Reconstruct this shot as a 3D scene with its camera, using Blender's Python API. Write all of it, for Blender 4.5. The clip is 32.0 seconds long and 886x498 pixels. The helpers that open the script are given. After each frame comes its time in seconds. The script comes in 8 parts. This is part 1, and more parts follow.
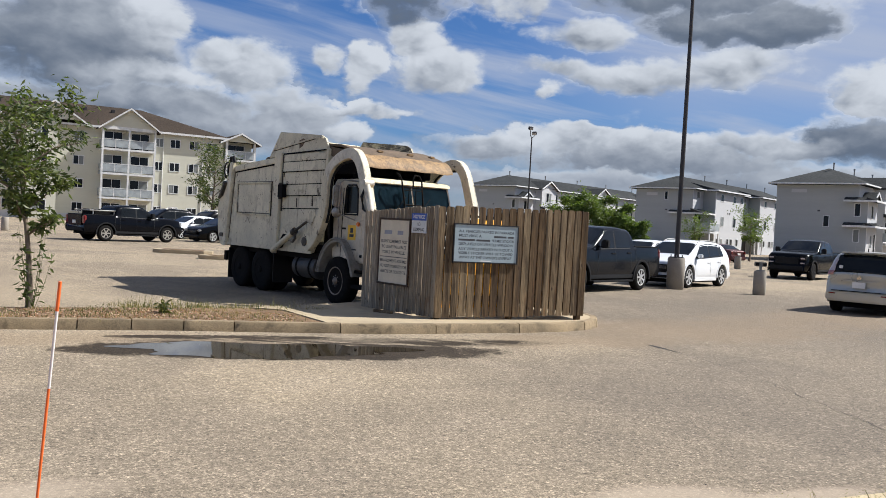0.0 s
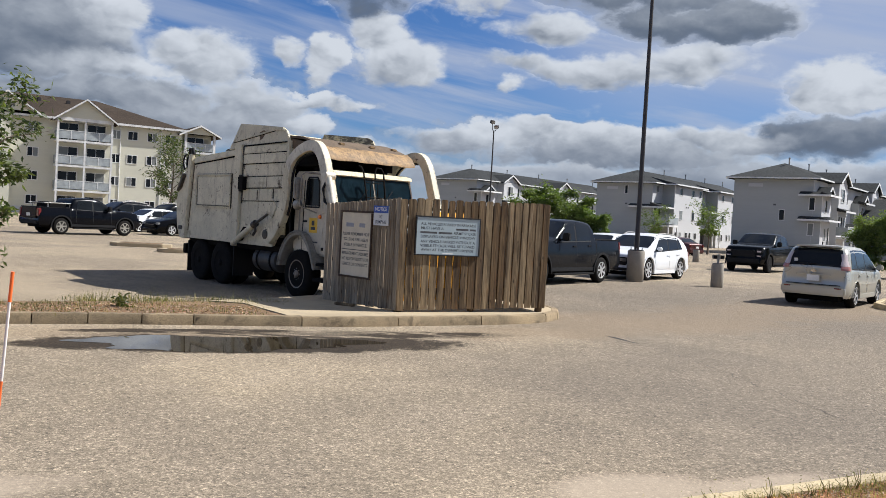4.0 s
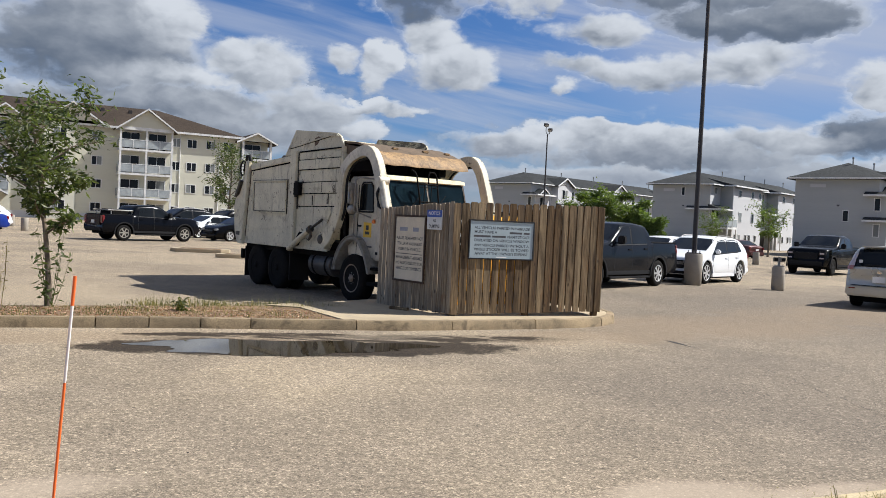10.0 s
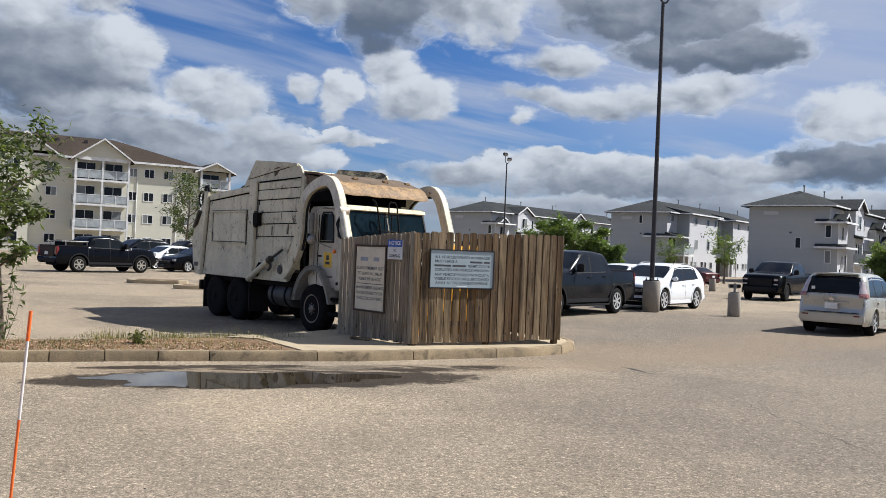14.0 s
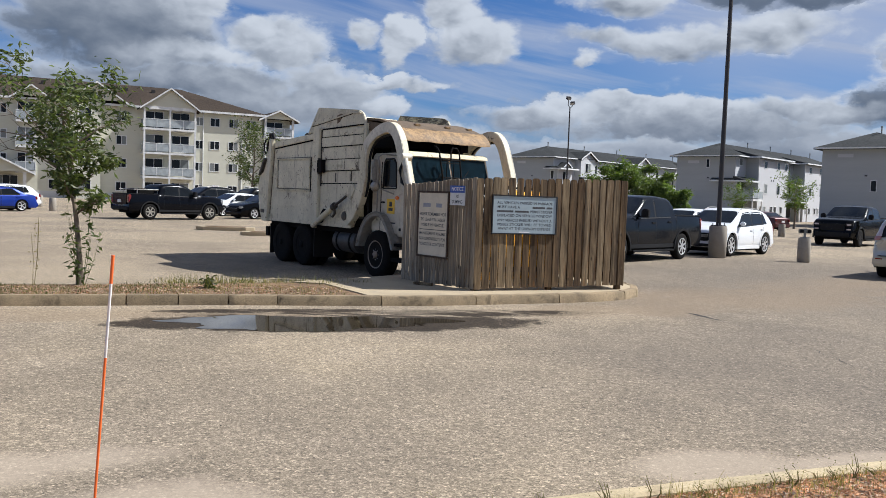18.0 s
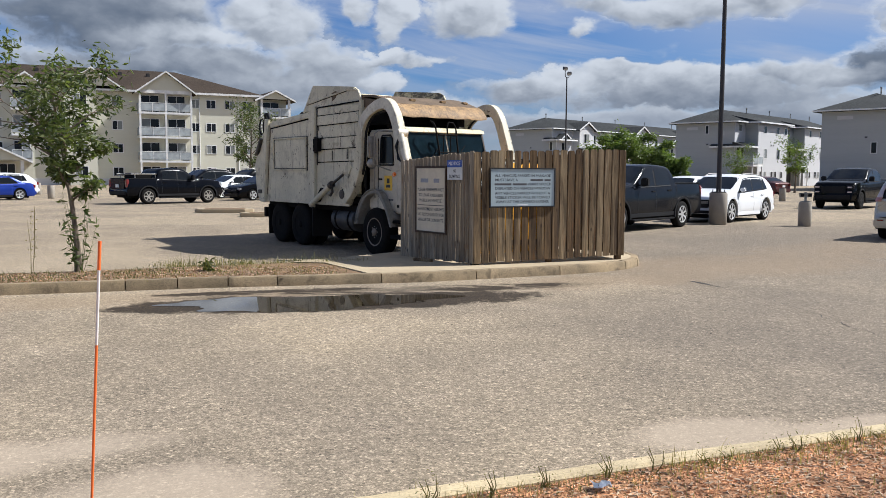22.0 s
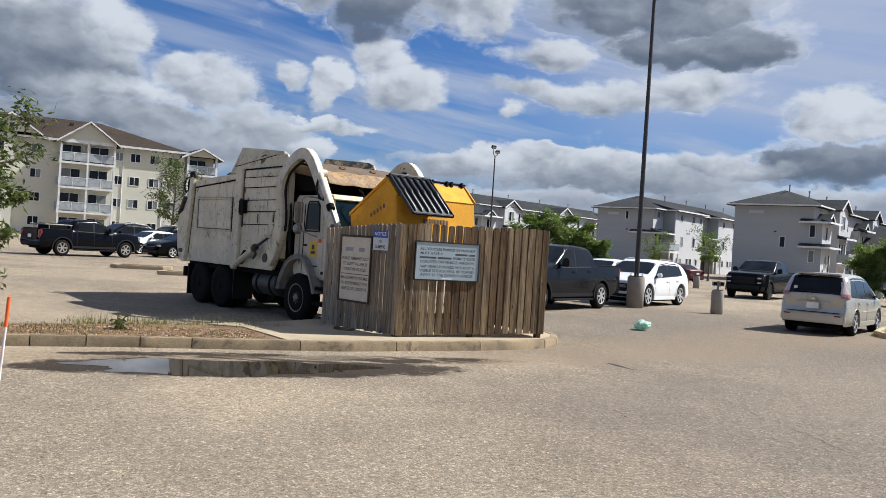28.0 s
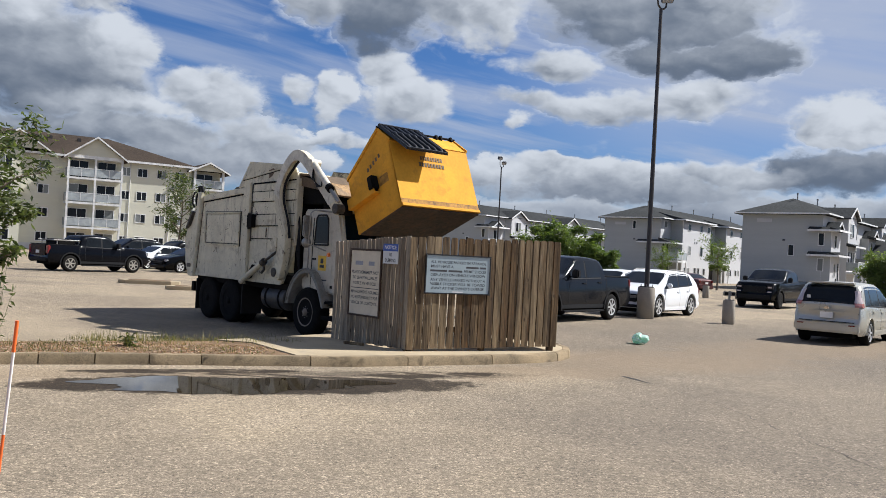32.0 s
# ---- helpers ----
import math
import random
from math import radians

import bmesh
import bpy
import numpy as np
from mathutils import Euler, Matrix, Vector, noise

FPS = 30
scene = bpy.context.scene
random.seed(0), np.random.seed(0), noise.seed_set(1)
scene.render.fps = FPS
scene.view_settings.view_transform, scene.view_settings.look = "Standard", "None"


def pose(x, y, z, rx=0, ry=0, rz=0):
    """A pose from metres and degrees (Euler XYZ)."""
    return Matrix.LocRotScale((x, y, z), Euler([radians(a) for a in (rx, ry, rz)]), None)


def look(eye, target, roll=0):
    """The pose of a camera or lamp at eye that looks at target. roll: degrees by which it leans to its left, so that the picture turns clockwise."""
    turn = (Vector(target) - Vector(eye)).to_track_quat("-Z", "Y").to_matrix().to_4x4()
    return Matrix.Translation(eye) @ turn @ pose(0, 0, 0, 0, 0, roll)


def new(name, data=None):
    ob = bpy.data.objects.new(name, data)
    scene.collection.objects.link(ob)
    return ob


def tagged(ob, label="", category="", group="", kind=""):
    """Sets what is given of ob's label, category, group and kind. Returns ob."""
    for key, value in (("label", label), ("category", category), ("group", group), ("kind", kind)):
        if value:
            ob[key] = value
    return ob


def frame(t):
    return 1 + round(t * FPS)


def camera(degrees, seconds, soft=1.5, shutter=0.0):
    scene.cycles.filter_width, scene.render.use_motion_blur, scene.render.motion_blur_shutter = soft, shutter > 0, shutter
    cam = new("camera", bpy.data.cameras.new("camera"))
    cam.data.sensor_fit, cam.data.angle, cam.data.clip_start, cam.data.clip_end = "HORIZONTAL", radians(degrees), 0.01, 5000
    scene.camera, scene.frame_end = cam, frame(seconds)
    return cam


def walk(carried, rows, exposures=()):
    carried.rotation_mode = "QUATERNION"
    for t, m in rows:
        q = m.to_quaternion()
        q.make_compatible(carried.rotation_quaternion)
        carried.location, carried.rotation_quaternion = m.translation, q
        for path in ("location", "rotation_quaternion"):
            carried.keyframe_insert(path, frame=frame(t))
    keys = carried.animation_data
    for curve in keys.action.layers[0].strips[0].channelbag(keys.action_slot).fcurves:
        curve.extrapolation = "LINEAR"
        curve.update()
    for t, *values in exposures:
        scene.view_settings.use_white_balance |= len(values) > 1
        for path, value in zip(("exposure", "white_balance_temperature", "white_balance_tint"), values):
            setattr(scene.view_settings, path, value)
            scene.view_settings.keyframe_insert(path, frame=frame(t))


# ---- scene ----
cam = camera(54.65, 32.0, soft=0.5)
EYE = 1.70
# seconds, sway of the phone in metres (x, y, z), yaw, pitch, roll
ROWS = [
    (0, -0, -0, 0, 0, -1.58, -3.15),
    (0.5, -0.015, -0.012, 0.002, 0.718, -0.105, -2.834),
    (1, -0.005, -0.016, 0.005, 0.644, 0.351, -2.158),
    (1.5, 0.007, -0.017, -0.004, 0.607, 0.248, -1.474),
    (2, 0.013, -0.011, -0.005, -0.052, 1.164, -1.075),
    (2.5, 0.009, -0.015, -0.005, -0.932, 1.445, -1.765),
    (3, 0.006, -0.012, -0.014, -1.534, 0.006, -2.838),
    (3.5, 0.007, -0.009, -0.017, -2.035, -1.206, -3.351),
    (4, 0.003, 0.006, -0.017, -2.529, -1.868, -3.2),
    (4.5, 0.002, 0.018, -0.025, -3.076, -2.895, -2.805),
    (6.5, 0.018, 0.034, -0.02, -5.962, -4.885, -2.889),
    (7, 0.025, 0.007, -0.017, -3.376, -4.365, -2.261),
    (7.5, 0.028, 0.009, -0.01, -3.178, -2.16, -2.121),
    (8, 0.037, 0.079, 0.029, -2.983, -0.641, -2.554),
    (8.5, 0.019, 0.068, 0.033, -0.312, -0.382, -2.269),
    (9, 0.006, 0.037, -0.004, 1.91, -2.264, -2.472),
    (9.5, -0.002, 0.062, -0.018, 2.039, -4.116, -2.483),
    (10, 0.011, 0.019, -0.023, 1.073, -1.776, -2.761),
    (10.5, 0.01, -0.007, -0.009, -0.964, 0.936, -3.395),
    (11, 0.003, -0.019, -0.01, -1.234, 1.672, -4.098),
    (11.5, -0.01, -0.011, 0.009, -5.527, 1.425, -5.017),
    (12, -0.001, 0.018, 0, -8.889, -1.639, -5.145),
    (12.5, -0.017, -0.024, -0.003, -6.155, -2.375, -4.071),
    (13, -0.009, -0.038, -0.01, -3.323, -1.339, -3.037),
    (13.5, 0.009, -0.017, -0.014, -2.616, -0.348, -2.778),
    (14, 0.015, -0.021, -0.011, -1.552, 0.269, -2.387),
    (14.5, 0.026, -0.024, -0.015, -1.234, 0.033, -2.065),
    (16.5, 0.026, -0.031, -0.001, -2.838, 0.592, -2.237),
    (17, 0.016, -0.032, -0, -0.646, -2, -1.677),
    (17.5, 0.006, -0.029, -0.001, 1.756, -3.602, -1.751),
    (18, 0.007, -0.075, -0.016, 2.58, -3.486, -2.073),
    (18.5, 0.011, -0.076, -0.02, 3.582, -3.55, -2.556),
    (19, 0.012, -0.076, -0.032, 4.904, -3.765, -2.952),
    (19.5, 0.01, -0.064, -0.034, 4.542, -3.92, -3.167),
    (20, 0.028, -0.028, -0.026, 2.325, -3.824, -2.579),
    (20.5, 0.033, -0.011, -0.031, 0.376, -3.804, -1.883),
    (21, 0.035, -0.005, -0.027, 0.395, -3.762, -1.571),
    (21.5, 0.046, -0.008, -0.023, 0.25, -4.398, -0.656),
    (22, 0.043, -0.012, -0.02, 2.539, -5.132, -0.269),
    (22.5, 0.025, -0.003, -0.023, 5.998, -5.864, -2.255),
    (23, 0.024, 0.034, -0.03, 3.827, -5.993, -4.296),
    (23.5, 0.023, 0.027, -0.033, 0.517, -6.219, -3.543),
    (24, 0.005, -0.017, -0.02, -1.192, -5.42, -3.308),
    (24.5, 0.036, -0.015, -0.027, -3.533, -4.52, -3.848),
    (25, 0.035, -0.028, -0.025, -3.273, -4.146, -4.046),
    (25.5, 0.031, -0.018, -0.016, -1.756, -2.791, -3.209),
    (27.5, 0.019, -0.016, -0.012, -2.062, -1.039, -3.606),
    (28, 0.028, -0.019, 0.003, -2.463, -0.265, -3.637),
    (28.5, 0.031, -0.009, -0.003, -2.557, 0.169, -3.892),
    (29, 0.031, 0.002, -0.009, -2.297, 0.705, -4.949),
    (29.5, -0.04, 0.038, 0, -3.016, 1.821, -4.663),
    (30, -0.103, 0.078, 0.011, -3.967, 2.037, -3.702),
    (30.5, -0.067, 0.097, 0.025, -3.054, 3.313, -3.705),
    (31, -0.042, 0.099, 0.023, -1.514, 2.792, -3.899),
    (31.5, -0.031, 0.112, 0.019, -1.312, 1.398, -3.212),
    (32, -0.035, 0.12, 0.024, -2.025, 0.477, -3.09),
]
walk(cam, [(t, pose(x, y, EYE + z, 90 + pitch, roll, yaw)) for t, x, y, z, yaw, pitch, roll in ROWS], exposures=[
    (0.0, 0.60, 6290, 10), (4.0, 0.60, 6290, 10), (8.0, 0.62, 6330, 10), (13.0, 0.60, 6250, 10), (14.0, 0.60, 6200, 10), (17.0, 0.53, 6100, 10), (19.0, 0.53, 6080, 10),
    (21.0, 0.57, 6110, 10), (23.0, 0.60, 6190, 10), (25.0, 0.64, 6220, 10), (29.0, 0.60, 6190, 10), (32.0, 0.60, 6250, 10)])

# ---- light ----
SUN_AZ, SUN_EL = 13.0, 46.0      # degrees from +x towards +y, and above the ground
sun_dir = Vector((math.cos(radians(SUN_EL)) * math.cos(radians(SUN_AZ)), math.cos(radians(SUN_EL)) * math.sin(radians(SUN_AZ)), math.sin(radians(SUN_EL))))
sun = new("sun", bpy.data.lights.new("sun", "SUN"))
sun.data.energy, sun.data.angle, sun.data.color = 5.0, radians(0.6), (1.0, 0.965, 0.905)
sun.matrix_world = look(sun_dir * 50, (0, 0, 0))


class Nodes:
    """Short-hand for building a node tree."""

    def __init__(self, tree):
        self.tree = tree
        tree.nodes.clear()

    def add(self, kind, **props):
        node = self.tree.nodes.new(kind)
        if "operation" in props:
            node.operation = props["operation"]
        if "data_type" in props:
            node.data_type = props["data_type"]
        if "blend_type" in props:
            node.blend_type = props["blend_type"]
        if "interpolation_type" in props:
            node.interpolation_type = props["interpolation_type"]
        return node

    def link(self, a, b):
        self.tree.links.new(a, b)

    def put(self, socket, value):
        if isinstance(value, bpy.types.NodeSocket):
            self.link(value, socket)
        else:
            socket.default_value = value

    def math(self, op, a, b=0.0, c=0.0):
        node = self.add("ShaderNodeMath", operation=op)
        for i, v in enumerate((a, b, c)):
            self.put(node.inputs[i], v)
        return node.outputs[0]

    def vec(self, op, a, b=(0, 0, 0)):
        node = self.add("ShaderNodeVectorMath", operation=op)
        self.put(node.inputs[0], a)
        self.put(node.inputs[1], b)
        return node.outputs["Value"] if op in ("LENGTH", "DOT_PRODUCT", "DISTANCE") else node.outputs[0]

    def noise(self, where, scale, detail=4.0, rough=0.55, distort=0.0):
        node = self.add("ShaderNodeTexNoise")
        self.put(node.inputs["Vector"], where)
        node.inputs["Scale"].default_value, node.inputs["Detail"].default_value = scale, detail
        node.inputs["Roughness"].default_value, node.inputs["Distortion"].default_value = rough, distort
        return node.outputs[0]

    def step(self, value, low, high, a=0.0, b=1.0):
        node = self.add("ShaderNodeMapRange", interpolation_type="SMOOTHSTEP")
        self.put(node.inputs["Value"], value)
        for key, v in (("From Min", low), ("From Max", high), ("To Min", a), ("To Max", b)):
            self.put(node.inputs[key], v)
        return node.outputs[0]

    def mix(self, factor, a, b, blend="MIX"):
        node = self.add("ShaderNodeMix", data_type="RGBA", blend_type=blend)
        self.put(node.inputs[0], factor)
        for socket, v in ((node.inputs[6], a), (node.inputs[7], b)):
            self.put(socket, v if isinstance(v, bpy.types.NodeSocket) else (*v[:3], 1.0))
        return node.outputs[2]


# ---- sky: Nishita with broken cumulus ----
world = bpy.data.worlds.new("sky")
scene.world = world
world.use_nodes = True
n = Nodes(world.node_tree)
sky = n.add("ShaderNodeTexSky")
sky.sky_type, sky.sun_disc, sky.sun_elevation, sky.sun_rotation = "NISHITA", False, radians(SUN_EL), radians(90 - SUN_AZ)
sky.air_density, sky.dust_density, sky.ozone_density = 1.0, 0.6, 1.6
way = n.vec("NORMALIZE", n.add("ShaderNodeTexCoord").outputs["Generated"])
sep = n.add("ShaderNodeSeparateXYZ")
n.link(way, sep.inputs[0])
dx, dy, dz = sep.outputs
# azimuth from +y towards +x and elevation, in degrees
az = n.math("MULTIPLY", n.math("ARCTAN2", dx, dy), 57.2958)
el = n.math("MULTIPLY", n.math("ARCSINE", dz), 57.2958)
low = n.vec("MULTIPLY", way, (1, 1, 1.7))


def warp(scale, detail):
    node = n.add("ShaderNodeTexNoise")
    n.link(low, node.inputs["Vector"])
    node.inputs["Scale"].default_value, node.inputs["Detail"].default_value, node.inputs["Roughness"].default_value = scale, detail, 0.6
    out = n.add("ShaderNodeSeparateColor")
    n.link(node.outputs["Color"], out.inputs[0])
    return n.math("SUBTRACT", out.outputs[0], 0.5), n.math("SUBTRACT", out.outputs[1], 0.5)


wa1, we1 = warp(7.0, 3.0)
wa2, we2 = warp(26.0, 6.0)
azw = n.math("ADD", az, n.math("ADD", n.math("MULTIPLY", wa1, 5.0), n.math("MULTIPLY", wa2, 2.6)))
elw = n.math("ADD", el, n.math("ADD", n.math("MULTIPLY", we1, 3.2), n.math("MULTIPLY", we2, 1.6)))
stir = n.add("ShaderNodeTexNoise")
n.link(low, stir.inputs["Vector"])
stir.inputs["Scale"].default_value, stir.inputs["Detail"].default_value = 16.0, 4.0
stirred = n.vec("ADD", low, n.vec("MULTIPLY", n.vec("SUBTRACT", stir.outputs["Color"], (0.5, 0.5, 0.5)), (0.055, 0.055, 0.055)))


def puffs(where):
    """Rounded billows at four sizes."""
    total = None
    for scale, amount in ((14.0, 0.80), (31.0, 0.46), (66.0, 0.20), (140.0, 0.07)):
        cells = n.add("ShaderNodeTexVoronoi")
        n.link(where, cells.inputs["Vector"])
        cells.inputs["Scale"].default_value = scale
        one = n.math("MULTIPLY", n.math("SUBTRACT", 0.50, cells.outputs["Distance"]), amount)
        total = one if total is None else n.math("ADD", total, one)
    return total


lumps = puffs(stirred)
lit = puffs(n.vec("ADD", stirred, (0.014, 0.002, 0.018)))
relief = n.math("SUBTRACT", lumps, lit)
soft_lumps = n.math("SUBTRACT", n.noise(low, 11.0, 5.0, 0.55), 0.5)
wisps = n.math("SUBTRACT", n.noise(stirred, 30.0, 8.0, 0.62, 0.4), 0.5)
broad = n.noise(n.vec("MULTIPLY", way, (1, 1, 2.6)), 3.2, 5.0, 0.5)
# the clouds of that day: azimuth, elevation, half width, half height, weight, greyness
CLOUDS = [
    (-23.4, 10.2, 6.2, 3.6, 1.1, 0.62),
    (-19.2, 11.8, 2.2, 2.2, 0.9, 0.02),
    (-20.9, 15.3, 2.2, 1.5, 0.8, 0.02),
    (-24.9, 13.6, 2.9, 1.6, 0.8, 0.05),
    (-21.0, 8.3, 5.5, 1.1, 0.8, 0.1),
    (-19.6, 6.8, 8.4, 1.1, 0.9, 0.5),
    (-13.7, 9.4, 3.1, 1.6, 0.85, 0.16),
    (-10.9, 6.4, 4.0, 2.0, 0.8, 0.4),
    (-15.1, 5.5, 5.5, 1.5, 0.8, 0.45),
    (-5.5, 9.6, 1.5, 1.4, 0.75, 0.03),
    (-6.3, 10.7, 0.8, 0.8, 0.6, 0.0),
    (-8.3, 10.3, 0.9, 0.6, 0.5, 0.2),
    (-1.0, 10.0, 2.5, 1.6, 0.8, 0.1),
    (-2.1, 12.0, 1.8, 1.3, 0.65, 0.12),
    (-5.9, 7.4, 3.5, 0.4, 0.65, 0.12),
    (-6.9, 6.0, 1.5, 0.7, 0.75, 0.0),
    (6.3, 8.8, 1.1, 0.6, 0.6, 0.02),
    (-3.1, 15.9, 3.6, 3.5, 1.0, 0.72),
    (-7.3, 16.6, 2.9, 2.2, 0.75, 0.35),
    (2.5, 17.4, 4.0, 2.6, 0.8, 0.25),
    (4.2, 15.7, 1.5, 1.5, 0.6, 0.05),
    (14.7, 16.7, 7.7, 2.7, 1.0, 0.55),
    (20.9, 13.6, 3.6, 1.7, 0.85, 0.70),
    (19.6, 17.7, 4.0, 1.6, 0.8, 0.12),
    (16.3, 13.7, 4.0, 1.1, 0.8, 0.65),
    (8.9, 13.0, 3.5, 0.9, 0.7, 0.15),
    (12.8, 10.1, 5.5, 1.1, 0.75, 0.16),
    (6.8, 10.7, 2.6, 0.7, 0.55, 0.15),
    (17.9, 10.9, 3.1, 1.5, 0.65, 0.18),
    (10.8, 5.9, 8.4, 0.8, 0.95, 0.12),
    (13.8, 4.9, 9.9, 1.0, 0.95, 0.5),
    (21.6, 6.1, 3.3, 1.0, 0.9, 0.2),
    (3.3, 5.5, 4.4, 0.8, 0.7, 0.3),
    (27.5, 9.4, 3.5, 1.4, 0.9, 0.02),
    (26.8, 6.4, 5.1, 1.6, 1.05, 0.8),
    (32.0, 10.5, 2.2, 2.0, 0.85, 0.08),
    (34.8, 13.1, 2.6, 4.0, 1.1, 0.82),
    (32.7, 6.8, 4.7, 1.5, 0.9, 0.5),
    (21.9, 6.1, 5.5, 0.9, 0.9, 0.35),
    (35.3, 8.4, 2.6, 1.3, 0.8, 0.15),
    (24.0, 1.6, 18.0, 1.5, 0.85, 0.40),
    (7.5, 3.3, 9.0, 1.0, 0.80, 0.42),
    (25.0, 3.6, 11.0, 1.3, 0.90, 0.45),
    (-2.5, 4.2, 4.5, 0.8, 0.70, 0.30),
]
field, weights, greys, lights = None, None, None, None
for ca, ce, wa, we, weight, grey in CLOUDS:
    u = n.math("DIVIDE", n.math("SUBTRACT", azw, ca), wa)
    v = n.math("DIVIDE", n.math("SUBTRACT", elw, ce), we)
    r2 = n.math("ADD", n.math("MULTIPLY", u, u), n.math("MULTIPLY", v, v))
    bump = n.math("MULTIPLY", n.math("MAXIMUM", n.math("SUBTRACT", 1.0, r2), -1.5), weight)
    field = bump if field is None else n.math("SMOOTH_MAX", field, bump, 0.12)
    w = n.math("POWER", n.math("MAXIMUM", n.math("ADD", bump, 0.20), 0.001), 2.0)
    weights = w if weights is None else n.math("ADD", weights, w)
    greys = n.math("MULTIPLY", w, grey) if greys is None else n.math("MULTIPLY_ADD", w, grey, greys)
    sunny = n.math("MULTIPLY_ADD", u, 0.30, v)
    lights = n.math("MULTIPLY", w, sunny) if lights is None else n.math("MULTIPLY_ADD", w, sunny, lights)
grey_here, light_here = n.math("DIVIDE", greys, weights), n.math("DIVIDE", lights, weights)
rest = n.step(broad, 0.54, 0.70, -1.5, 0.6)
beside = n.step(n.math("ABSOLUTE", n.math("SUBTRACT", az, 3.0)), 33.0, 44.0)
high = n.step(el, 20.0, 26.0)
field = n.math("SMOOTH_MAX", field, n.math("ADD", rest, n.math("SUBTRACT", n.math("MULTIPLY", n.math("MAXIMUM", beside, high), 1.5), 1.5)), 0.2)
field = n.math("ADD", n.math("MULTIPLY_ADD", lumps, 0.70, n.math("ADD", field, 0.16)), n.math("ADD", n.math("MULTIPLY", soft_lumps, 0.9), n.math("MULTIPLY", wisps, 0.95)))
cover = n.step(n.math("DIVIDE", n.math("ADD", field, n.math("MULTIPLY_ADD", grey_here, 0.36, 0.32)), n.math("MULTIPLY_ADD", grey_here, 0.90, 0.74)), 0.0, 1.0)
thick = n.step(field, 0.0, 0.9)
# thin streaks that fall away to the right
band = n.add("ShaderNodeCombineXYZ")
n.link(n.math("MULTIPLY", az, 0.045), band.inputs[0])
n.link(n.math("MULTIPLY", n.math("MULTIPLY_ADD", az, 0.17, el), 0.42), band.inputs[1])
streak = n.noise(band.outputs[0], 1.0, 6.0, 0.55, 0.35)
veil = n.math("MULTIPLY", n.step(streak, 0.36, 0.68), n.step(az, -14.0, 8.0, 0.60, 0.88))
sheet_veil = n.math("MULTIPLY", n.step(az, 2.0, 18.0), n.step(el, 6.5, 11.5, 0.25, 0.85))
veil = n.math("MULTIPLY", n.math("MAXIMUM", veil, n.math("MULTIPLY", sheet_veil, n.step(streak, 0.25, 0.6, 0.65, 1.0))), n.step(el, 3.0, 8.0, 0.25, 1.0))
# lit tops and grey bases
tone = n.math("SUBTRACT", n.math("MULTIPLY", grey_here, n.step(thick, 0.0, 0.8, 0.30, 1.10)), n.math("MULTIPLY", n.math("MAXIMUM", n.math("MINIMUM", light_here, 1.0), -1.0), 0.30))
tone = n.math("SUBTRACT", tone, n.math("MULTIPLY", relief, n.step(grey_here, 0.1, 0.6, 0.62, 0.26)))
tone = n.math("SUBTRACT", tone, n.math("MULTIPLY_ADD", soft_lumps, 0.55, n.math("MULTIPLY", wisps, 0.22)))
shade = n.step(tone, -0.22, 1.02)
CLOUD_WHITE, CLOUD_GREY = (0.615, 0.648, 0.695), (0.118, 0.150, 0.205)
cloud = n.mix(shade, CLOUD_WHITE, CLOUD_GREY)
blue = n.vec("MULTIPLY", sky.outputs[0], (0.034, 0.054, 0.086))
blue = n.mix(veil, blue, (0.43, 0.475, 0.58))
air = n.mix(cover, blue, cloud)
haze = n.step(el, 0.0, 6.5, 0.78, 0.0)
air = n.mix(haze, air, (0.30, 0.345, 0.42))
back = n.add("ShaderNodeBackground")
n.link(air, back.inputs["Color"])
back.inputs["Strength"].default_value = 0.70
n.link(back.outputs[0], n.add("ShaderNodeOutputWorld").inputs[0])

# ---- materials ----


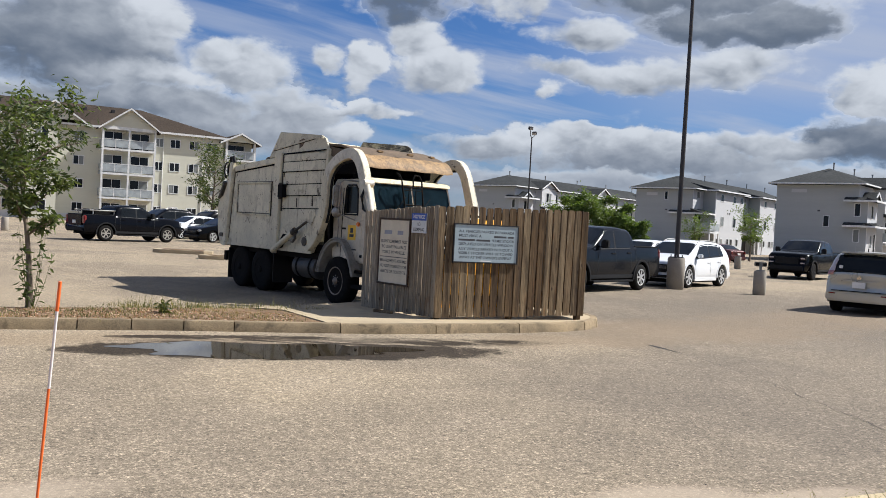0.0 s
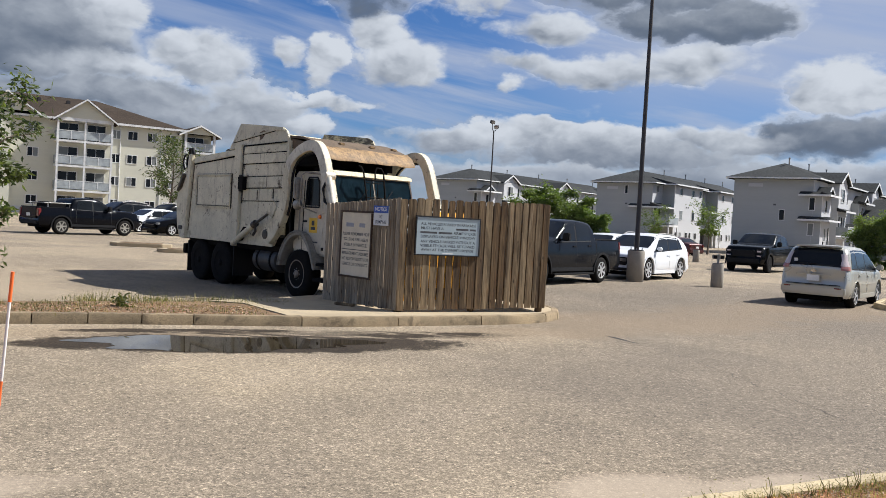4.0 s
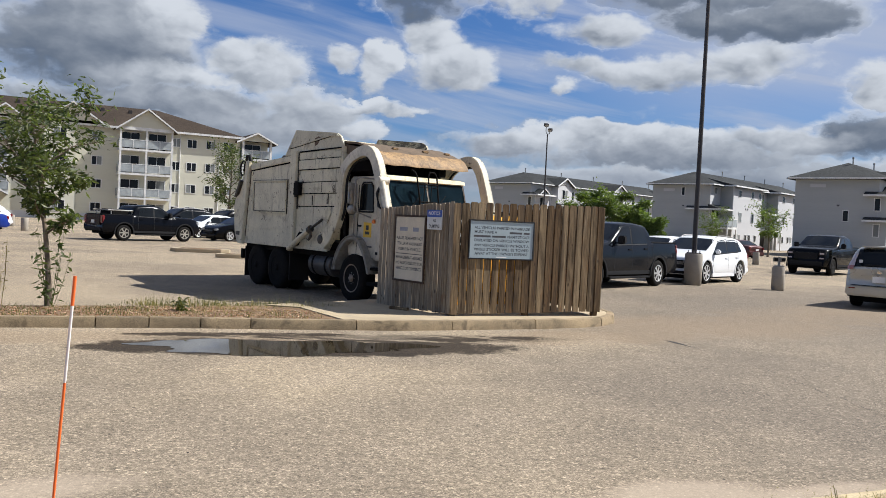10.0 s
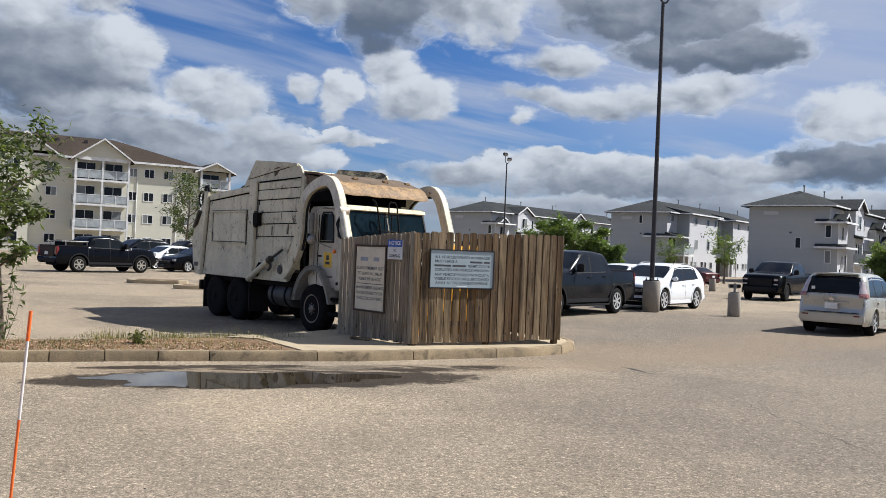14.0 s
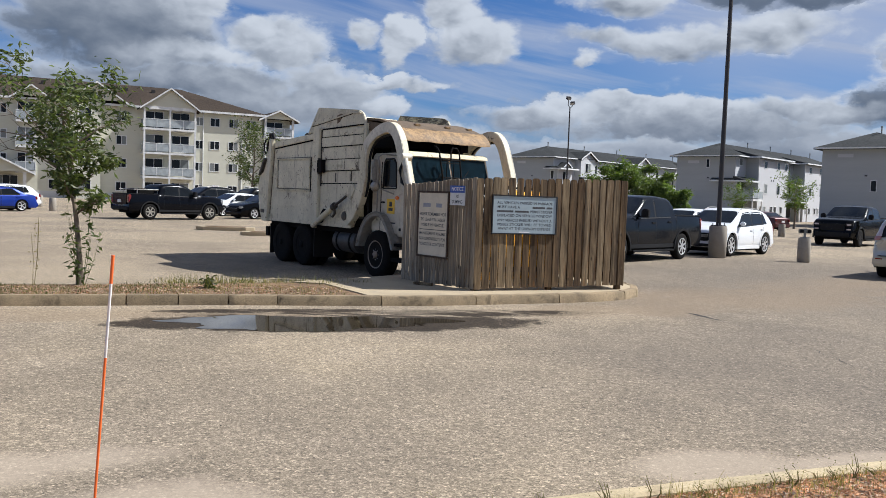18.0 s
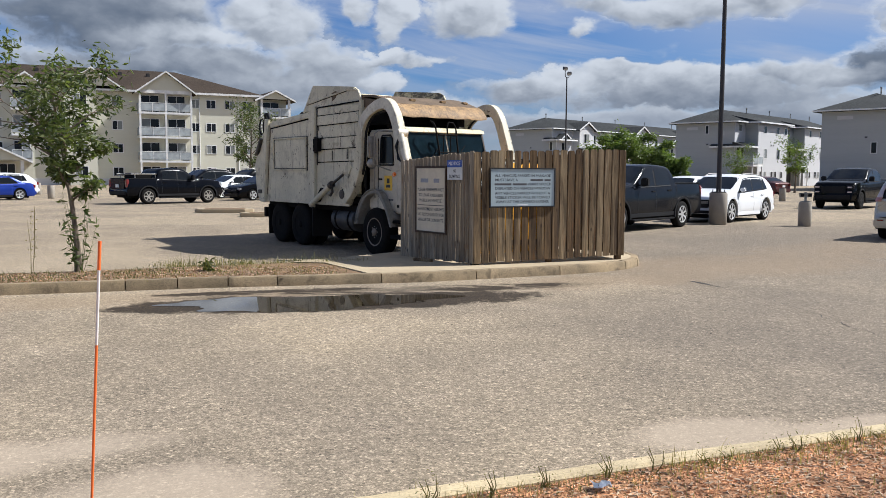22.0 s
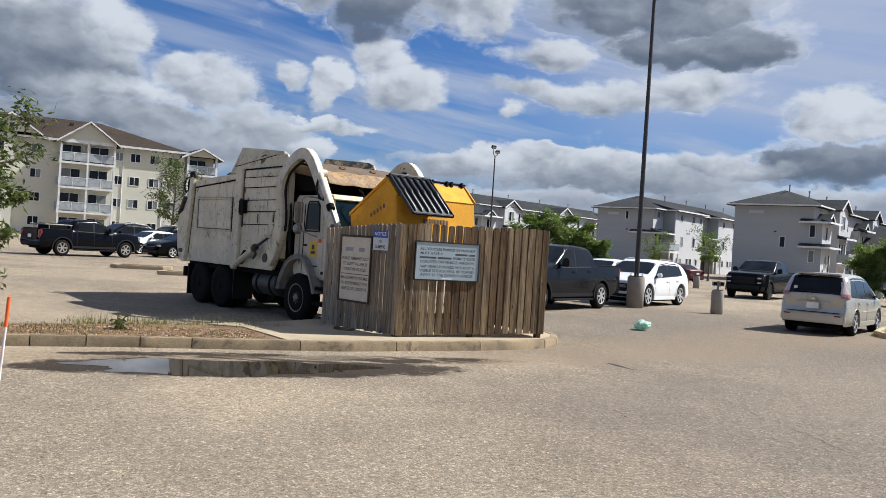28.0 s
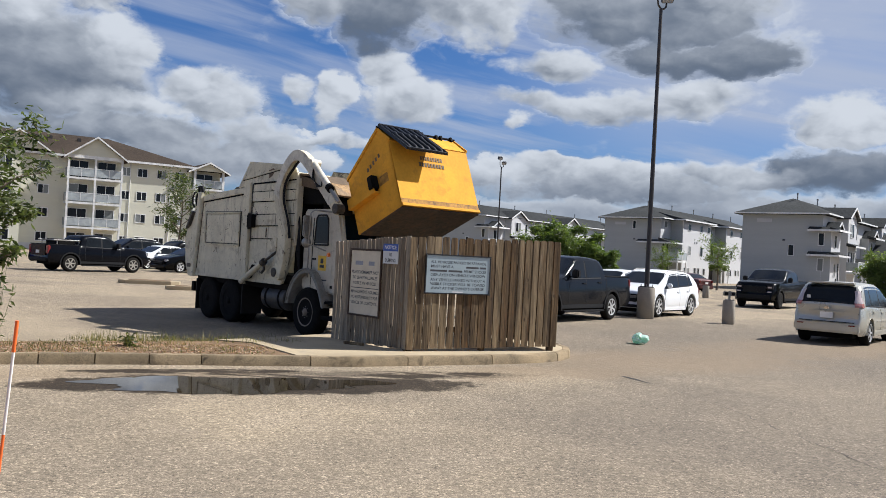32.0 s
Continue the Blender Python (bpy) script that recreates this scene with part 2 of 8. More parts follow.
def material(name, colour, rough=0.6, metal=0.0, grain=40.0, vary=0.12, blotch=1.5, stain=0.15, bump=0.15, dirt=None, coat=0.0, spec=0.5, per_object=0.0, stretch=(1, 1, 1)):
    """Base colour with fine grain, large stains and relief; dirt: a second colour that breaks through in patches."""
    m = bpy.data.materials.new(name)
    m.use_nodes = True
    k = Nodes(m.node_tree)
    where = k.vec("MULTIPLY", k.add("ShaderNodeTexCoord").outputs["Object"], stretch)
    info = k.add("ShaderNodeObjectInfo")
    if per_object:
        shift = k.add("ShaderNodeCombineXYZ")
        k.link(k.math("MULTIPLY", info.outputs["Random"], 37.0), shift.inputs[0])
        k.link(k.math("MULTIPLY", info.outputs["Random"], 91.0), shift.inputs[2])
        where = k.vec("ADD", where, shift.outputs[0])
    fine, wide = k.noise(where, grain, 5.0, 0.6), k.noise(where, blotch, 4.0, 0.55, 0.3)
    value = k.math("ADD", k.step(fine, 0.25, 0.75, 1 - vary, 1 + vary), k.step(wide, 0.3, 0.7, -stain, stain))
    if per_object:
        value = k.math("MULTIPLY", value, k.math("ADD", 1 - per_object, k.math("MULTIPLY", info.outputs["Random"], 2 * per_object)))
    tint = k.vec("SCALE", (*colour,))
    tint.node.inputs[0].default_value = colour
    k.link(value, tint.node.inputs["Scale"])
    if dirt:
        mask = k.step(k.noise(where, blotch * 2.3, 6.0, 0.65, 0.5), 0.52, 0.68)
        tint = k.mix(k.math("MULTIPLY", mask, dirt[3] if len(dirt) > 3 else 0.6), tint, dirt[:3])
    b = k.add("ShaderNodeBsdfPrincipled")
    k.link(tint, b.inputs["Base Color"])
    b.inputs["Metallic"].default_value = metal
    b.inputs["Specular IOR Level"].default_value = spec
    b.inputs["Coat Weight"].default_value = coat
    b.inputs["Coat Roughness"].default_value = 0.06
    k.link(k.math("ADD", rough - 0.06, k.math("MULTIPLY", wide, 0.12)), b.inputs["Roughness"])
    if bump:
        relief_node = k.add("ShaderNodeBump")
        relief_node.inputs["Strength"].default_value, relief_node.inputs["Distance"].default_value = bump, 0.01
        k.link(fine, relief_node.inputs["Height"])
        k.link(relief_node.outputs[0], b.inputs["Normal"])
    k.link(b.outputs[0], k.add("ShaderNodeOutputMaterial").inputs[0])
    return m


def glass_material(name, colour=(0.008, 0.010, 0.012), rough=0.04, spec=0.25):
    """Dark car or window glass: a glossy coat over near-black."""
    return material(name, colour, rough=rough + 0.06, grain=3, vary=0.2, blotch=0.8, stain=0.2, bump=0, spec=spec)


def asphalt_material():
    """Old pale asphalt: stone speckle, worn bands, dust drifts and the wet stain round the puddle."""
    m = bpy.data.materials.new("asphalt")
    m.use_nodes = True
    k = Nodes(m.node_tree)
    where = k.add("ShaderNodeNewGeometry").outputs["Position"]
    speck = k.add("ShaderNodeTexVoronoi")
    k.link(where, speck.inputs["Vector"])
    speck.inputs["Scale"].default_value = 115.0
    tone = k.add("ShaderNodeSeparateColor")
    k.link(speck.outputs["Color"], tone.inputs[0])
    coarse = k.add("ShaderNodeTexVoronoi")
    k.link(where, coarse.inputs["Vector"])
    coarse.inputs["Scale"].default_value = 75.0
    tone2 = k.add("ShaderNodeSeparateColor")
    k.link(coarse.outputs["Color"], tone2.inputs[0])
    wide, mid, fine = k.noise(where, 0.22, 4.0, 0.55, 0.4), k.noise(where, 1.1, 5.0, 0.6, 0.6), k.noise(where, 30.0, 4.0, 0.6)
    worn = k.step(wide, 0.38, 0.62)
    colour = k.mix(worn, (0.206, 0.166, 0.119), (0.290, 0.232, 0.160))
    colour = k.mix(k.step(mid, 0.42, 0.72, 0.0, 0.5), colour, (0.300, 0.243, 0.178))
    def patch(cx, cy, rx, ry, turn, wobble=0.55, soft=0.5, crumb=0.0):
        c, s = math.cos(radians(turn)), math.sin(radians(turn))
        off = k.vec("SUBTRACT", where, (cx, cy, 0))
        u = k.math("DIVIDE", k.vec("DOT_PRODUCT", off, (c, s, 0)), rx)
        v = k.math("DIVIDE", k.vec("DOT_PRODUCT", off, (-s, c, 0)), ry)
        r = k.math("ADD", k.math("MULTIPLY", u, u), k.math("MULTIPLY", v, v))
        r = k.math("ADD", r, k.math("MULTIPLY", k.math("SUBTRACT", mid, 0.5), wobble * 4))
        if crumb:
            r = k.math("ADD", r, k.math("MULTIPLY", k.math("SUBTRACT", k.noise(where, 9.0, 6.0, 0.7), 0.5), crumb * 4))
        return k.step(r, 1.0 - soft, 1.0 + soft, 1.0, 0.0)

    lane = k.math("MAXIMUM", patch(12.0, 20.0, 11.0, 9.0, 30, 0.30, 0.8), k.math("MAXIMUM", k.math("MULTIPLY", patch(1.2, 7.2, 4.5, 1.6, 26, 0.35, 0.8), 0.45), k.math("MULTIPLY", patch(6.0, 9.6, 5.2, 4.2, 26, 0.35, 0.9), 0.85)))
    colour = k.mix(k.math("MULTIPLY", lane, 0.80), colour, (0.148, 0.122, 0.095))
    clump = k.noise(where, 14.0, 5.0, 0.7)
    stones = k.add("ShaderNodeTexVoronoi")
    k.link(where, stones.inputs["Vector"])
    stones.inputs["Scale"].default_value = 42.0
    tone3 = k.add("ShaderNodeSeparateColor")
    k.link(stones.outputs["Color"], tone3.inputs[0])
    grit = k.math("ADD", k.step(tone.outputs[0], 0.0, 1.0, 0.66, 1.28), k.step(tone2.outputs[1], 0.88, 0.97, 0.0, 0.85))
    grit = k.math("MULTIPLY", grit, k.math("ADD", k.step(clump, 0.30, 0.70, 0.84, 1.17), k.step(tone3.outputs[2], 0.90, 0.96, 0.0, 0.32)))
    grit = k.math("MULTIPLY", grit, k.step(tone3.outputs[0], 0.0, 1.0, 0.84, 1.16))
    grit = k.math("SUBTRACT", grit, k.step(tone3.outputs[1], 0.88, 0.96, 0.0, 0.22))
    near = k.math("MULTIPLY", grit, k.step(fine, 0.2, 0.8, 0.85, 1.15))
    scaled = k.vec("SCALE", colour)
    k.link(near, scaled.node.inputs["Scale"])
    colour = scaled

    dust = None
    for spec in ((-1.6, 4.25, 0.55, 0.40, 24, 1.1, 0.9), (1.62, 5.50, 0.62, 0.26, 20, 1.3, 0.9), (2.45, 5.72, 0.7, 0.13, 24, 0.9, 0.9), (-2.9, 4.6, 1.0, 0.30, 35, 1.2, 0.95)):
        one = patch(*spec)
        dust = one if dust is None else k.math("MAXIMUM", dust, one)
    colour = k.mix(k.math("MULTIPLY", dust, 0.62), colour, (0.42, 0.34, 0.255))
    silt = k.math("MAXIMUM", patch(2.5, 13.6, 2.2, 0.7, 28, 0.8, 0.95), k.math("MAXIMUM", patch(-6.0, 10.3, 4.0, 0.6, 20, 0.9, 0.95), k.math("MAXIMUM", patch(5.0, 16.0, 3.2, 1.5, 28, 0.9, 0.95), patch(10.0, 20.5, 5.5, 1.7, 38, 1.0, 0.95))))
    colour = k.mix(k.math("MULTIPLY", silt, 0.42), colour, (0.258, 0.186, 0.116))
    wet = k.math("MAXIMUM", patch(-1.85, 11.0, 2.70, 0.82, 17, 0.34, 0.16, 0.22), patch(-2.9, 11.75, 1.5, 0.20, 20, 0.6, 0.15, 0.6))
    wet = k.math("MAXIMUM", wet, patch(0.2, 12.45, 1.3, 0.28, 24, 0.5, 0.25, 0.6))
    wet = k.math("MAXIMUM", wet, k.math("MULTIPLY", patch(-1.2, 11.95, 3.1, 0.42, 20, 0.30, 0.45, 0.45), 0.62))
    drift = k.math("MULTIPLY", k.step(k.noise(k.vec("MULTIPLY", where, (0.6, 2.6, 1)), 1.6, 4.0, 0.6, 0.5), 0.50, 0.60), patch(-1.6, 11.9, 3.0, 0.5, 20, 0.3, 0.4))
    wet = k.math("MULTIPLY", wet, k.math("SUBTRACT", 1.0, k.math("MULTIPLY", drift, 0.85)))
    wet_colour = k.vec("MULTIPLY", colour, (0.14, 0.125, 0.11))
    colour = k.mix(wet, colour, wet_colour)
    b = k.add("ShaderNodeBsdfPrincipled")
    k.link(colour, b.inputs["Base Color"])
    k.link(k.step(wet, 0.0, 1.0, 0.93, 0.85), b.inputs["Roughness"])
    b.inputs["Specular IOR Level"].default_value = 0.25
    relief_node = k.add("ShaderNodeBump")
    relief_node.inputs["Strength"].default_value, relief_node.inputs["Distance"].default_value = 0.5, 0.012
    k.link(k.math("ADD", tone.outputs[0], k.math("MULTIPLY", mid, 0.6)), relief_node.inputs["Height"])
    k.link(relief_node.outputs[0], b.inputs["Normal"])
    k.link(b.outputs[0], k.add("ShaderNodeOutputMaterial").inputs[0])
    return m


M_ASPHALT = asphalt_material()
M_CONCRETE = material("kerb concrete", (0.47, 0.375, 0.225), 0.9, grain=60, vary=0.2, blotch=1.6, stain=0.14, bump=0.5, dirt=(0.27, 0.205, 0.12, 0.6), per_object=0.08)
# stained concrete, its base also darkened for shade on the front face
M_KERBFAR = material("stained shade-darkened kerb concrete", (0.235, 0.175, 0.102), 0.9, grain=60, vary=0.3, blotch=1.8, stain=0.30, bump=0.5, dirt=(0.115, 0.085, 0.050, 0.85), per_object=0.12)
M_PAD = material("pad concrete", (0.37, 0.295, 0.190), 0.9, grain=50, vary=0.12, blotch=0.9, stain=0.12, bump=0.25, dirt=(0.28, 0.23, 0.17, 0.5))
M_GREYCON = material("grey concrete", (0.30, 0.268, 0.222), 0.9, grain=50, vary=0.14, blotch=3, stain=0.1, bump=0.3, dirt=(0.25, 0.22, 0.19, 0.4), per_object=0.1)
M_SOIL = material("soil and bark", (0.165, 0.098, 0.050), 0.95, grain=45, vary=0.45, blotch=2.0, stain=0.2, bump=0.8, dirt=(0.26, 0.17, 0.085, 0.6))
M_BED = material("dark bark soil", (0.115, 0.078, 0.040), 0.95, grain=22, vary=0.5, blotch=1.3, stain=0.3, bump=0.9, dirt=(0.11, 0.095, 0.04, 0.6))
M_MULCH = material("bark mulch", (0.27, 0.135, 0.066), 0.95, grain=60, vary=0.5, blotch=3.0, stain=0.25, bump=0.9, dirt=(0.15, 0.10, 0.05, 0.6))
M_CHIP = material("bark chip", (0.46, 0.225, 0.105), 0.85, grain=9, vary=0.5, blotch=3.5, stain=0.25, bump=0.2, dirt=(0.50, 0.33, 0.20, 0.6))
M_CHIPDARK = material("dark bark chip", (0.24, 0.125, 0.060), 0.9, grain=9, vary=0.5, blotch=3.5, stain=0.25, bump=0.2, dirt=(0.14, 0.075, 0.035, 0.6))
M_CHIP2 = material("bleached chip", (0.40, 0.29, 0.19), 0.85, grain=9, vary=0.45, blotch=3.5, stain=0.25, bump=0.2, dirt=(0.28, 0.15, 0.08, 0.6))


def plank_material(name, dull, pale, stain):
    """Weathered boards: long grain, knots, stains, and some boards greyer or paler than others."""
    m = bpy.data.materials.new(name)
    m.use_nodes = True
    k = Nodes(m.node_tree)
    info = k.add("ShaderNodeObjectInfo")
    shift = k.add("ShaderNodeCombineXYZ")
    k.link(k.math("MULTIPLY", info.outputs["Random"], 37.0), shift.inputs[0])
    k.link(k.math("MULTIPLY", info.outputs["Random"], 91.0), shift.inputs[2])
    where = k.vec("ADD", k.add("ShaderNodeTexCoord").outputs["Object"], shift.outputs[0])
    grain = k.noise(k.vec("MULTIPLY", where, (70.0, 70.0, 1.6)), 1.0, 5.0, 0.6, 0.6)
    broad = k.noise(k.vec("MULTIPLY", where, (9.0, 9.0, 0.9)), 1.0, 4.0, 0.6, 0.4)
    colour = k.mix(k.step(info.outputs["Random"], 0.10, 0.95), dull, pale)
    colour = k.mix(k.step(broad, 0.42, 0.68, 0.0, stain), colour, (0.050, 0.033, 0.021))
    colour = k.mix(k.step(broad, 0.40, 0.26, 0.0, 0.55), colour, (0.31, 0.245, 0.165))
    rust = k.noise(k.vec("MULTIPLY", where, (16.0, 16.0, 2.2)), 1.0, 3.0, 0.6)
    colour = k.mix(k.step(rust, 0.58, 0.72, 0.0, 0.55), colour, (0.165, 0.078, 0.030))
    knot = k.add("ShaderNodeTexVoronoi")
    k.link(k.vec("MULTIPLY", where, (7.0, 7.0, 3.0)), knot.inputs["Vector"])
    knot.inputs["Scale"].default_value = 1.0
    colour = k.mix(k.step(knot.outputs["Distance"], 0.07, 0.14, 0.85, 0.0), colour, (0.035, 0.022, 0.014))
    tone = k.vec("SCALE", colour)
    k.link(k.step(grain, 0.28, 0.72, 0.48, 1.46), tone.node.inputs["Scale"])
    b = k.add("ShaderNodeBsdfPrincipled")
    k.link(tone, b.inputs["Base Color"])
    b.inputs["Roughness"].default_value, b.inputs["Specular IOR Level"].default_value = 0.85, 0.25
    r = k.add("ShaderNodeBump")
    r.inputs["Strength"].default_value, r.inputs["Distance"].default_value = 0.6, 0.006
    k.link(grain, r.inputs["Height"])
    k.link(r.outputs[0], b.inputs["Normal"])
    k.link(b.outputs[0], k.add("ShaderNodeOutputMaterial").inputs[0])
    return m


M_PLANK = plank_material("weathered plank", (0.130, 0.082, 0.041), (0.232, 0.170, 0.100), 0.90)
M_PLANKGREY = plank_material("greyed plank", (0.235, 0.190, 0.135), (0.345, 0.292, 0.220), 0.45)
M_SIGN = material("white sign face", (0.62, 0.63, 0.62), 0.45, grain=30, vary=0.03, blotch=4, stain=0.05, bump=0.02)
M_SIGNFRAME = material("sign frame", (0.012, 0.011, 0.012), 0.6, grain=40, vary=0.2, bump=0.1)
M_SIGNWOOD = material("brown sign frame", (0.052, 0.030, 0.018), 0.7, grain=40, vary=0.25, bump=0.1)
M_INK = material("sign ink", (0.035, 0.04, 0.05), 0.6, bump=0)
M_INKGREY = material("faded ink", (0.06, 0.06, 0.066), 0.6, bump=0)
M_BLUE = material("blue sign paint", (0.03, 0.09, 0.38), 0.45, grain=30, vary=0.05, bump=0)


def grimy_paint(name, colour, scraped=0.0):
    """Old cream paint: soft mottling, thin run-down streaks, broad grime, rust chips and, where asked for, black scrapes."""
    m = bpy.data.materials.new(name)
    m.use_nodes = True
    k = Nodes(m.node_tree)
    where = k.add("ShaderNodeTexCoord").outputs["Object"]
    wide, fine = k.noise(where, 1.3, 4.0, 0.55, 0.3), k.noise(where, 26.0, 4.0, 0.6)
    tint = k.vec("SCALE", colour)
    tint.node.inputs[0].default_value = colour
    k.link(k.math("ADD", k.step(fine, 0.25, 0.75, 0.93, 1.07), k.step(wide, 0.3, 0.7, -0.13, 0.09)), tint.node.inputs["Scale"])
    runs = k.math("MULTIPLY", k.step(k.noise(k.vec("MULTIPLY", where, (9.0, 9.0, 0.6)), 1.0, 6.0, 0.7), 0.52, 0.70), k.step(k.noise(where, 1.1, 3.0), 0.36, 0.58))
    tint = k.mix(k.math("MULTIPLY", runs, 0.62), tint, (0.17, 0.13, 0.085))
    tint = k.mix(k.step(k.noise(where, 2.6, 6.0, 0.68, 0.6), 0.50, 0.72, 0.0, 0.66), tint, (0.23, 0.185, 0.125))
    tint = k.mix(k.step(k.noise(where, 7.0, 6.0, 0.7, 0.8), 0.612, 0.66, 0.0, 0.88), tint, (0.060, 0.036, 0.022))
    drips = k.math("MULTIPLY", k.step(k.noise(k.vec("MULTIPLY", where, (22.0, 22.0, 1.3)), 1.0, 3.0, 0.6), 0.60, 0.68), k.step(k.noise(where, 1.9, 3.0), 0.48, 0.60))
    tint = k.mix(k.math("MULTIPLY", drips, 0.75), tint, (0.050, 0.036, 0.026))
    if scraped:
        rub = k.noise(k.vec("MULTIPLY", where, (1.4, 1.4, 5.0)), 1.6, 6.0, 0.7, 0.9)
        tint = k.mix(k.step(rub, 0.50 - 0.1 * scraped, 0.58, 0.0, 0.9), tint, (0.040, 0.033, 0.027))
    b = k.add("ShaderNodeBsdfPrincipled")
    k.link(tint, b.inputs["Base Color"])
    b.inputs["Roughness"].default_value, b.inputs["Specular IOR Level"].default_value = 0.6, 0.35
    r = k.add("ShaderNodeBump")
    r.inputs["Strength"].default_value, r.inputs["Distance"].default_value = 0.25, 0.02
    k.link(wide, r.inputs["Height"])
    k.link(r.outputs[0], b.inputs["Normal"])
    k.link(b.outputs[0], k.add("ShaderNodeOutputMaterial").inputs[0])
    return m


M_TRUCK = grimy_paint("old cream truck paint", (0.66, 0.605, 0.455))
M_SCRAPED = grimy_paint("scraped cream truck paint", (0.52, 0.46, 0.32), 1.0)
# brighter copy of the truck paint: sunlight is put into its colour
M_SUNCREAM = grimy_paint("cream truck paint with sunlight mixed in", (0.80, 0.72, 0.50))
M_LEGPAINT = grimy_paint("worn arm paint", (0.68, 0.62, 0.46))
M_WING = material("dull grey wing", (0.26, 0.245, 0.215), 0.6, grain=24, vary=0.12, blotch=3, stain=0.2, bump=0.1, dirt=(0.11, 0.085, 0.06, 0.6), spec=0.3)
M_SIGNBLUE = material("pale blue sign face", (0.34, 0.41, 0.44), 0.45, grain=30, vary=0.03, blotch=4, stain=0.05, bump=0.02)
M_SIGNCREAM = material("cream sign face", (0.64, 0.57, 0.44), 0.5, grain=30, vary=0.04, blotch=4, stain=0.07, bump=0.02)
M_INKBLUE = material("faded blue ink", (0.28, 0.29, 0.33), 0.6, bump=0)
M_TRUCKCAB = material("cab paint", (0.57, 0.52, 0.42), 0.45, grain=22, vary=0.08, blotch=1.6, stain=0.10, bump=0.08, dirt=(0.30, 0.25, 0.18, 0.55))
M_ARM = material("white arm paint", (0.60, 0.56, 0.46), 0.5, grain=18, vary=0.10, blotch=2.2, stain=0.14, bump=0.1, dirt=(0.26, 0.21, 0.15, 0.6))
M_RUST = material("rusted brown guard", (0.125, 0.085, 0.050), 0.8, grain=20, vary=0.25, blotch=2.6, stain=0.25, bump=0.3, dirt=(0.09, 0.06, 0.04, 0.75))
# brighter, yellower version of the guard's rust: sunlight is put into the colour
M_SUNLITLIP = material("rust-streaked lip with sunlit yellow in it", (0.27, 0.165, 0.070), 0.7, grain=18, vary=0.3, blotch=4.0, stain=0.3, bump=0.3, dirt=(0.11, 0.065, 0.035, 0.85))
M_DARK = material("black chassis steel", (0.0055, 0.005, 0.005), 0.8, grain=30, vary=0.3, blotch=2, stain=0.2, bump=0.2, dirt=(0.016, 0.013, 0.010, 0.5), spec=0.12)
M_GREASE = material("greasy steel", (0.045, 0.038, 0.030), 0.6, grain=20, vary=0.3, blotch=4, stain=0.3, bump=0.1, dirt=(0.15, 0.12, 0.09, 0.5))
M_TANK = material("dull dark tank", (0.060, 0.058, 0.056), 0.5, metal=0.2, grain=24, vary=0.2, blotch=3, stain=0.2, bump=0.1, dirt=(0.09, 0.075, 0.06, 0.5))
M_STEEL = material("worn steel", (0.32, 0.31, 0.29), 0.45, metal=0.7, grain=30, vary=0.15, bump=0.1, dirt=(0.12, 0.09, 0.06, 0.5))
M_CHROME = material("chrome", (0.75, 0.75, 0.76), 0.14, metal=1.0, grain=20, vary=0.03, bump=0)
M_TYRE = material("tyre rubber", (0.009, 0.0085, 0.008), 0.85, grain=40, vary=0.25, blotch=6, stain=0.2, bump=0.3, dirt=(0.026, 0.022, 0.018, 0.5), spec=0.12)
M_RIM = material("wheel steel", (0.24, 0.19, 0.145), 0.55, metal=0.2, grain=30, vary=0.15, blotch=6, stain=0.15, bump=0.1, dirt=(0.16, 0.12, 0.09, 0.6))
M_ALLOY = material("alloy rim", (0.58, 0.58, 0.58), 0.35, metal=0.45, grain=30, vary=0.06, bump=0)
M_GLASS = glass_material("vehicle glass")
# near-black glass with the sky's reflection mixed in as a blue base
M_SCREENGLASS = glass_material("windscreen glass with sky blue in it", (0.012, 0.028, 0.040), 0.06, 0.14)
M_YELLOW = material("yellow bin paint", (0.70, 0.335, 0.035), 0.75, grain=18, vary=0.06, blotch=1.4, stain=0.10, bump=0.08, spec=0.15, dirt=(0.46, 0.22, 0.04, 0.55))
M_BINGRIME = material("grimy yellow paint", (0.36, 0.18, 0.03), 0.8, grain=12, vary=0.3, blotch=4, stain=0.3, bump=0.1, dirt=(0.06, 0.04, 0.02, 0.8))
M_GRIME = material("grimy bin underside", (0.055, 0.036, 0.024), 0.85, grain=14, vary=0.4, blotch=2.2, stain=0.3, bump=0.3, dirt=(0.12, 0.06, 0.025, 0.6))
M_LID = material("black plastic lid", (0.016, 0.016, 0.018), 0.38, grain=25, vary=0.2, blotch=3, stain=0.2, bump=0.08)
M_BLACK = material("black plastic", (0.011, 0.011, 0.012), 0.6, grain=30, vary=0.2, bump=0.05, spec=0.2)
M_ORANGE = material("orange plastic", (0.85, 0.16, 0.03), 0.5, grain=30, vary=0.05, bump=0)
M_WHITEPL = material("white plastic", (0.78, 0.77, 0.74), 0.5, grain=30, vary=0.04, bump=0)
M_STICKER = material("yellow sticker", (0.80, 0.50, 0.04), 0.5, grain=30, vary=0.05, bump=0)
M_AMBER = material("amber lamp lens", (0.80, 0.20, 0.03), 0.25, bump=0, coat=0.5)
M_REDLENS = material("red lamp lens", (0.16, 0.010, 0.012), 0.2, bump=0, coat=0.6)
M_CLEARLENS = material("clear lamp lens", (0.30, 0.31, 0.32), 0.12, bump=0, coat=0.6, metal=0.3)
M_LAMPPINK = material("faded red lamp lens", (0.36, 0.15, 0.14), 0.2, bump=0, coat=0.5)
M_LAMPWHITE = material("pale lamp lens", (0.50, 0.42, 0.42), 0.15, bump=0, coat=0.5)
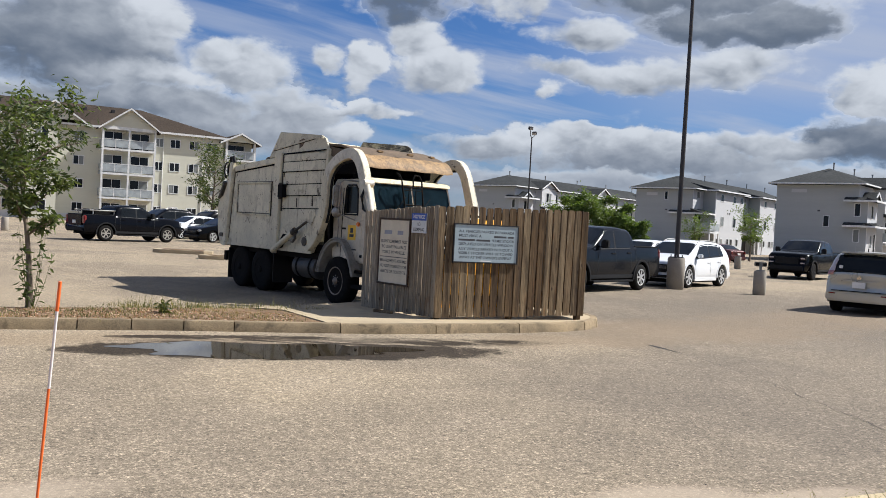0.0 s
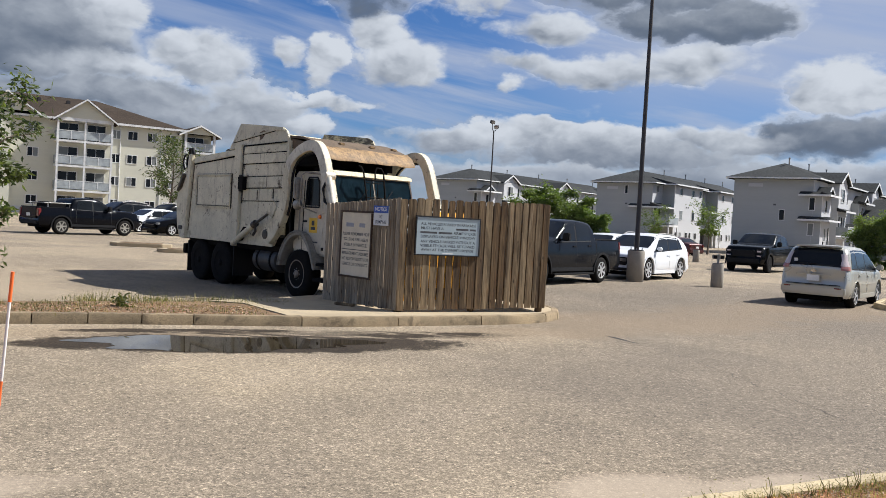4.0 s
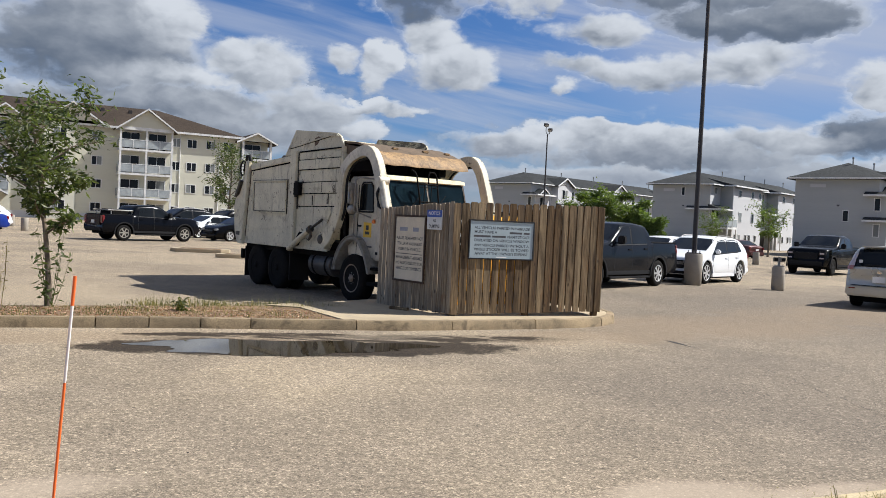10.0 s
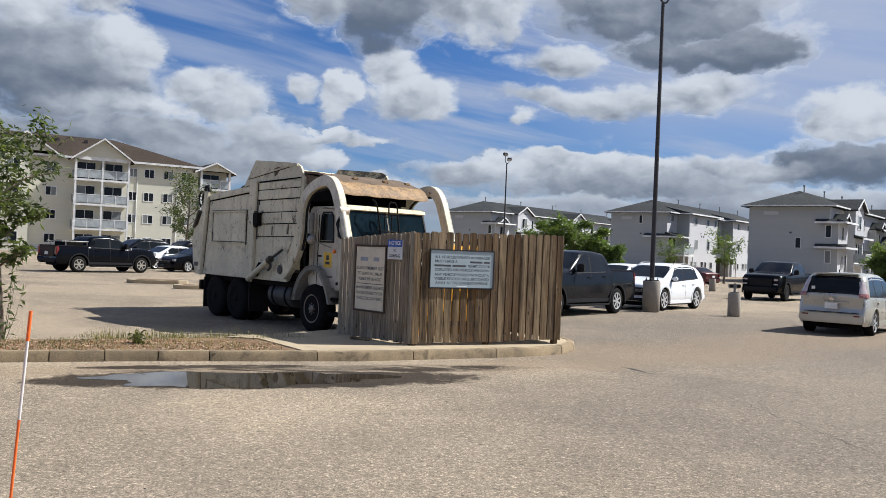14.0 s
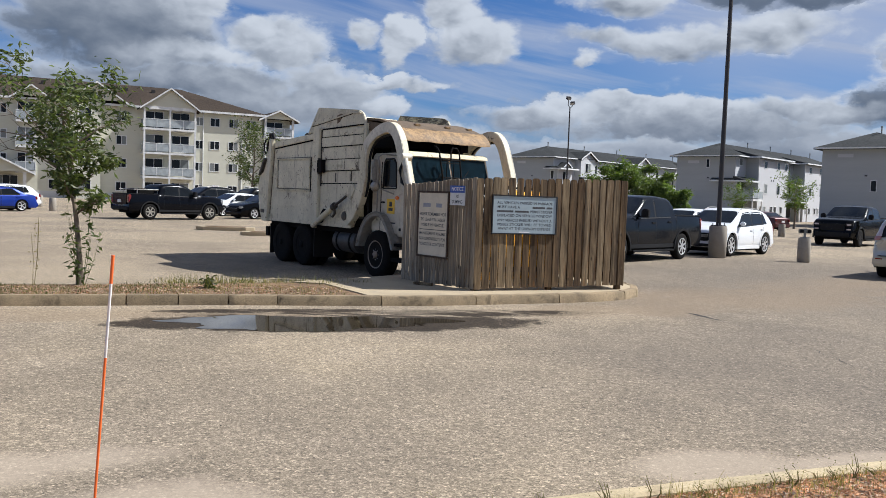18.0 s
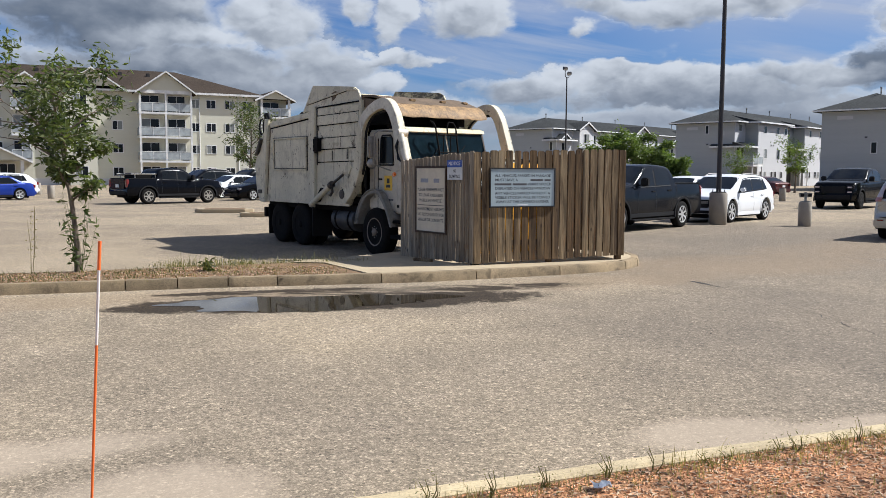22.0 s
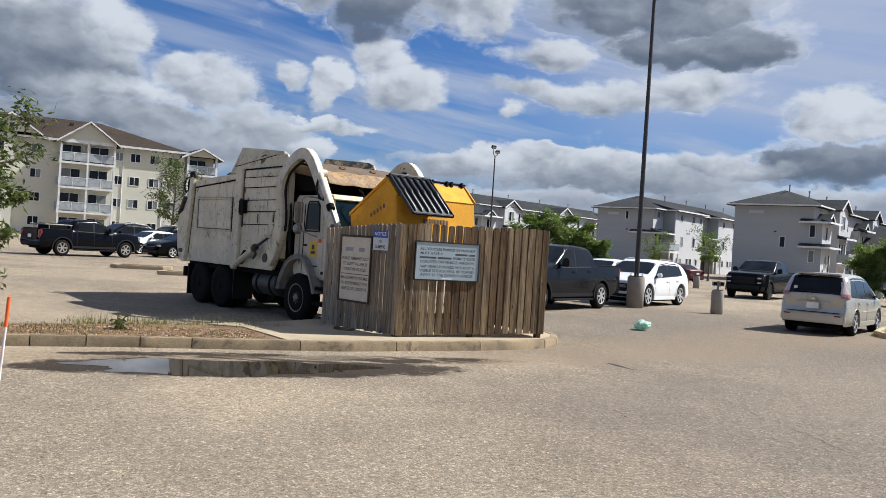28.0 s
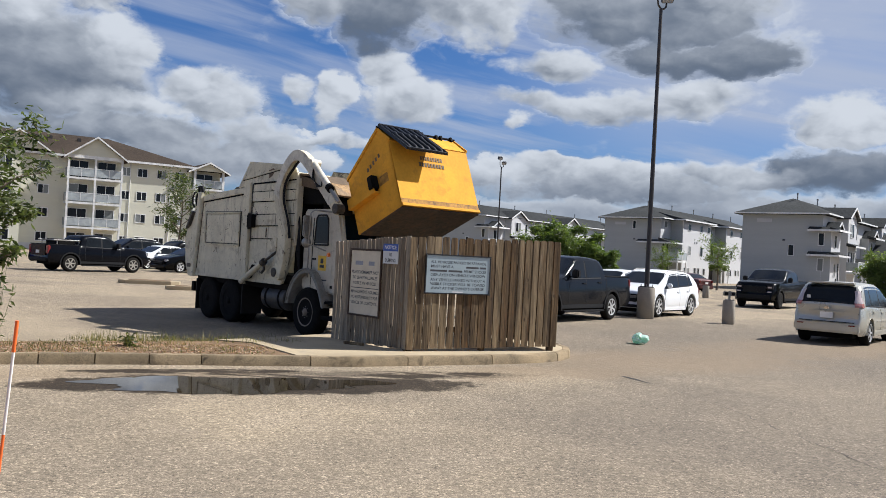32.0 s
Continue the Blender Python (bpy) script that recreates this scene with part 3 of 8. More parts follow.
M_POLE = material("dark painted pole", (0.030, 0.026, 0.026), 0.5, grain=30, vary=0.2, blotch=3, stain=0.2, bump=0.05)
M_BARK = material("tree bark", (0.16, 0.125, 0.09), 0.9, grain=30, vary=0.35, blotch=5, stain=0.2, bump=0.7, stretch=(1, 1, 0.35))


def leaf_material(name, colour, second):
    m = bpy.data.materials.new(name)
    m.use_nodes = True
    k = Nodes(m.node_tree)
    where = k.add("ShaderNodeTexCoord").outputs["Object"]
    rand = k.add("ShaderNodeNewGeometry").outputs["Random Per Island"]
    tint = k.mix(k.step(k.math("ADD", k.math("MULTIPLY", rand, 0.6), k.math("MULTIPLY", k.noise(where, 1.7), 0.6)), 0.25, 0.95), colour, second)
    b = k.add("ShaderNodeBsdfPrincipled")
    k.link(tint, b.inputs["Base Color"])
    b.inputs["Roughness"].default_value = 0.5
    glow = k.add("ShaderNodeBsdfTranslucent")
    k.link(k.vec("MULTIPLY", tint, (1.5, 1.7, 0.8)), glow.inputs[0])
    both = k.add("ShaderNodeMixShader")
    both.inputs[0].default_value = 0.42
    k.link(b.outputs[0], both.inputs[1])
    k.link(glow.outputs[0], both.inputs[2])
    k.link(both.outputs[0], k.add("ShaderNodeOutputMaterial").inputs[0])
    return m


M_LEAF = leaf_material("green leaf", (0.036, 0.055, 0.016), (0.125, 0.145, 0.050))
M_LEAFDARK = leaf_material("bright green leaf", (0.070, 0.105, 0.024), (0.170, 0.205, 0.058))
M_LEAFMID = leaf_material("mid green leaf", (0.062, 0.096, 0.020), (0.150, 0.190, 0.048))
M_GRASS = leaf_material("grass", (0.045, 0.060, 0.018), (0.130, 0.120, 0.045))
M_GRASSNEAR = leaf_material("sun-bleached grass", (0.085, 0.085, 0.028), (0.200, 0.170, 0.070))
M_DRYGRASS = leaf_material("dry grass", (0.22, 0.17, 0.07), (0.34, 0.27, 0.13))
M_CRACK = material("tarred crack", (0.035, 0.03, 0.026), 0.9, bump=0.2)

# ---- small builders ----


def part(name, bm, mat, parent=None, label="", smooth=False):
    me = bpy.data.meshes.new(name)
    for f in bm.faces:
        f.smooth = True
    bm.to_mesh(me)
    bm.free()
    me.set_sharp_from_angle(angle=radians(60 if smooth else 33))
    me.materials.append(mat)
    ob = new(name, me)
    if parent:
        ob.parent = parent
    if label:
        tagged(ob, label)
    return ob


def thing(name, label, category, m=None, group="", kind=""):
    ob = new(name)
    ob.empty_display_size = 0.2
    if m is not None:
        ob.matrix_basis = m
    return tagged(ob, label, category, group, kind)


def box(bm, x0, x1, y0, y1, z0, z1, bevel=0.0, m=None):
    made = bmesh.ops.create_cube(bm, size=1.0)["verts"]
    for v in made:
        v.co = Vector((x0 + (v.co.x + 0.5) * (x1 - x0), y0 + (v.co.y + 0.5) * (y1 - y0), z0 + (v.co.z + 0.5) * (z1 - z0)))
    if bevel:
        edges = list({e for v in made for e in v.link_edges})
        made = [v for v in bmesh.ops.bevel(bm, geom=edges, offset=bevel, segments=2, affect="EDGES", clamp_overlap=True)["verts"]]
    if m is not None:
        bmesh.ops.transform(bm, matrix=m, verts=list({v for v in made if v.is_valid}))
    return bm


def boxes(*specs, bevel=0.0):
    bm = bmesh.new()
    for s in specs:
        box(bm, *s, bevel=bevel)
    return bm


def prism(bm, outline, lo, hi, axis="y", bevel=0.0):
    """A 2D outline drawn out along an axis. axis y: outline in x and z; axis z: in x and y; axis x: in y and z."""
    def at(p, d):
        return {"y": (p[0], d, p[1]), "z": (p[0], p[1], d), "x": (d, p[0], p[1])}[axis]
    a = [bm.verts.new(at(p, lo)) for p in outline]
    b = [bm.verts.new(at(p, hi)) for p in outline]
    faces = [bm.faces.new(a), bm.faces.new(list(reversed(b)))]
    for i in range(len(a)):
        j = (i + 1) % len(a)
        faces.append(bm.faces.new((a[j], a[i], b[i], b[j])))
    bmesh.ops.recalc_face_normals(bm, faces=faces)
    if bevel:
        edges = list({e for f in faces[:2] for e in f.edges})
        bmesh.ops.bevel(bm, geom=edges, offset=bevel, segments=2, affect="EDGES", clamp_overlap=True)
    return bm


def tube(bm, points, radii, seg=10, cap=True):
    """A tapered tube along points."""
    pts = [Vector(p) for p in points]
    if not hasattr(radii, "__len__"):
        radii = [radii] * len(pts)
    rings = []
    side = None
    for i, p in enumerate(pts):
        d = (pts[min(i + 1, len(pts) - 1)] - pts[max(i - 1, 0)]).normalized()
        if side is None:
            side = d.orthogonal().normalized()
        side = (side - d * side.dot(d))
        side = side.normalized() if side.length > 1e-6 else d.orthogonal().normalized()
        up = d.cross(side)
        rings.append([bm.verts.new(p + (side * math.cos(a) + up * math.sin(a)) * radii[i]) for a in (2 * math.pi * k / seg for k in range(seg))])
    for r, q in zip(rings, rings[1:]):
        for k in range(seg):
            bm.faces.new((r[k], r[(k + 1) % seg], q[(k + 1) % seg], q[k]))
    if cap:
        bm.faces.new(list(reversed(rings[0])))
        bm.faces.new(rings[-1])
    return bm


def lathe(bm, profile, seg=24, m=None):
    """Spin (radius, height) pairs round the y axis (height runs along y)."""
    rings = []
    for r, y in profile:
        rings.append([bm.verts.new((r * math.cos(a), y, r * math.sin(a))) for a in (2 * math.pi * k / seg for k in range(seg))])
    faces = []
    for r, q in zip(rings, rings[1:]):
        for k in range(seg):
            faces.append(bm.faces.new((r[k], r[(k + 1) % seg], q[(k + 1) % seg], q[k])))
    if profile[0][0] < profile[1][0] * 1.02 or len(profile) < 4:
        faces.append(bm.faces.new(rings[0]))
    if profile[-1][0] < 0.87 * max(r for r, _ in profile) or len(profile) < 4:
        faces.append(bm.faces.new(rings[-1]))
    bmesh.ops.recalc_face_normals(bm, faces=faces)
    if m is not None:
        bmesh.ops.transform(bm, matrix=m, verts=[v for r in rings for v in r])
    return bm


def text_part(name, words, size, mat, parent, m, label="", space=1.0, width=None):
    """Raised lettering in the built-in font, as a mesh."""
    cu = bpy.data.curves.new(name, "FONT")
    cu.body, cu.size, cu.extrude, cu.align_x, cu.align_y, cu.space_line = words, size, 0.0002, "CENTER", "CENTER", space
    cu.offset = size * 0.014
    tmp = new(name, cu)
    bpy.context.view_layer.update()
    me = bpy.data.meshes.new_from_object(tmp.evaluated_get(bpy.context.evaluated_depsgraph_get()))
    bpy.data.objects.remove(tmp)
    if width:
        xs = [v.co.x for v in me.vertices]
        f = width / (max(xs) - min(xs))
        for v in me.vertices:
            v.co.x *= f
    whole = bmesh.new()
    whole.from_mesh(me)
    bpy.data.meshes.remove(me)
    left, letters = set(whole.faces), []
    while left:
        stack, comp = [left.pop()], []
        while stack:
            f = stack.pop()
            comp.append(f)
            for e in f.edges:
                for q in e.link_faces:
                    if q in left:
                        left.discard(q)
                        stack.append(q)
        xs = [v.co.x for f in comp for v in f.verts]
        letters.append((min(xs), max(xs), comp))
    letters.sort(key=lambda c: c[0])
    groups, reach = [], -1e9
    for lo, hi, comp in letters:
        if lo - reach > size * 0.17:
            groups.append([])
        groups[-1] += comp
        reach = max(reach, hi)
    for comp in groups:
        one = bmesh.new()
        seen = {}
        for f in comp:
            for v in f.verts:
                if v not in seen:
                    seen[v] = one.verts.new(v.co)
            one.faces.new([seen[v] for v in f.verts])
        ob = part(name, one, mat, parent, label)
        ob.matrix_basis = m
    whole.free()
    return ob


def dip(x, y):
    """The lot sinks a little where the truck stands."""
    return -0.12 * math.exp(-(((x + 3.6) / 5.5) ** 2 + ((y - 20.5) / 4.2) ** 2) ** 2)


# ---- ground ----
def build_ground():
    fine = [i * 0.8 for i in range(-30, 31)]
    xs = [-3000, -1200, -500, -200, -100, -60, -40] + [x for x in fine] + [40, 60, 100, 200, 500, 1200, 3000]
    ys = [-3000, -1000, -300, -100, -30, -10, 0] + [4 + i * 0.8 for i in range(40)] + [45, 60, 90, 150, 300, 700, 1500, 3500]
    verts = [(x, y, dip(x, y)) for y in ys for x in xs]
    w = len(xs)
    faces = [(j * w + i, j * w + i + 1, (j + 1) * w + i + 1, (j + 1) * w + i) for j in range(len(ys) - 1) for i in range(w - 1)]
    me = bpy.data.meshes.new("ground")
    me.from_pydata(verts, [], faces)
    me.materials.append(M_ASPHALT)
    tagged(new("ground", me), "pale worn asphalt of a parking lot", "ground", kind="structure")


build_ground()


def along(points, step):
    """Points every step metres along a polyline, with the way there."""
    pts = [Vector((*p[:2], 0)) for p in points]
    out, left = [], 0.0
    for a, b in zip(pts, pts[1:]):
        d = (b - a).length
        s = left
        while s < d:
            out.append((a + (b - a) * (s / d), (b - a).normalized()))
            s += step
        left = s - d
    return out


def kerb(name, label, line, length, width=0.16, height=0.15, inward=1, joint=0.008, mat=None):
    """A run of kerb stones along a line (its road side); inward: the side on which the bed lies."""
    top = thing(name, label, "kerb", kind="structure")
    dense = along(line, 0.05)
    i = 0
    while i < len(dense) - 3:
        per = max(2, round((length(dense[i][0].x) if callable(length) else length) / 0.05))
        seg = dense[i:i + per + 1]
        i += per
        if len(seg) < 3:
            continue
        picks = [seg[round(q * (len(seg) - 1) / 9)] for q in range(10)]
        bm = bmesh.new()
        rings = []
        for j, (p, d) in enumerate(picks):
            side = Vector((-d.y, d.x, 0)) * inward
            shift = d * (joint if j == 0 else -joint if j == 9 else 0)
            low = dip(p.x, p.y) - 0.05
            jig, chip = random.uniform(-0.004, 0.004), random.uniform(0, 0.012) * (random.random() < 0.5)
            rings.append([bm.verts.new(p + shift + side * u + Vector((0, 0, z))) for u, z in
                          ((0, low), (0.010 + chip * 0.6, height - 0.04 + jig - chip), (0.030 + chip * 1.5, height - 0.006 + jig), (width - 0.02, height + jig), (width, height - 0.015), (width, low))])
        for r, q in zip(rings, rings[1:]):
            for k in range(6):
                bm.faces.new((r[k], r[(k + 1) % 6], q[(k + 1) % 6], q[k]))
        bm.faces.new(rings[0])
        bm.faces.new(list(reversed(rings[-1])))
        bmesh.ops.recalc_face_normals(bm, faces=bm.faces)
        part("kerb_stone", bm, mat or M_CONCRETE, top)
    return top


def sheet(name, outline, z, mat, label, category, kind="structure", thick=0.12, rough=0.0, step=0.25):
    """A flat bed: an outline in plan with some thickness."""
    bm = bmesh.new()
    prism(bm, outline, z - thick, z, "z")
    return tagged(part(name, bm, mat), label, category, kind=kind)


FAR_KERB = [(-22.0, 5.4), (-12.0, 9.0), (-7.07, 10.85), (-3.85, 12.08), (-2.2, 12.55), (-0.8, 12.98), (0.24, 13.5), (1.56, 14.2), (2.2, 14.62), (2.62, 15.05), (2.92, 15.6), (3.02, 16.2), (2.9, 16.8), (2.55, 17.3), (2.0, 17.7)]
FAR_BACK = [(-22.0, 6.9), (-12.0, 10.5), (-8.0, 12.27), (-6.5, 12.85), (-4.12, 14.04), (-3.2, 14.5)]
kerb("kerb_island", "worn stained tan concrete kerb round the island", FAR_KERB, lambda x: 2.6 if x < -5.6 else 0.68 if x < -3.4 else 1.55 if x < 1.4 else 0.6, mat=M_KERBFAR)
kerb("kerb_island_back", "worn tan concrete kerb along the back of the island", FAR_BACK, 1.5, inward=-1, height=0.11)
sheet("island_bed", [(-22.1, 5.5), (-12.05, 9.1), (-7.1, 10.98), (-3.9, 12.2), (-2.3, 12.66), (-1.6, 12.9), (-2.6, 14.35), (-3.25, 14.4), (-4.15, 13.95), (-6.55, 12.75), (-8.05, 12.17), (-12.05, 10.4), (-22.1, 6.8)], 0.125, M_SOIL, "bed of bark chips and dry soil", "soil")
pad_line = [(-1.62, 12.84), (-0.8, 13.1), (0.2, 13.62), (1.5, 14.33), (2.12, 14.74), (2.5, 15.12), (2.78, 15.64), (2.88, 16.2), (2.77, 16.75), (2.45, 17.2), (1.95, 17.58), (0.6, 18.6), (-1.0, 17.2), (-2.2, 15.6), (-3.2, 14.45), (-2.6, 14.35)]
sheet("dumpster_pad", pad_line, 0.142, M_PAD, "stained concrete pad under the bin enclosure", "concrete pad", thick=0.3)

NEAR_KERB = [(-9.0, 0.15), (-1.92, 3.32), (2.51, 5.31), (9.0, 8.2)]
kerb("kerb_near", "worn tan concrete kerb along a mulch bed", NEAR_KERB, 3.0, width=0.15, inward=-1)
sheet("mulch_bed", [(-9.0, 0.0), (-1.85, 3.2), (2.57, 5.18), (9.05, 8.06), (12.0, 2.0), (6.0, -6.0), (-9.0, -6.0)], 0.125, M_MULCH, "bed of red-brown bark mulch", "mulch", thick=0.16)


def chips(name, label, inside, count, mat, size, z, seed):
    """Loose bark chips lying on a bed, one joined object."""
    rng = np.random.default_rng(seed)
    verts, faces = [], []
    while len(faces) < count * 4:
        x, y = inside(rng)
        a, l = rng.uniform(0, 6.28), size * rng.uniform(0.5, 1.5)
        w, h = l * rng.uniform(0.3, 0.6), l * rng.uniform(0.1, 0.45)
        c, s = math.cos(a), math.sin(a)
        i = len(verts)
        for u, v, t in ((-l, -w * 0.5, 0.0), (l, -w * 0.3, rng.uniform(0, h)), (l * 0.4, w, 0.0), (-l * 0.3, w * 0.2, h)):
            verts.append((x + c * u - s * v, y + s * u + c * v, z + t))
        faces += [(i, i + 1, i + 3), (i + 1, i + 2, i + 3), (i + 2, i, i + 3), (i, i + 2, i + 1)]
    me = bpy.data.meshes.new(name)
    me.from_pydata(verts, [], faces)
    me.materials.append(mat)
    return tagged(new(name, me), label, "mulch", kind="stuff")


def near_bed(rng):
    x = rng.uniform(-2.3, 5.2)
    edge = 3.32 + (x + 1.92) * 0.449 - 0.17
    return x, edge - abs(rng.normal(0, 0.75))


def far_bed(rng):
    x = rng.uniform(-13, -2.2)
    front = np.interp(x, [-12, -7.07, -3.85, -2.2], [9.0, 10.85, 12.08, 12.55]) + 0.2
    rear = np.interp(x, [-12, -8, -6.5, -4.12, -2.2], [10.5, 12.27, 12.85, 13.95, 14.2]) - 0.2
    return x, rng.uniform(front, rear)


chips("mulch_chips", "red-brown bark chips scattered over the bed", near_bed, 30000, M_CHIP, 0.0155, 0.127, 5)
chips("pale_mulch_chips", "sun-bleached bark chips scattered over the bed", near_bed, 6000, M_CHIP2, 0.016, 0.13, 6)
chips("island_mulch_chips", "bark chips scattered over the island", far_bed, 4200, M_CHIP2, 0.022, 0.127, 7)
chips("island_red_chips", "red-brown bark chips scattered over the island", far_bed, 5200, M_CHIPDARK, 0.024, 0.127, 8)


def blades(name, label, spots, mat, seed, tall=(0.05, 0.15), per=9, spread=0.05, wide=0.005):
    """Tufts of grass or weeds as tapering bent blades, one joined object."""
    rng = np.random.default_rng(seed)
    verts, faces = [], []
    for x, y, z, f in spots:
        for _ in range(per):
            bx, by = x + rng.normal(0, spread), y + rng.normal(0, spread)
            h, a, lean = rng.uniform(*tall) * f, rng.uniform(0, 6.28), rng.uniform(0.1, 0.6)
            c, s = math.cos(a), math.sin(a)
            i = len(verts)
            w = wide * rng.uniform(0.6, 1.4)
            for k, (u, t) in enumerate(((0, 0), (0.35, 0.6), (1.0, 1.0))):
                px, py, pz = bx + c * lean * h * u, by + s * lean * h * u, z + h * t
                ww = w * (1 - 0.75 * t)
                verts += [(px - s * ww, py + c * ww, pz), (px + s * ww, py - c * ww, pz)]
            faces += [(i, i + 1, i + 3, i + 2), (i + 2, i + 3, i + 5, i + 4)]
    me = bpy.data.meshes.new(name)
    me.from_pydata(verts, [], faces)
    me.materials.append(mat)
    return tagged(new(name, me), label, "grass", kind="stuff")


rng = np.random.default_rng(11)
near_spots, dry_spots, far_spots, far_dry = [], [], [], []
for i in range(1100):
    x = rng.uniform(-2.0, 5.0) if i < 500 else 5.2 - abs(rng.normal(0, 1.6))
    y = 3.32 + (x + 1.92) * 0.449 - 0.17 - abs(rng.normal(0, 0.10 if i < 420 else 0.6))
    (near_spots if rng.random() < 0.55 else dry_spots).append((x, y, 0.12, rng.uniform(0.4, 1.25)))
for i in range(700):
    x, y = far_bed(rng)
    (far_spots if (x < -4.9 and rng.random() < 0.75) or rng.random() < 0.35 else far_dry).append((x, y, 0.12, rng.uniform(0.4, 1.1)))
for i in range(120):
    x = rng.uniform(-5.2, -1.9)
    (far_dry if i % 3 else far_spots).append((x, 14.15 + (x + 4) * 0.28 + rng.normal(0, 0.22), 0.10, rng.uniform(0.7, 1.9)))
back_grass = []
for i in range(110):
    x = rng.uniform(-5.4, -1.9)
    back_grass.append((x, 14.60 + (x + 3.85) * 0.22 + rng.normal(0, 0.14), 0.0, rng.uniform(0.35, 1.0) ** 1.5))
blades("tall_grass", "tall thin grass along the back of the island", back_grass, M_GRASSNEAR, 25, per=11, spread=0.07, tall=(0.08, 0.34), wide=0.0032)
blades("kerb_weeds", "low green weeds growing along the kerb", near_spots, M_GRASSNEAR, 21, per=14, tall=(0.015, 0.055), wide=0.0018, spread=0.05)
blades("dry_weeds", "dry straw-coloured weeds growing along the kerb", dry_spots, M_DRYGRASS, 22, per=7, tall=(0.02, 0.09), wide=0.0025)
blades("island_grass", "patchy green grass on the island", far_spots, M_GRASS, 23, per=18, spread=0.14, tall=(0.02, 0.06))
blades("island_dry_grass", "tall dry grass on the island", far_dry, M_DRYGRASS, 24, per=10, spread=0.12, tall=(0.02, 0.08), wide=0.0035)

# ---- puddle and cracks ----


def build_puddle():
    m = bpy.data.materials.new("muddy water")
    m.use_nodes = True
    k = Nodes(m.node_tree)
    where = k.add("ShaderNodeNewGeometry").outputs["Position"]
    b = k.add("ShaderNodeBsdfPrincipled")
    k.link(k.mix(k.noise(where, 2.5), (0.022, 0.017, 0.010), (0.040, 0.031, 0.020)), b.inputs["Base Color"])
    b.inputs["Roughness"].default_value, b.inputs["Specular IOR Level"].default_value, b.inputs["IOR"].default_value = 0.03, 0.5, 1.33
    b.inputs["Specular Tint"].default_value = (0.80, 0.70, 0.52, 1)
    k.link(b.outputs[0], k.add("ShaderNodeOutputMaterial").inputs[0])
    bm = bmesh.new()
    ring = []
    for i in range(72):
        a = 2 * math.pi * i / 72
        r = 1 + 0.16 * math.sin(3 * a + 0.6) + 0.09 * math.sin(7 * a) + 0.05 * math.sin(13 * a + 1)
        u, v = 1.75 * math.cos(a) * r, 0.62 * math.sin(a) * r
        c, s = math.cos(radians(17)), math.sin(radians(17))
        ring.append(bm.verts.new((-2.15 + c * u - s * v, 10.83 + s * u + c * v, 0.004)))
    bm.faces.new(ring)
    tagged(part("puddle", bm, m), "shallow muddy puddle on the asphalt by the kerb", "puddle", kind="structure")


build_puddle()


def crack(points, width):
    top = bmesh.new()
    rows = []
    dense = along(points, 0.12)
    for i, (p, d) in enumerate(dense):
        w = width * (0.35 + 0.9 * random.random()) * min(1, 4 * (len(dense) - i) / len(dense))
        side = Vector((-d.y, d.x, 0))
        mid = p + side * random.uniform(-0.035, 0.035)
        rows.append((top.verts.new(mid + side * w + Vector((0, 0, 0.004))), top.verts.new(mid - side * w + Vector((0, 0, 0.004)))))
    for a, b in zip(rows, rows[1:]):
        top.faces.new((a[0], a[1], b[1], b[0]))
    tagged(part("asphalt_crack", top, M_CRACK), "dark crack in the asphalt", "crack", kind="structure")


crack([(3.34, 13.42), (3.46, 13.1), (3.62, 12.75)], 0.034)
crack([(3.62, 12.75), (3.9, 11.6), (4.05, 10.7), (4.15, 9.46), (4.31, 7.86), (4.6, 6.9)], 0.0045)
crack([(7.6, 19.5), (9.0, 17.0), (9.4, 15.2)], 0.006)

# ---- plank fence of the bin enclosure ----
FENCE = [(-1.43, 15.70, 0.13, 1.90), (-0.08, 14.10, 0.175, 2.02), (2.60, 15.35, 0.225, 2.09), (1.1, 18.6, 0.16, 2.0)]


def fence_panel(fence, a, b, planks, front=True, wood=None):
    """Rails on posts, with dog-eared planks on the outer side; a, b: (x, y, bottom, top)."""
    pa, pb = Vector((a[0], a[1], 0)), Vector((b[0], b[1], 0))
    d = (pb - pa)
    length = d.length
    turn = Matrix.Translation(pa) @ Matrix.Rotation(math.atan2(d.y, d.x), 4, "Z")
    pitch = length / planks
    for k in range(3 if length > 2.5 else 2):
        x = 0.06 + (length - 0.12) * k / (2 if length > 2.5 else 1)
        bm = boxes((x - 0.045, x + 0.045, 0.061, 0.150, 0.05, 1.85), bevel=0.006)
        bmesh.ops.transform(bm, matrix=turn, verts=bm.verts)
        part("post", bm, M_PLANK, fence)
    for z in (0.5, 1.6):
        bm = boxes((0.0, length, 0.022, 0.060, z - 0.045, z + 0.045), bevel=0.004)
        bmesh.ops.transform(bm, matrix=turn, verts=bm.verts)
        part("rail", bm, M_PLANK, fence)
    for i in range(planks):
        f = (i + 0.5) / planks
        zb = a[2] + (b[2] - a[2]) * f + random.uniform(-0.012, 0.012)
        zt = a[3] + (b[3] - a[3]) * f + random.uniform(-0.014, 0.014)
        gap = (0.007 + 0.011 * random.random() ** 1.4) if front else 0.0025 + 0.0035 * random.random()
        w = pitch / 2 - gap
        x = (i + 0.5) * pitch
        lean = random.uniform(-0.006, 0.006)
        ear = 0.022
        outline = [(x - w, zb), (x + w, zb), (x + w + lean, zt - ear), (x + w - ear + lean, zt), (x - w + ear + lean, zt), (x - w + lean, zt - ear)]
        bm = bmesh.new()
        prism(bm, outline, random.uniform(-0.004, 0.003), 0.019, "y")
        # twist a little, as old boards do
        tw = random.uniform(-0.09, 0.09)
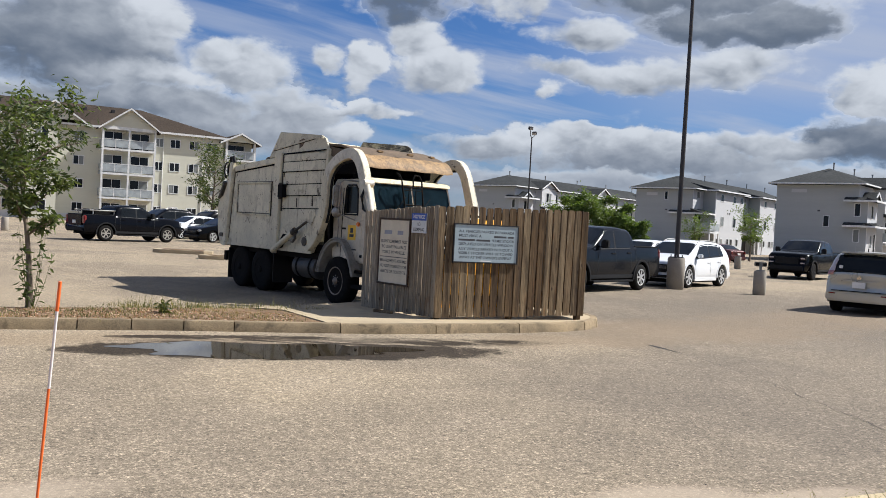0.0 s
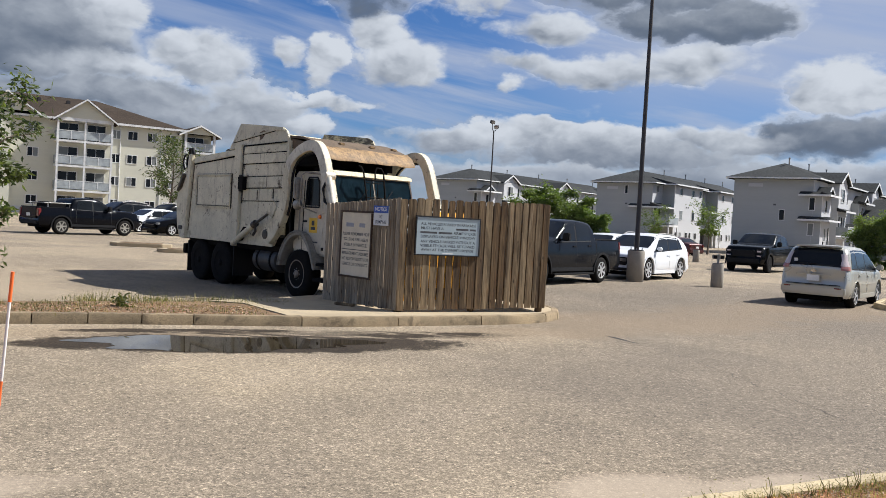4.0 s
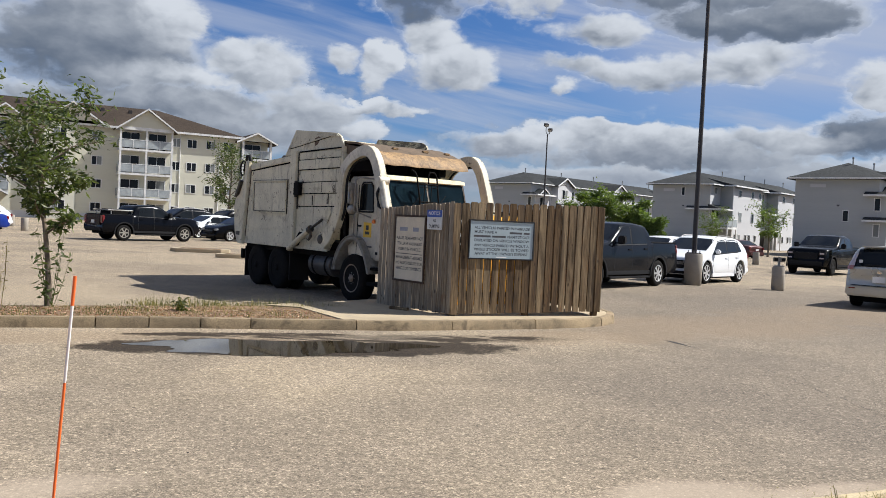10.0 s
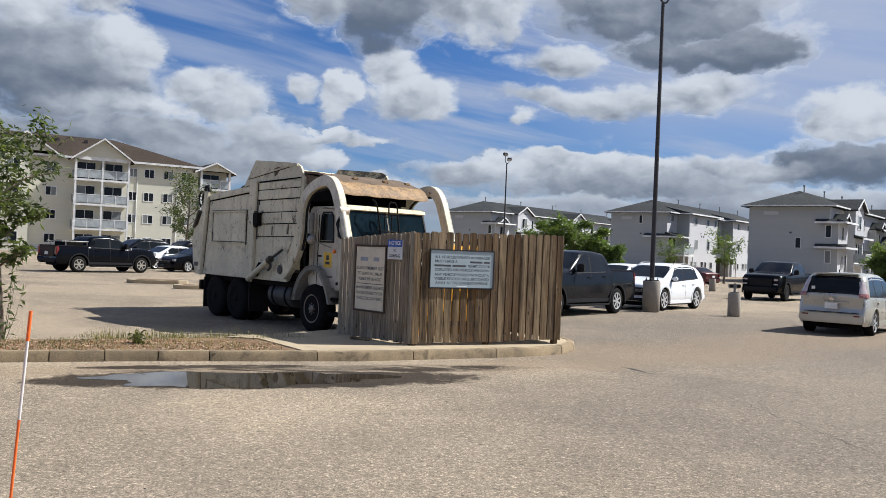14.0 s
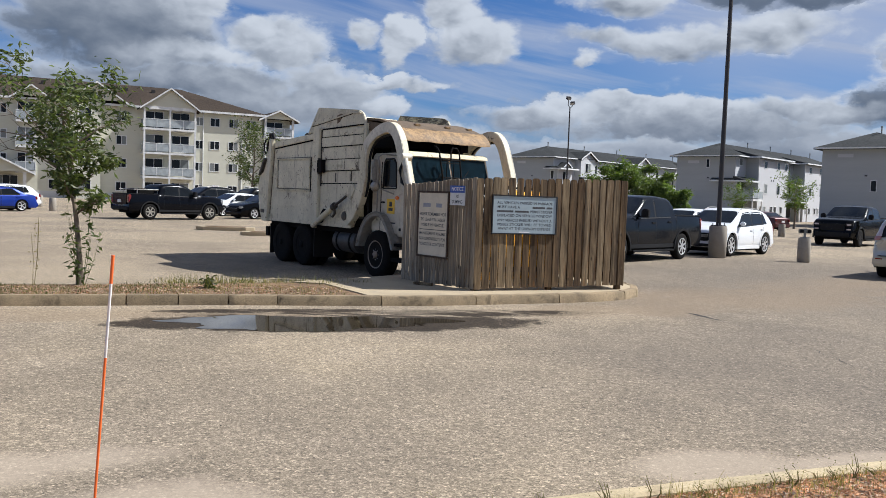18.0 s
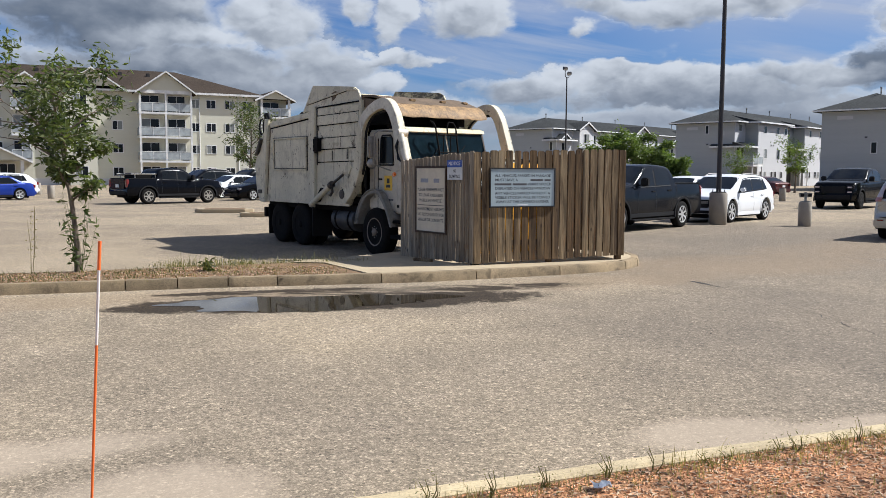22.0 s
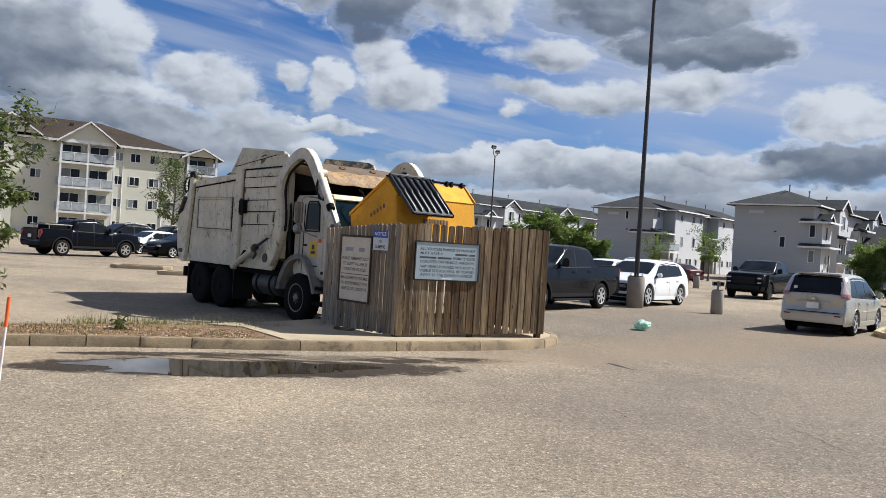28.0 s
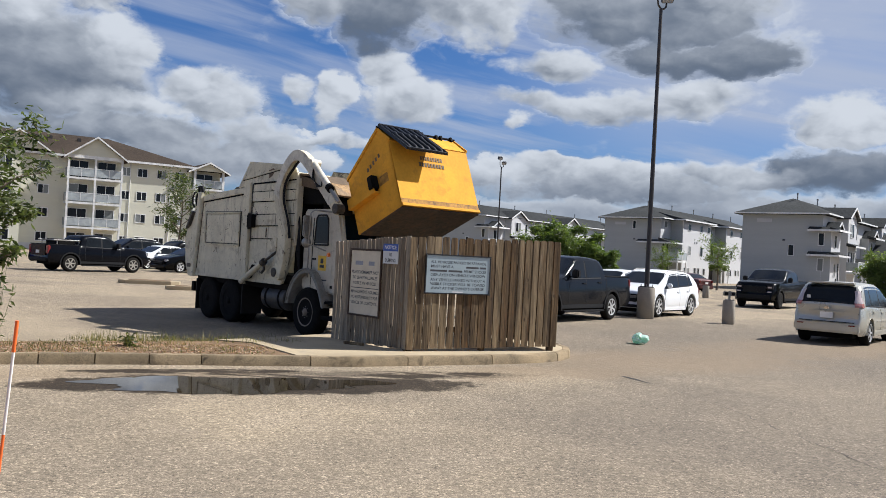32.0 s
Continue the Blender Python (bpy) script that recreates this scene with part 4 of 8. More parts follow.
        for v in bm.verts:
            v.co.y += (v.co.x - x) * tw * (v.co.z / 1.9)
        bmesh.ops.transform(bm, matrix=turn, verts=bm.verts)
        part("plank", bm, wood or M_PLANK, fence)
    return turn, length


fence = thing("fence", "weathered brown plank fence round a dumpster bay", "fence")
left_turn, left_len = fence_panel(fence, FENCE[0], FENCE[1], 18, False, M_PLANKGREY)
front_turn, front_len = fence_panel(fence, FENCE[1], FENCE[2], 20)
fence_panel(fence, FENCE[2], FENCE[3], 23, False)


def sign(name, label, turn, x0, x1, z0, z1, frame_mat, lines, title=None, frame_w=0.03, face=None):
    """A framed sign on the fence; lines: (words, z, width, height, material)."""
    top = thing(name, label, "sign", turn @ Matrix.Translation((x0, -0.014, z0)))
    w, h = x1 - x0, z1 - z0
    part("board", boxes((0.004, w - 0.004, -0.012, 0.006, 0.004, h - 0.004)), face or M_SIGN, top)
    if frame_mat:
        for s in ((0, w, -0.024, 0.004, 0, frame_w), (0, w, -0.024, 0.004, h - frame_w, h), (0, frame_w, -0.024, 0.004, frame_w + 0.001, h - frame_w - 0.001), (w - frame_w, w, -0.024, 0.004, frame_w + 0.001, h - frame_w - 0.001)):
            part("frame", boxes(s, bevel=0.003), frame_mat, top, "dark sign frame")
    upright = Matrix.Rotation(radians(90), 4, "X")
    for words, z, wide, size, mat, *shift in lines:
        if words == "BAR":
            part("rule", boxes((w / 2 - wide / 2, w / 2 + wide / 2, -0.0132, -0.0115, z - size / 2, z + size / 2)), mat, top)
        else:
            text_part("lettering", words, size, mat, top, Matrix.Translation((w / 2 + sum(shift), -0.0125, z)) @ upright, width=wide)
    return top


permit = sign("parking_sign", "pale blue parking permit notice in a dark frame on the fence", front_turn, 0.28, 1.52, 1.095, 1.755, M_SIGNFRAME, [
    ("ALL VEHICLES PARKED IN PARKADE", 0.528, 1.05, 0.062, M_INK), ("PERMIT STICKER", 0.386, 0.43, 0.062, M_INK, 0.315), ("MUST HAVE A", 0.456, 0.42, 0.062, M_INK, -0.31),
    ("DISPLAYED ON VEHICLE WINDOW", 0.316, 1.04, 0.062, M_INK), ("ANY VEHICLE PARKED WITHOUT A", 0.235, 1.04, 0.062, M_INK), ("VISIBLE STICKER WILL BE TOWED", 0.165, 1.04, 0.062, M_INK),
    ("AWAY AT THE OWNER'S EXPENSE", 0.095, 1.0, 0.062, M_INK), ("BAR", 0.040, 0.20, 0.018, M_WHITEPL)], frame_w=0.022, face=M_SIGNBLUE)
for lo, hi, z in ((0.76, 1.0, 0.456), (1.03, 1.145, 0.456), (0.09, 0.40, 0.386), (0.43, 0.69, 0.386)):
    part("name_bar", boxes((lo, hi, -0.0132, -0.0115, z - 0.016, z + 0.016)), M_INKGREY, permit)
board = sign("valuables_sign", "cream notice board in a brown wooden frame on the fence", left_turn, 0.50, 1.40, 0.61, 1.78, M_SIGNWOOD, [
    ("PLEASE REMEMBER NOT", 0.76, 0.76, 0.075, M_INK), ("TO LEAVE VALUABLES", 0.665, 0.70, 0.075, M_INK), ("VISIBLE IN VEHICLE.", 0.57, 0.66, 0.075, M_INK), ("BAR", 0.49, 0.76, 0.012, M_INK),
    ("MANAGEMENT ASSUMES", 0.42, 0.76, 0.075, M_INK), ("NO RESPONSIBILITY FOR", 0.325, 0.76, 0.075, M_INK), ("VEHICLE OR CONTENTS.", 0.23, 0.74, 0.075, M_INK)], frame_w=0.035, face=M_SIGNCREAM)
for lo, hi in ((0.16, 0.38), (0.54, 0.70)):
    part("name_bar", boxes((lo, hi, -0.0132, -0.0115, 0.885, 0.955)), M_INKBLUE, board)
notice = sign("dumping_notice", "small white no-dumping notice with a blue band", left_turn, 1.42, 1.82, 1.545, 1.885, None, [("NO", 0.15, 0.07, 0.08, M_INK), ("DUMPING", 0.06, 0.28, 0.08, M_INK)])
part("band", boxes((0.004, 0.396, -0.016, -0.0125, 0.215, 0.336)), M_BLUE, notice, "blue band of the notice")
text_part("band_lettering", "NOTICE", 0.085, M_WHITEPL, notice, Matrix.Translation((0.2, -0.0172, 0.276)) @ Matrix.Rotation(radians(90), 4, "X"), width=0.31)

# ---- garbage truck ----
TRUCK = pose(-1.298, 18.846, -0.12, 0, 0, math.degrees(math.atan2(-0.776, 0.631)))
PIVOT = (-1.0, 1.30)
FORK_REACH = 0.60


def wheel(name, parent, x, y, r, w, side, rim_mat, rim_r=0.56, spokes=0, holes=8, tyre=None):
    """A wheel whose outer face looks towards side (+1: +y, -1: -y)."""
    bm = bmesh.new()
    h = w / 2
    lathe(bm, [(r * rim_r, -h * 0.92), (r * 0.80, -h), (r * 0.95, -h * 0.86), (r, -h * 0.6), (r * 1.0, 0), (r, h * 0.6), (r * 0.95, h * 0.86), (r * 0.80, h), (r * rim_r, h * 0.92)], 28)
    t = part("tyre", bm, tyre or M_TYRE, parent, smooth=True)
    t.name = name
    t.matrix_basis = Matrix.Translation((x, y, r))
    bm = bmesh.new()
    R = r * rim_r
    o = side * h
    if spokes:
        lathe(bm, [(R * 1.04, o * 0.97), (R * 0.98, o * 0.99), (R * 0.90, o * 0.90), (R * 0.88, o * 0.45)], 24)
        well = bmesh.new()
        lathe(well, [(R * 0.92, o * 0.40), (R * 0.90, o * 0.44), (R * 0.2, o * 0.44)], 20)
        part("brake_disc", well, M_DARK, t)
        for k in range(spokes):
            a = 2 * math.pi * k / spokes
            m = Matrix.Rotation(a, 4, "Y")
            lo, hi = sorted((o * 0.62, o * 0.93))
            box(bm, R * 0.10, R * 0.93, lo, hi, -R * 0.12, R * 0.12, 0.0, m)
        lathe(bm, [(R * 0.2, o * 0.5), (R * 0.2, o * 0.95), (R * 0.1, o * 0.99)], 14)
    else:
        lathe(bm, [(R * 1.04, o * 0.97), (R * 0.97, o * 0.98), (R * 0.90, o * 0.80), (R * 0.82, o * 0.45), (R * 0.5, o * 0.30), (R * 0.42, o * 0.55), (R * 0.36, o * 0.75), (R * 0.1, o * 0.78)], 24)
        lathe(bm, [(R * 0.30, o * 0.55), (R * 0.28, o * 1.0), (R * 0.20, o * 1.12), (R * 0.05, o * 1.12)], 14)
        lugs, slots = bmesh.new(), bmesh.new()
        for k in range(holes):
            a = 2 * math.pi * k / holes
            at = Matrix.Translation((R * 0.39 * math.cos(a), 0, R * 0.39 * math.sin(a)))
            lathe(lugs, [(R * 0.045, o * 0.60), (R * 0.045, o * 0.92), (R * 0.01, o * 0.94)], 7, at)
            at = Matrix.Translation((R * 0.68 * math.cos(a + 0.3), 0, R * 0.68 * math.sin(a + 0.3)))
            lathe(slots, [(R * 0.10, o * 0.30), (R * 0.10, o * 0.485), (R * 0.01, o * 0.485)], 9, at)
        if holes:
            part("lug_nuts", lugs, M_STEEL if rim_mat is M_RIM else rim_mat, t)
            part("hand_holes", slots, M_DARK, t, "dark openings in the wheel disc")
        else:
            lugs.free()
            slots.free()
    part("rim", bm, rim_mat, t, smooth=not spokes)
    return t


def rounded(points, n=3):
    """More points on a smooth line through the given ones."""
    out = []
    for i in range(len(points) - 1):
        a, b, c, d = (Vector(points[max(0, min(len(points) - 1, j))]) for j in (i - 1, i, i + 1, i + 2))
        for k in range(n):
            t = k / n
            p = 0.5 * ((2 * b) + (c - a) * t + (2 * a - 5 * b + 4 * c - d) * t * t + (3 * b - a - 3 * c + d) * t ** 3)
            out.append((p.x, p.y))
    return out + [points[-1]]


def build_truck():
    truck = thing("garbage_truck", "old dirty white front-loading garbage truck", "truck", TRUCK)
    P = lambda name, bm, mat, label="", smooth=False: part(name, bm, mat, truck, label, smooth)
    P("chassis", boxes((-5.9, 1.1, -0.45, -0.30, 0.62, 0.92), (-5.9, 1.1, 0.30, 0.45, 0.62, 0.92), (-5.85, -5.7, -1.0, 1.0, 0.60, 0.85), (-4.1, -3.9, -0.9, 0.9, 0.45, 0.65), (-5.4, -0.7, -1.05, 1.05, 0.90, 1.06), bevel=0.01), M_DARK, "black steel chassis")
    # packer body behind
    bm = bmesh.new()
    prism(bm, [(-5.30, 1.04), (-2.62, 1.08), (-2.62, 3.22), (-5.10, 3.06)], -1.2, 1.2, "y", 0.03)
    P("packer_body", bm, M_TRUCK)
    for s in (-1, 1):
        # raised access panel, outlined by dark strips for grime and gap shadow
        P("panel_face", boxes((-4.70, -3.02, *sorted((s * 1.2, s * 1.222)), 1.88, 2.57), bevel=0.008), M_TRUCK)
        for spec in ((-4.76, -2.96, 2.59, 2.625), (-4.76, -2.96, 1.82, 1.855), (-4.76, -4.725, 1.86, 2.585), (-2.995, -2.96, 1.86, 2.585)):
            P("panel_rib", boxes((spec[0], spec[1], *sorted((s * 1.2, s * 1.245)), spec[2], spec[3]), bevel=0.012), M_TRUCK)
        for spec in ((-4.79, -2.93, 2.625, 2.64), (-4.72, -3.0, 1.862, 1.878), (-4.722, -4.702, 1.88, 2.585), (-2.96, -2.945, 1.81, 2.64)):
            P("panel_seam", boxes((spec[0], spec[1], *sorted((s * 1.2, s * 1.226)), spec[2], spec[3])), M_GREASE, "dark line of dirt and shade round the panel")
        bm = bmesh.new()
        prism(bm, [(-2.84, 1.06), (-2.50, 1.10), (-2.46, 3.30), (-2.76, 3.28)], *sorted((s * 1.2, s * 1.275)), "y", 0.015)
        P("side_post", bm, M_TRUCK)
        P("post_seam", boxes((-2.458, -2.43, *sorted((s * 1.18, s * 1.226)), 1.95, 3.26)), M_GREASE, "dirty seam beside the post")
        bm = bmesh.new()
        prism(bm, [(-5.42, 1.0), (-5.22, 1.0), (-4.96, 3.12), (-5.14, 3.14)], *sorted((s * 1.2, s * 1.29)), "y", 0.015)
        P("rear_post", bm, M_TRUCK)
        bm = bmesh.new()
        prism(bm, [(-5.20, 1.2), (-5.17, 1.2), (-4.93, 3.0), (-4.96, 3.0)], *sorted((s * 1.2, s * 1.208)), "y")
        P("post_stain", bm, M_RUST, "rusty dirt beside the rear post")
        P("bottom_rail", boxes((-5.32, -0.98, *sorted((s * 1.2, s * 1.225)), 1.03, 1.10), bevel=0.01), M_TRUCK)
        bm = bmesh.new()
        prism(bm, [(-4.93, 2.90), (-2.79, 3.06), (-2.79, 3.18), (-4.93, 3.02)], *sorted((s * 1.2, s * 1.235)), "y", 0.01)
        P("top_rail", bm, M_TRUCK)
        # black strip stands in for the top rail's shadow
        bm = bmesh.new()
        prism(bm, [(-4.93, 2.865), (-2.79, 3.025), (-2.79, 3.06), (-4.93, 2.898)], *sorted((s * 1.2, s * 1.207)), "y")
        P("rail_shadow_gap", bm, M_DARK, "dark strip drawn as shade under the top rail")
        bm = bmesh.new()
        prism(bm, [(-5.16, 1.40), (-2.84, 1.46), (-2.84, 1.475), (-5.16, 1.415)], *sorted((s * 1.2, s * 1.212)), "y")
        P("crease", bm, M_TRUCK)
    # tailgate
    bm = bmesh.new()
    prism(bm, [(-5.16, 3.08), (-5.42, 1.0), (-5.80, 1.0), (-5.96, 1.30), (-6.06, 1.95), (-5.92, 2.25), (-5.36, 3.06)], -1.16, 1.16, "y", 0.03)
    P("tailgate", bm, M_TRUCK)
    for s in (-1, 1):
        bm = bmesh.new()
        ends = [(-5.26 + 0.15 * math.cos(a) - 0.10 * k, s * (1.20 + 0.05 * k), 2.94 + 0.20 * math.sin(a)) for k in (0, 1) for a in (1.3, 2.0, 2.8, 3.6, 4.4)]
        tube(bm, ends[:5], 0.022, 8)
        tube(bm, ends[5:], 0.022, 8)
        tube(bm, [(-5.14, s * 1.24, 3.10), (-5.12, s * 1.26, 3.26), (-5.02, s * 1.24, 3.27), (-4.98, s * 1.22, 3.12)], 0.045, 8)
        P("tailgate_hose", bm, M_BLACK, smooth=True)
        bm = bmesh.new()
        prism(bm, [(-5.90, 2.20), (-5.72, 2.28), (-5.50, 2.62), (-5.58, 2.66)], *sorted((s * 1.15, s * 1.24)), "y", 0.01)
        P("tailgate_brace", bm, M_GREASE)
        P("tail_lamp", boxes((-5.90, -5.80, *sorted((s * 0.85, s * 1.1)), 1.05, 1.2), bevel=0.01), M_REDLENS)
        bm = bmesh.new()
        prism(bm, [(-5.46, 1.02), (-5.43, 1.02), (-5.17, 3.06), (-5.20, 3.06)], *sorted((s * 1.14, s * 1.262)), "y")
        P("tailgate_gap", bm, M_DARK, "dark gap beside the tailgate")
        P("tailgate_latch", boxes((-5.55, -5.34, *sorted((s * 1.19, s * 1.31)), 1.22, 1.32), bevel=0.012), M_GREASE)
    # hopper with lapped side sheets
    for s in (-1, 1):
        levels = [(2.03, 2.32, 0.0), (2.32, 2.58, 0.014), (2.58, 2.87, 0.004), (2.87, 3.10, 0.016), (3.10, 3.28, 0.006)]
        bm = bmesh.new()
        prism(bm, [(-2.60, 1.06), (-1.12, 1.03), (-0.98, 1.06), (-0.70, 1.50), (-0.56, 1.80), (-0.56, 2.02), (-2.60, 2.00)], *sorted((s * 1.14, s * 1.20)), "y", 0.006)
        P("lower_sheet", bm, M_TRUCK)
        for z0, z1, out in levels:
            front = -0.58
            bm = bmesh.new()
            prism(bm, [(-2.60, z0 - 0.012), (front, z0 + 0.012), (front, z1 - 0.006), (-2.60, z1 - 0.030)], *sorted((s * 1.14, s * (1.20 + out))), "y", 0.006)
            P("side_sheet", bm, M_TRUCK)
            bm = bmesh.new()
            prism(bm, [(-2.43, z0 - 0.030), (front, z0 - 0.006), (front, z0 + 0.012), (-2.43, z0 - 0.012)], *sorted((s * 1.17, s * (1.203 + out))), "y")
            P("seam", bm, M_DARK, "dirty seam between sheets")
        for x, z0, z1 in ((-1.35, 2.34, 2.56), (-1.75, 2.05, 2.26), (-1.05, 2.08, 2.30), (-2.28, 2.44, 2.53), (-2.38, 2.74, 2.86)):
            P("seam", boxes((x - 0.008, x + 0.008, *sorted((s * 1.18, s * 1.217)), z0, z1)), M_GREASE)
        # side wing above the hopper
        bm = bmesh.new()
        prism(bm, [(-3.22, 3.20), (-2.70, 3.80), (-1.30, 3.68), (-0.86, 3.64), (-0.68, 3.56), (-0.57, 3.40), (-0.56, 3.28), (-2.43, 3.25)], *sorted((s * 1.12, s * 1.185)), "y", 0.012)
        P("hopper_wing", bm, M_TRUCK if s < 0 else M_SCRAPED, "" if s < 0 else "scraped far wing of the hopper")
        bm = bmesh.new()
        prism(bm, [(-2.98, 3.40), (-2.70, 3.43), (-1.10, 3.61), (-0.80, 3.60), (-0.72, 3.56), (-1.10, 3.575), (-2.70, 3.395), (-2.98, 3.37)], *sorted((s * 1.185, s * 1.206)), "y", 0.004)
        P("wing_rib", bm, M_TRUCK)
        bm = bmesh.new()
        prism(bm, [(-2.98, 3.355), (-2.70, 3.38), (-1.10, 3.56), (-1.10, 3.575), (-2.70, 3.395), (-2.98, 3.37)], *sorted((s * 1.185, s * 1.19)), "y")
        P("wing_seam", bm, M_DARK, "dark strip under the wing rib")
        bm = bmesh.new()
        prism(bm, [(-2.43, 3.255), (-0.58, 3.30), (-0.58, 3.325), (-2.43, 3.285)], *sorted((s * 1.18, s * 1.212)), "y")
        P("wing_foot_seam", bm, M_DARK, "dirty seam at the foot of the wing")
        bm = bmesh.new()
        prism(bm, [(-1.80, 3.56), (-1.62, 3.60), (-1.50, 3.56), (-1.66, 3.42), (-1.78, 3.38)], *sorted((s * 1.185, s * 1.188)), "y")
        P("wing_scrape", bm, M_RUST, "rusty scrape on the wing")
        P("front_post", boxes((-0.60, -0.50, *sorted((s * 1.06, s * 1.20)), 1.9, 3.34), bevel=0.012), M_TRUCK)
    P("hopper_floor", boxes((-2.6, -0.6, -1.14, 1.14, 1.10, 1.25)), M_DARK)
    P("hopper_bulkhead", boxes((-2.66, -2.56, -1.14, 1.14, 1.2, 3.25)), M_TRUCK)
    P("hopper_front_wall", boxes((-0.72, -0.62, -1.06, 1.06, 1.2, 3.0)), M_DARK, "dark hopper front wall")
    P("packer_lid", boxes((-3.95, -3.15, -0.9, 0.9, 3.16, 3.27), bevel=0.03), M_GREASE, "dark cover on the body roof")
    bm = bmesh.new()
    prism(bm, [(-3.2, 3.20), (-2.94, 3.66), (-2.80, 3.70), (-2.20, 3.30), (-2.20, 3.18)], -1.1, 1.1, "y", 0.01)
    P("hopper_ramp", bm, M_SUNCREAM, "cream plate between the wings, sunlight in its paint")
    P("hopper_rim", boxes((-0.70, -0.54, -1.1, 1.1, 3.22, 3.45), bevel=0.02), M_RUST, "rusty beam across the hopper front")
    P("side_box", boxes((-2.45, -2.22, -1.33, -1.225, 2.26, 2.56), bevel=0.01), M_DARK, "black box on the body side")
    P("box_bracket", boxes((-2.47, -2.43, -1.30, -1.22, 2.22, 2.60), bevel=0.006), M_GREASE)
    # brow over the cab: a sheet that falls to a bent lip
    bm = bmesh.new()
    prism(bm, [(-0.62, 3.46), (-0.1, 3.41), (0.35, 3.30), (0.62, 3.20), (0.62, 3.16), (0.35, 3.26), (-0.1, 3.36), (-0.62, 3.41)], -1.12, 1.12, "y", 0.0)
    bmesh.ops.subdivide_edges(bm, edges=[e for e in bm.edges if abs(e.verts[0].co.y - e.verts[1].co.y) > 1], cuts=9)
    for v in bm.verts:
        v.co.z += 0.007 * math.sin(9 * v.co.y + 4 * v.co.x)
    guard = P("cab_guard", bm, M_RUST, "rusty brown guard over the cab")
    bm = bmesh.new()
    prism(bm, [(0.62, 3.205), (0.78, 3.12), (0.90, 2.98), (0.915, 2.92), (0.885, 2.92), (0.865, 2.98), (0.76, 3.09), (0.62, 3.165)], -1.13, 1.13, "y", 0.0)
    bmesh.ops.subdivide_edges(bm, edges=[e for e in bm.edges if abs(e.verts[0].co.y - e.verts[1].co.y) > 1], cuts=13)
    for v in bm.verts:
        v.co.z += 0.008 * math.sin(11 * v.co.y + 1.0) * (0.5 + abs(v.co.y))
        v.co.x += 0.010 * math.sin(8 * v.co.y)
    part("guard_lip", bm, M_SUNLITLIP, guard, "rust-streaked front lip, sunlit yellow in its colour")
    for y in (-0.45, 0.35, 0.95):
        part("guard_lug", boxes((0.30, 0.40, y - 0.07, y + 0.07, 3.28, 3.335), bevel=0.015), M_SUNLITLIP, guard)
    for s in (-1, 1):
        bm = bmesh.new()
        prism(bm, [(-0.62, 3.40), (0.35, 3.25), (0.76, 3.08), (0.90, 2.93), (0.84, 2.93), (0.70, 3.0), (-0.62, 3.2)], *sorted((s * 1.10, s * 1.125)), "y", 0.004)
        part("guard_cheek", bm, M_RUST, guard)
    # added dark box that closes the black space below the guard
    P("guard_frame", boxes((-0.62, 0.30, -1.0, 1.0, 2.80, 3.20), bevel=0.01), M_DARK, "black filler box in the dark space under the guard")
    P("guard_brace", boxes((0.05, 0.55, -0.9, -0.84, 2.72, 3.14), (0.05, 0.55, 0.60, 0.66, 2.72, 3.14), (-0.5, 0.5, -0.04, 0.04, 2.72, 3.16)), M_DARK)
    # cab
    bm = bmesh.new()
    prism(bm, [(-0.42, 1.0), (1.02, 0.92), (1.10, 1.5), (1.08, 2.06), (0.90, 2.62), (0.80, 2.69), (-0.36, 2.69), (-0.42, 2.62)], -1.06, 1.06, "y", 0.045)
    P("cab", bm, M_TRUCKCAB)
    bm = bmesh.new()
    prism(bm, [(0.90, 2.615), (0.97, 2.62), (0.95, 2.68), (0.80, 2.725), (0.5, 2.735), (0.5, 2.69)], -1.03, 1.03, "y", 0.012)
    P("cab_brow", bm, M_SUNCREAM, "cream peak over the windscreen, sunlight in its paint")
    for y0, y1 in ((-0.99, -0.02), (0.02, 0.99)):
        bm = bmesh.new()
        lo, hi = (1.092, 2.06), (0.925, 2.60)
        vs = [bm.verts.new(p) for p in ((lo[0], y0, lo[1]), (lo[0], y1, lo[1]), (hi[0], y1 * 0.97, hi[1]), (hi[0], y0 * 0.97, hi[1]))]
        f = bm.faces.new(vs)
        bmesh.ops.solidify(bm, geom=[f], thickness=-0.012)
        P("windscreen", bm, M_SCREENGLASS)
    for s in (-1, 1):
        bm = bmesh.new()
        prism(bm, [(0.07, 1.97), (0.55, 1.97), (0.52, 2.46), (0.45, 2.53), (0.16, 2.53), (0.12, 2.48)], *sorted((s * 1.055, s * 1.074)), "y", 0.006)
        P("door_window", bm, M_GLASS)
        bm = bmesh.new()
        prism(bm, [(-0.04, 1.02), (0.72, 1.0), (0.74, 1.9), (0.62, 2.56), (0.08, 2.58), (0.02, 2.5)], *sorted((s * 1.05, s * 1.066)), "y", 0.008)
        d = P("door", bm, M_TRUCKCAB)
        bm = bmesh.new()
        for line in ([(0.05, 1.94), (0.57, 1.94)], [(0.57, 1.94), (0.54, 2.48), (0.46, 2.555)], [(0.46, 2.555), (0.15, 2.555)], [(0.15, 2.555), (0.10, 2.49), (0.05, 1.94)]):
            tube(bm, [(x, s * 1.070, z) for x, z in line], 0.018, 6)
        part("window_seal", bm, M_BLACK, d, "black rubber window seal", True)
        bm = bmesh.new()
        prism(bm, [(-0.045, 1.0), (-0.028, 1.0), (-0.005, 2.5), (-0.025, 2.5)], *sorted((s * 1.05, s * 1.0685)), "y")
        part("door_gap", bm, M_DARK, d)
        bm = bmesh.new()
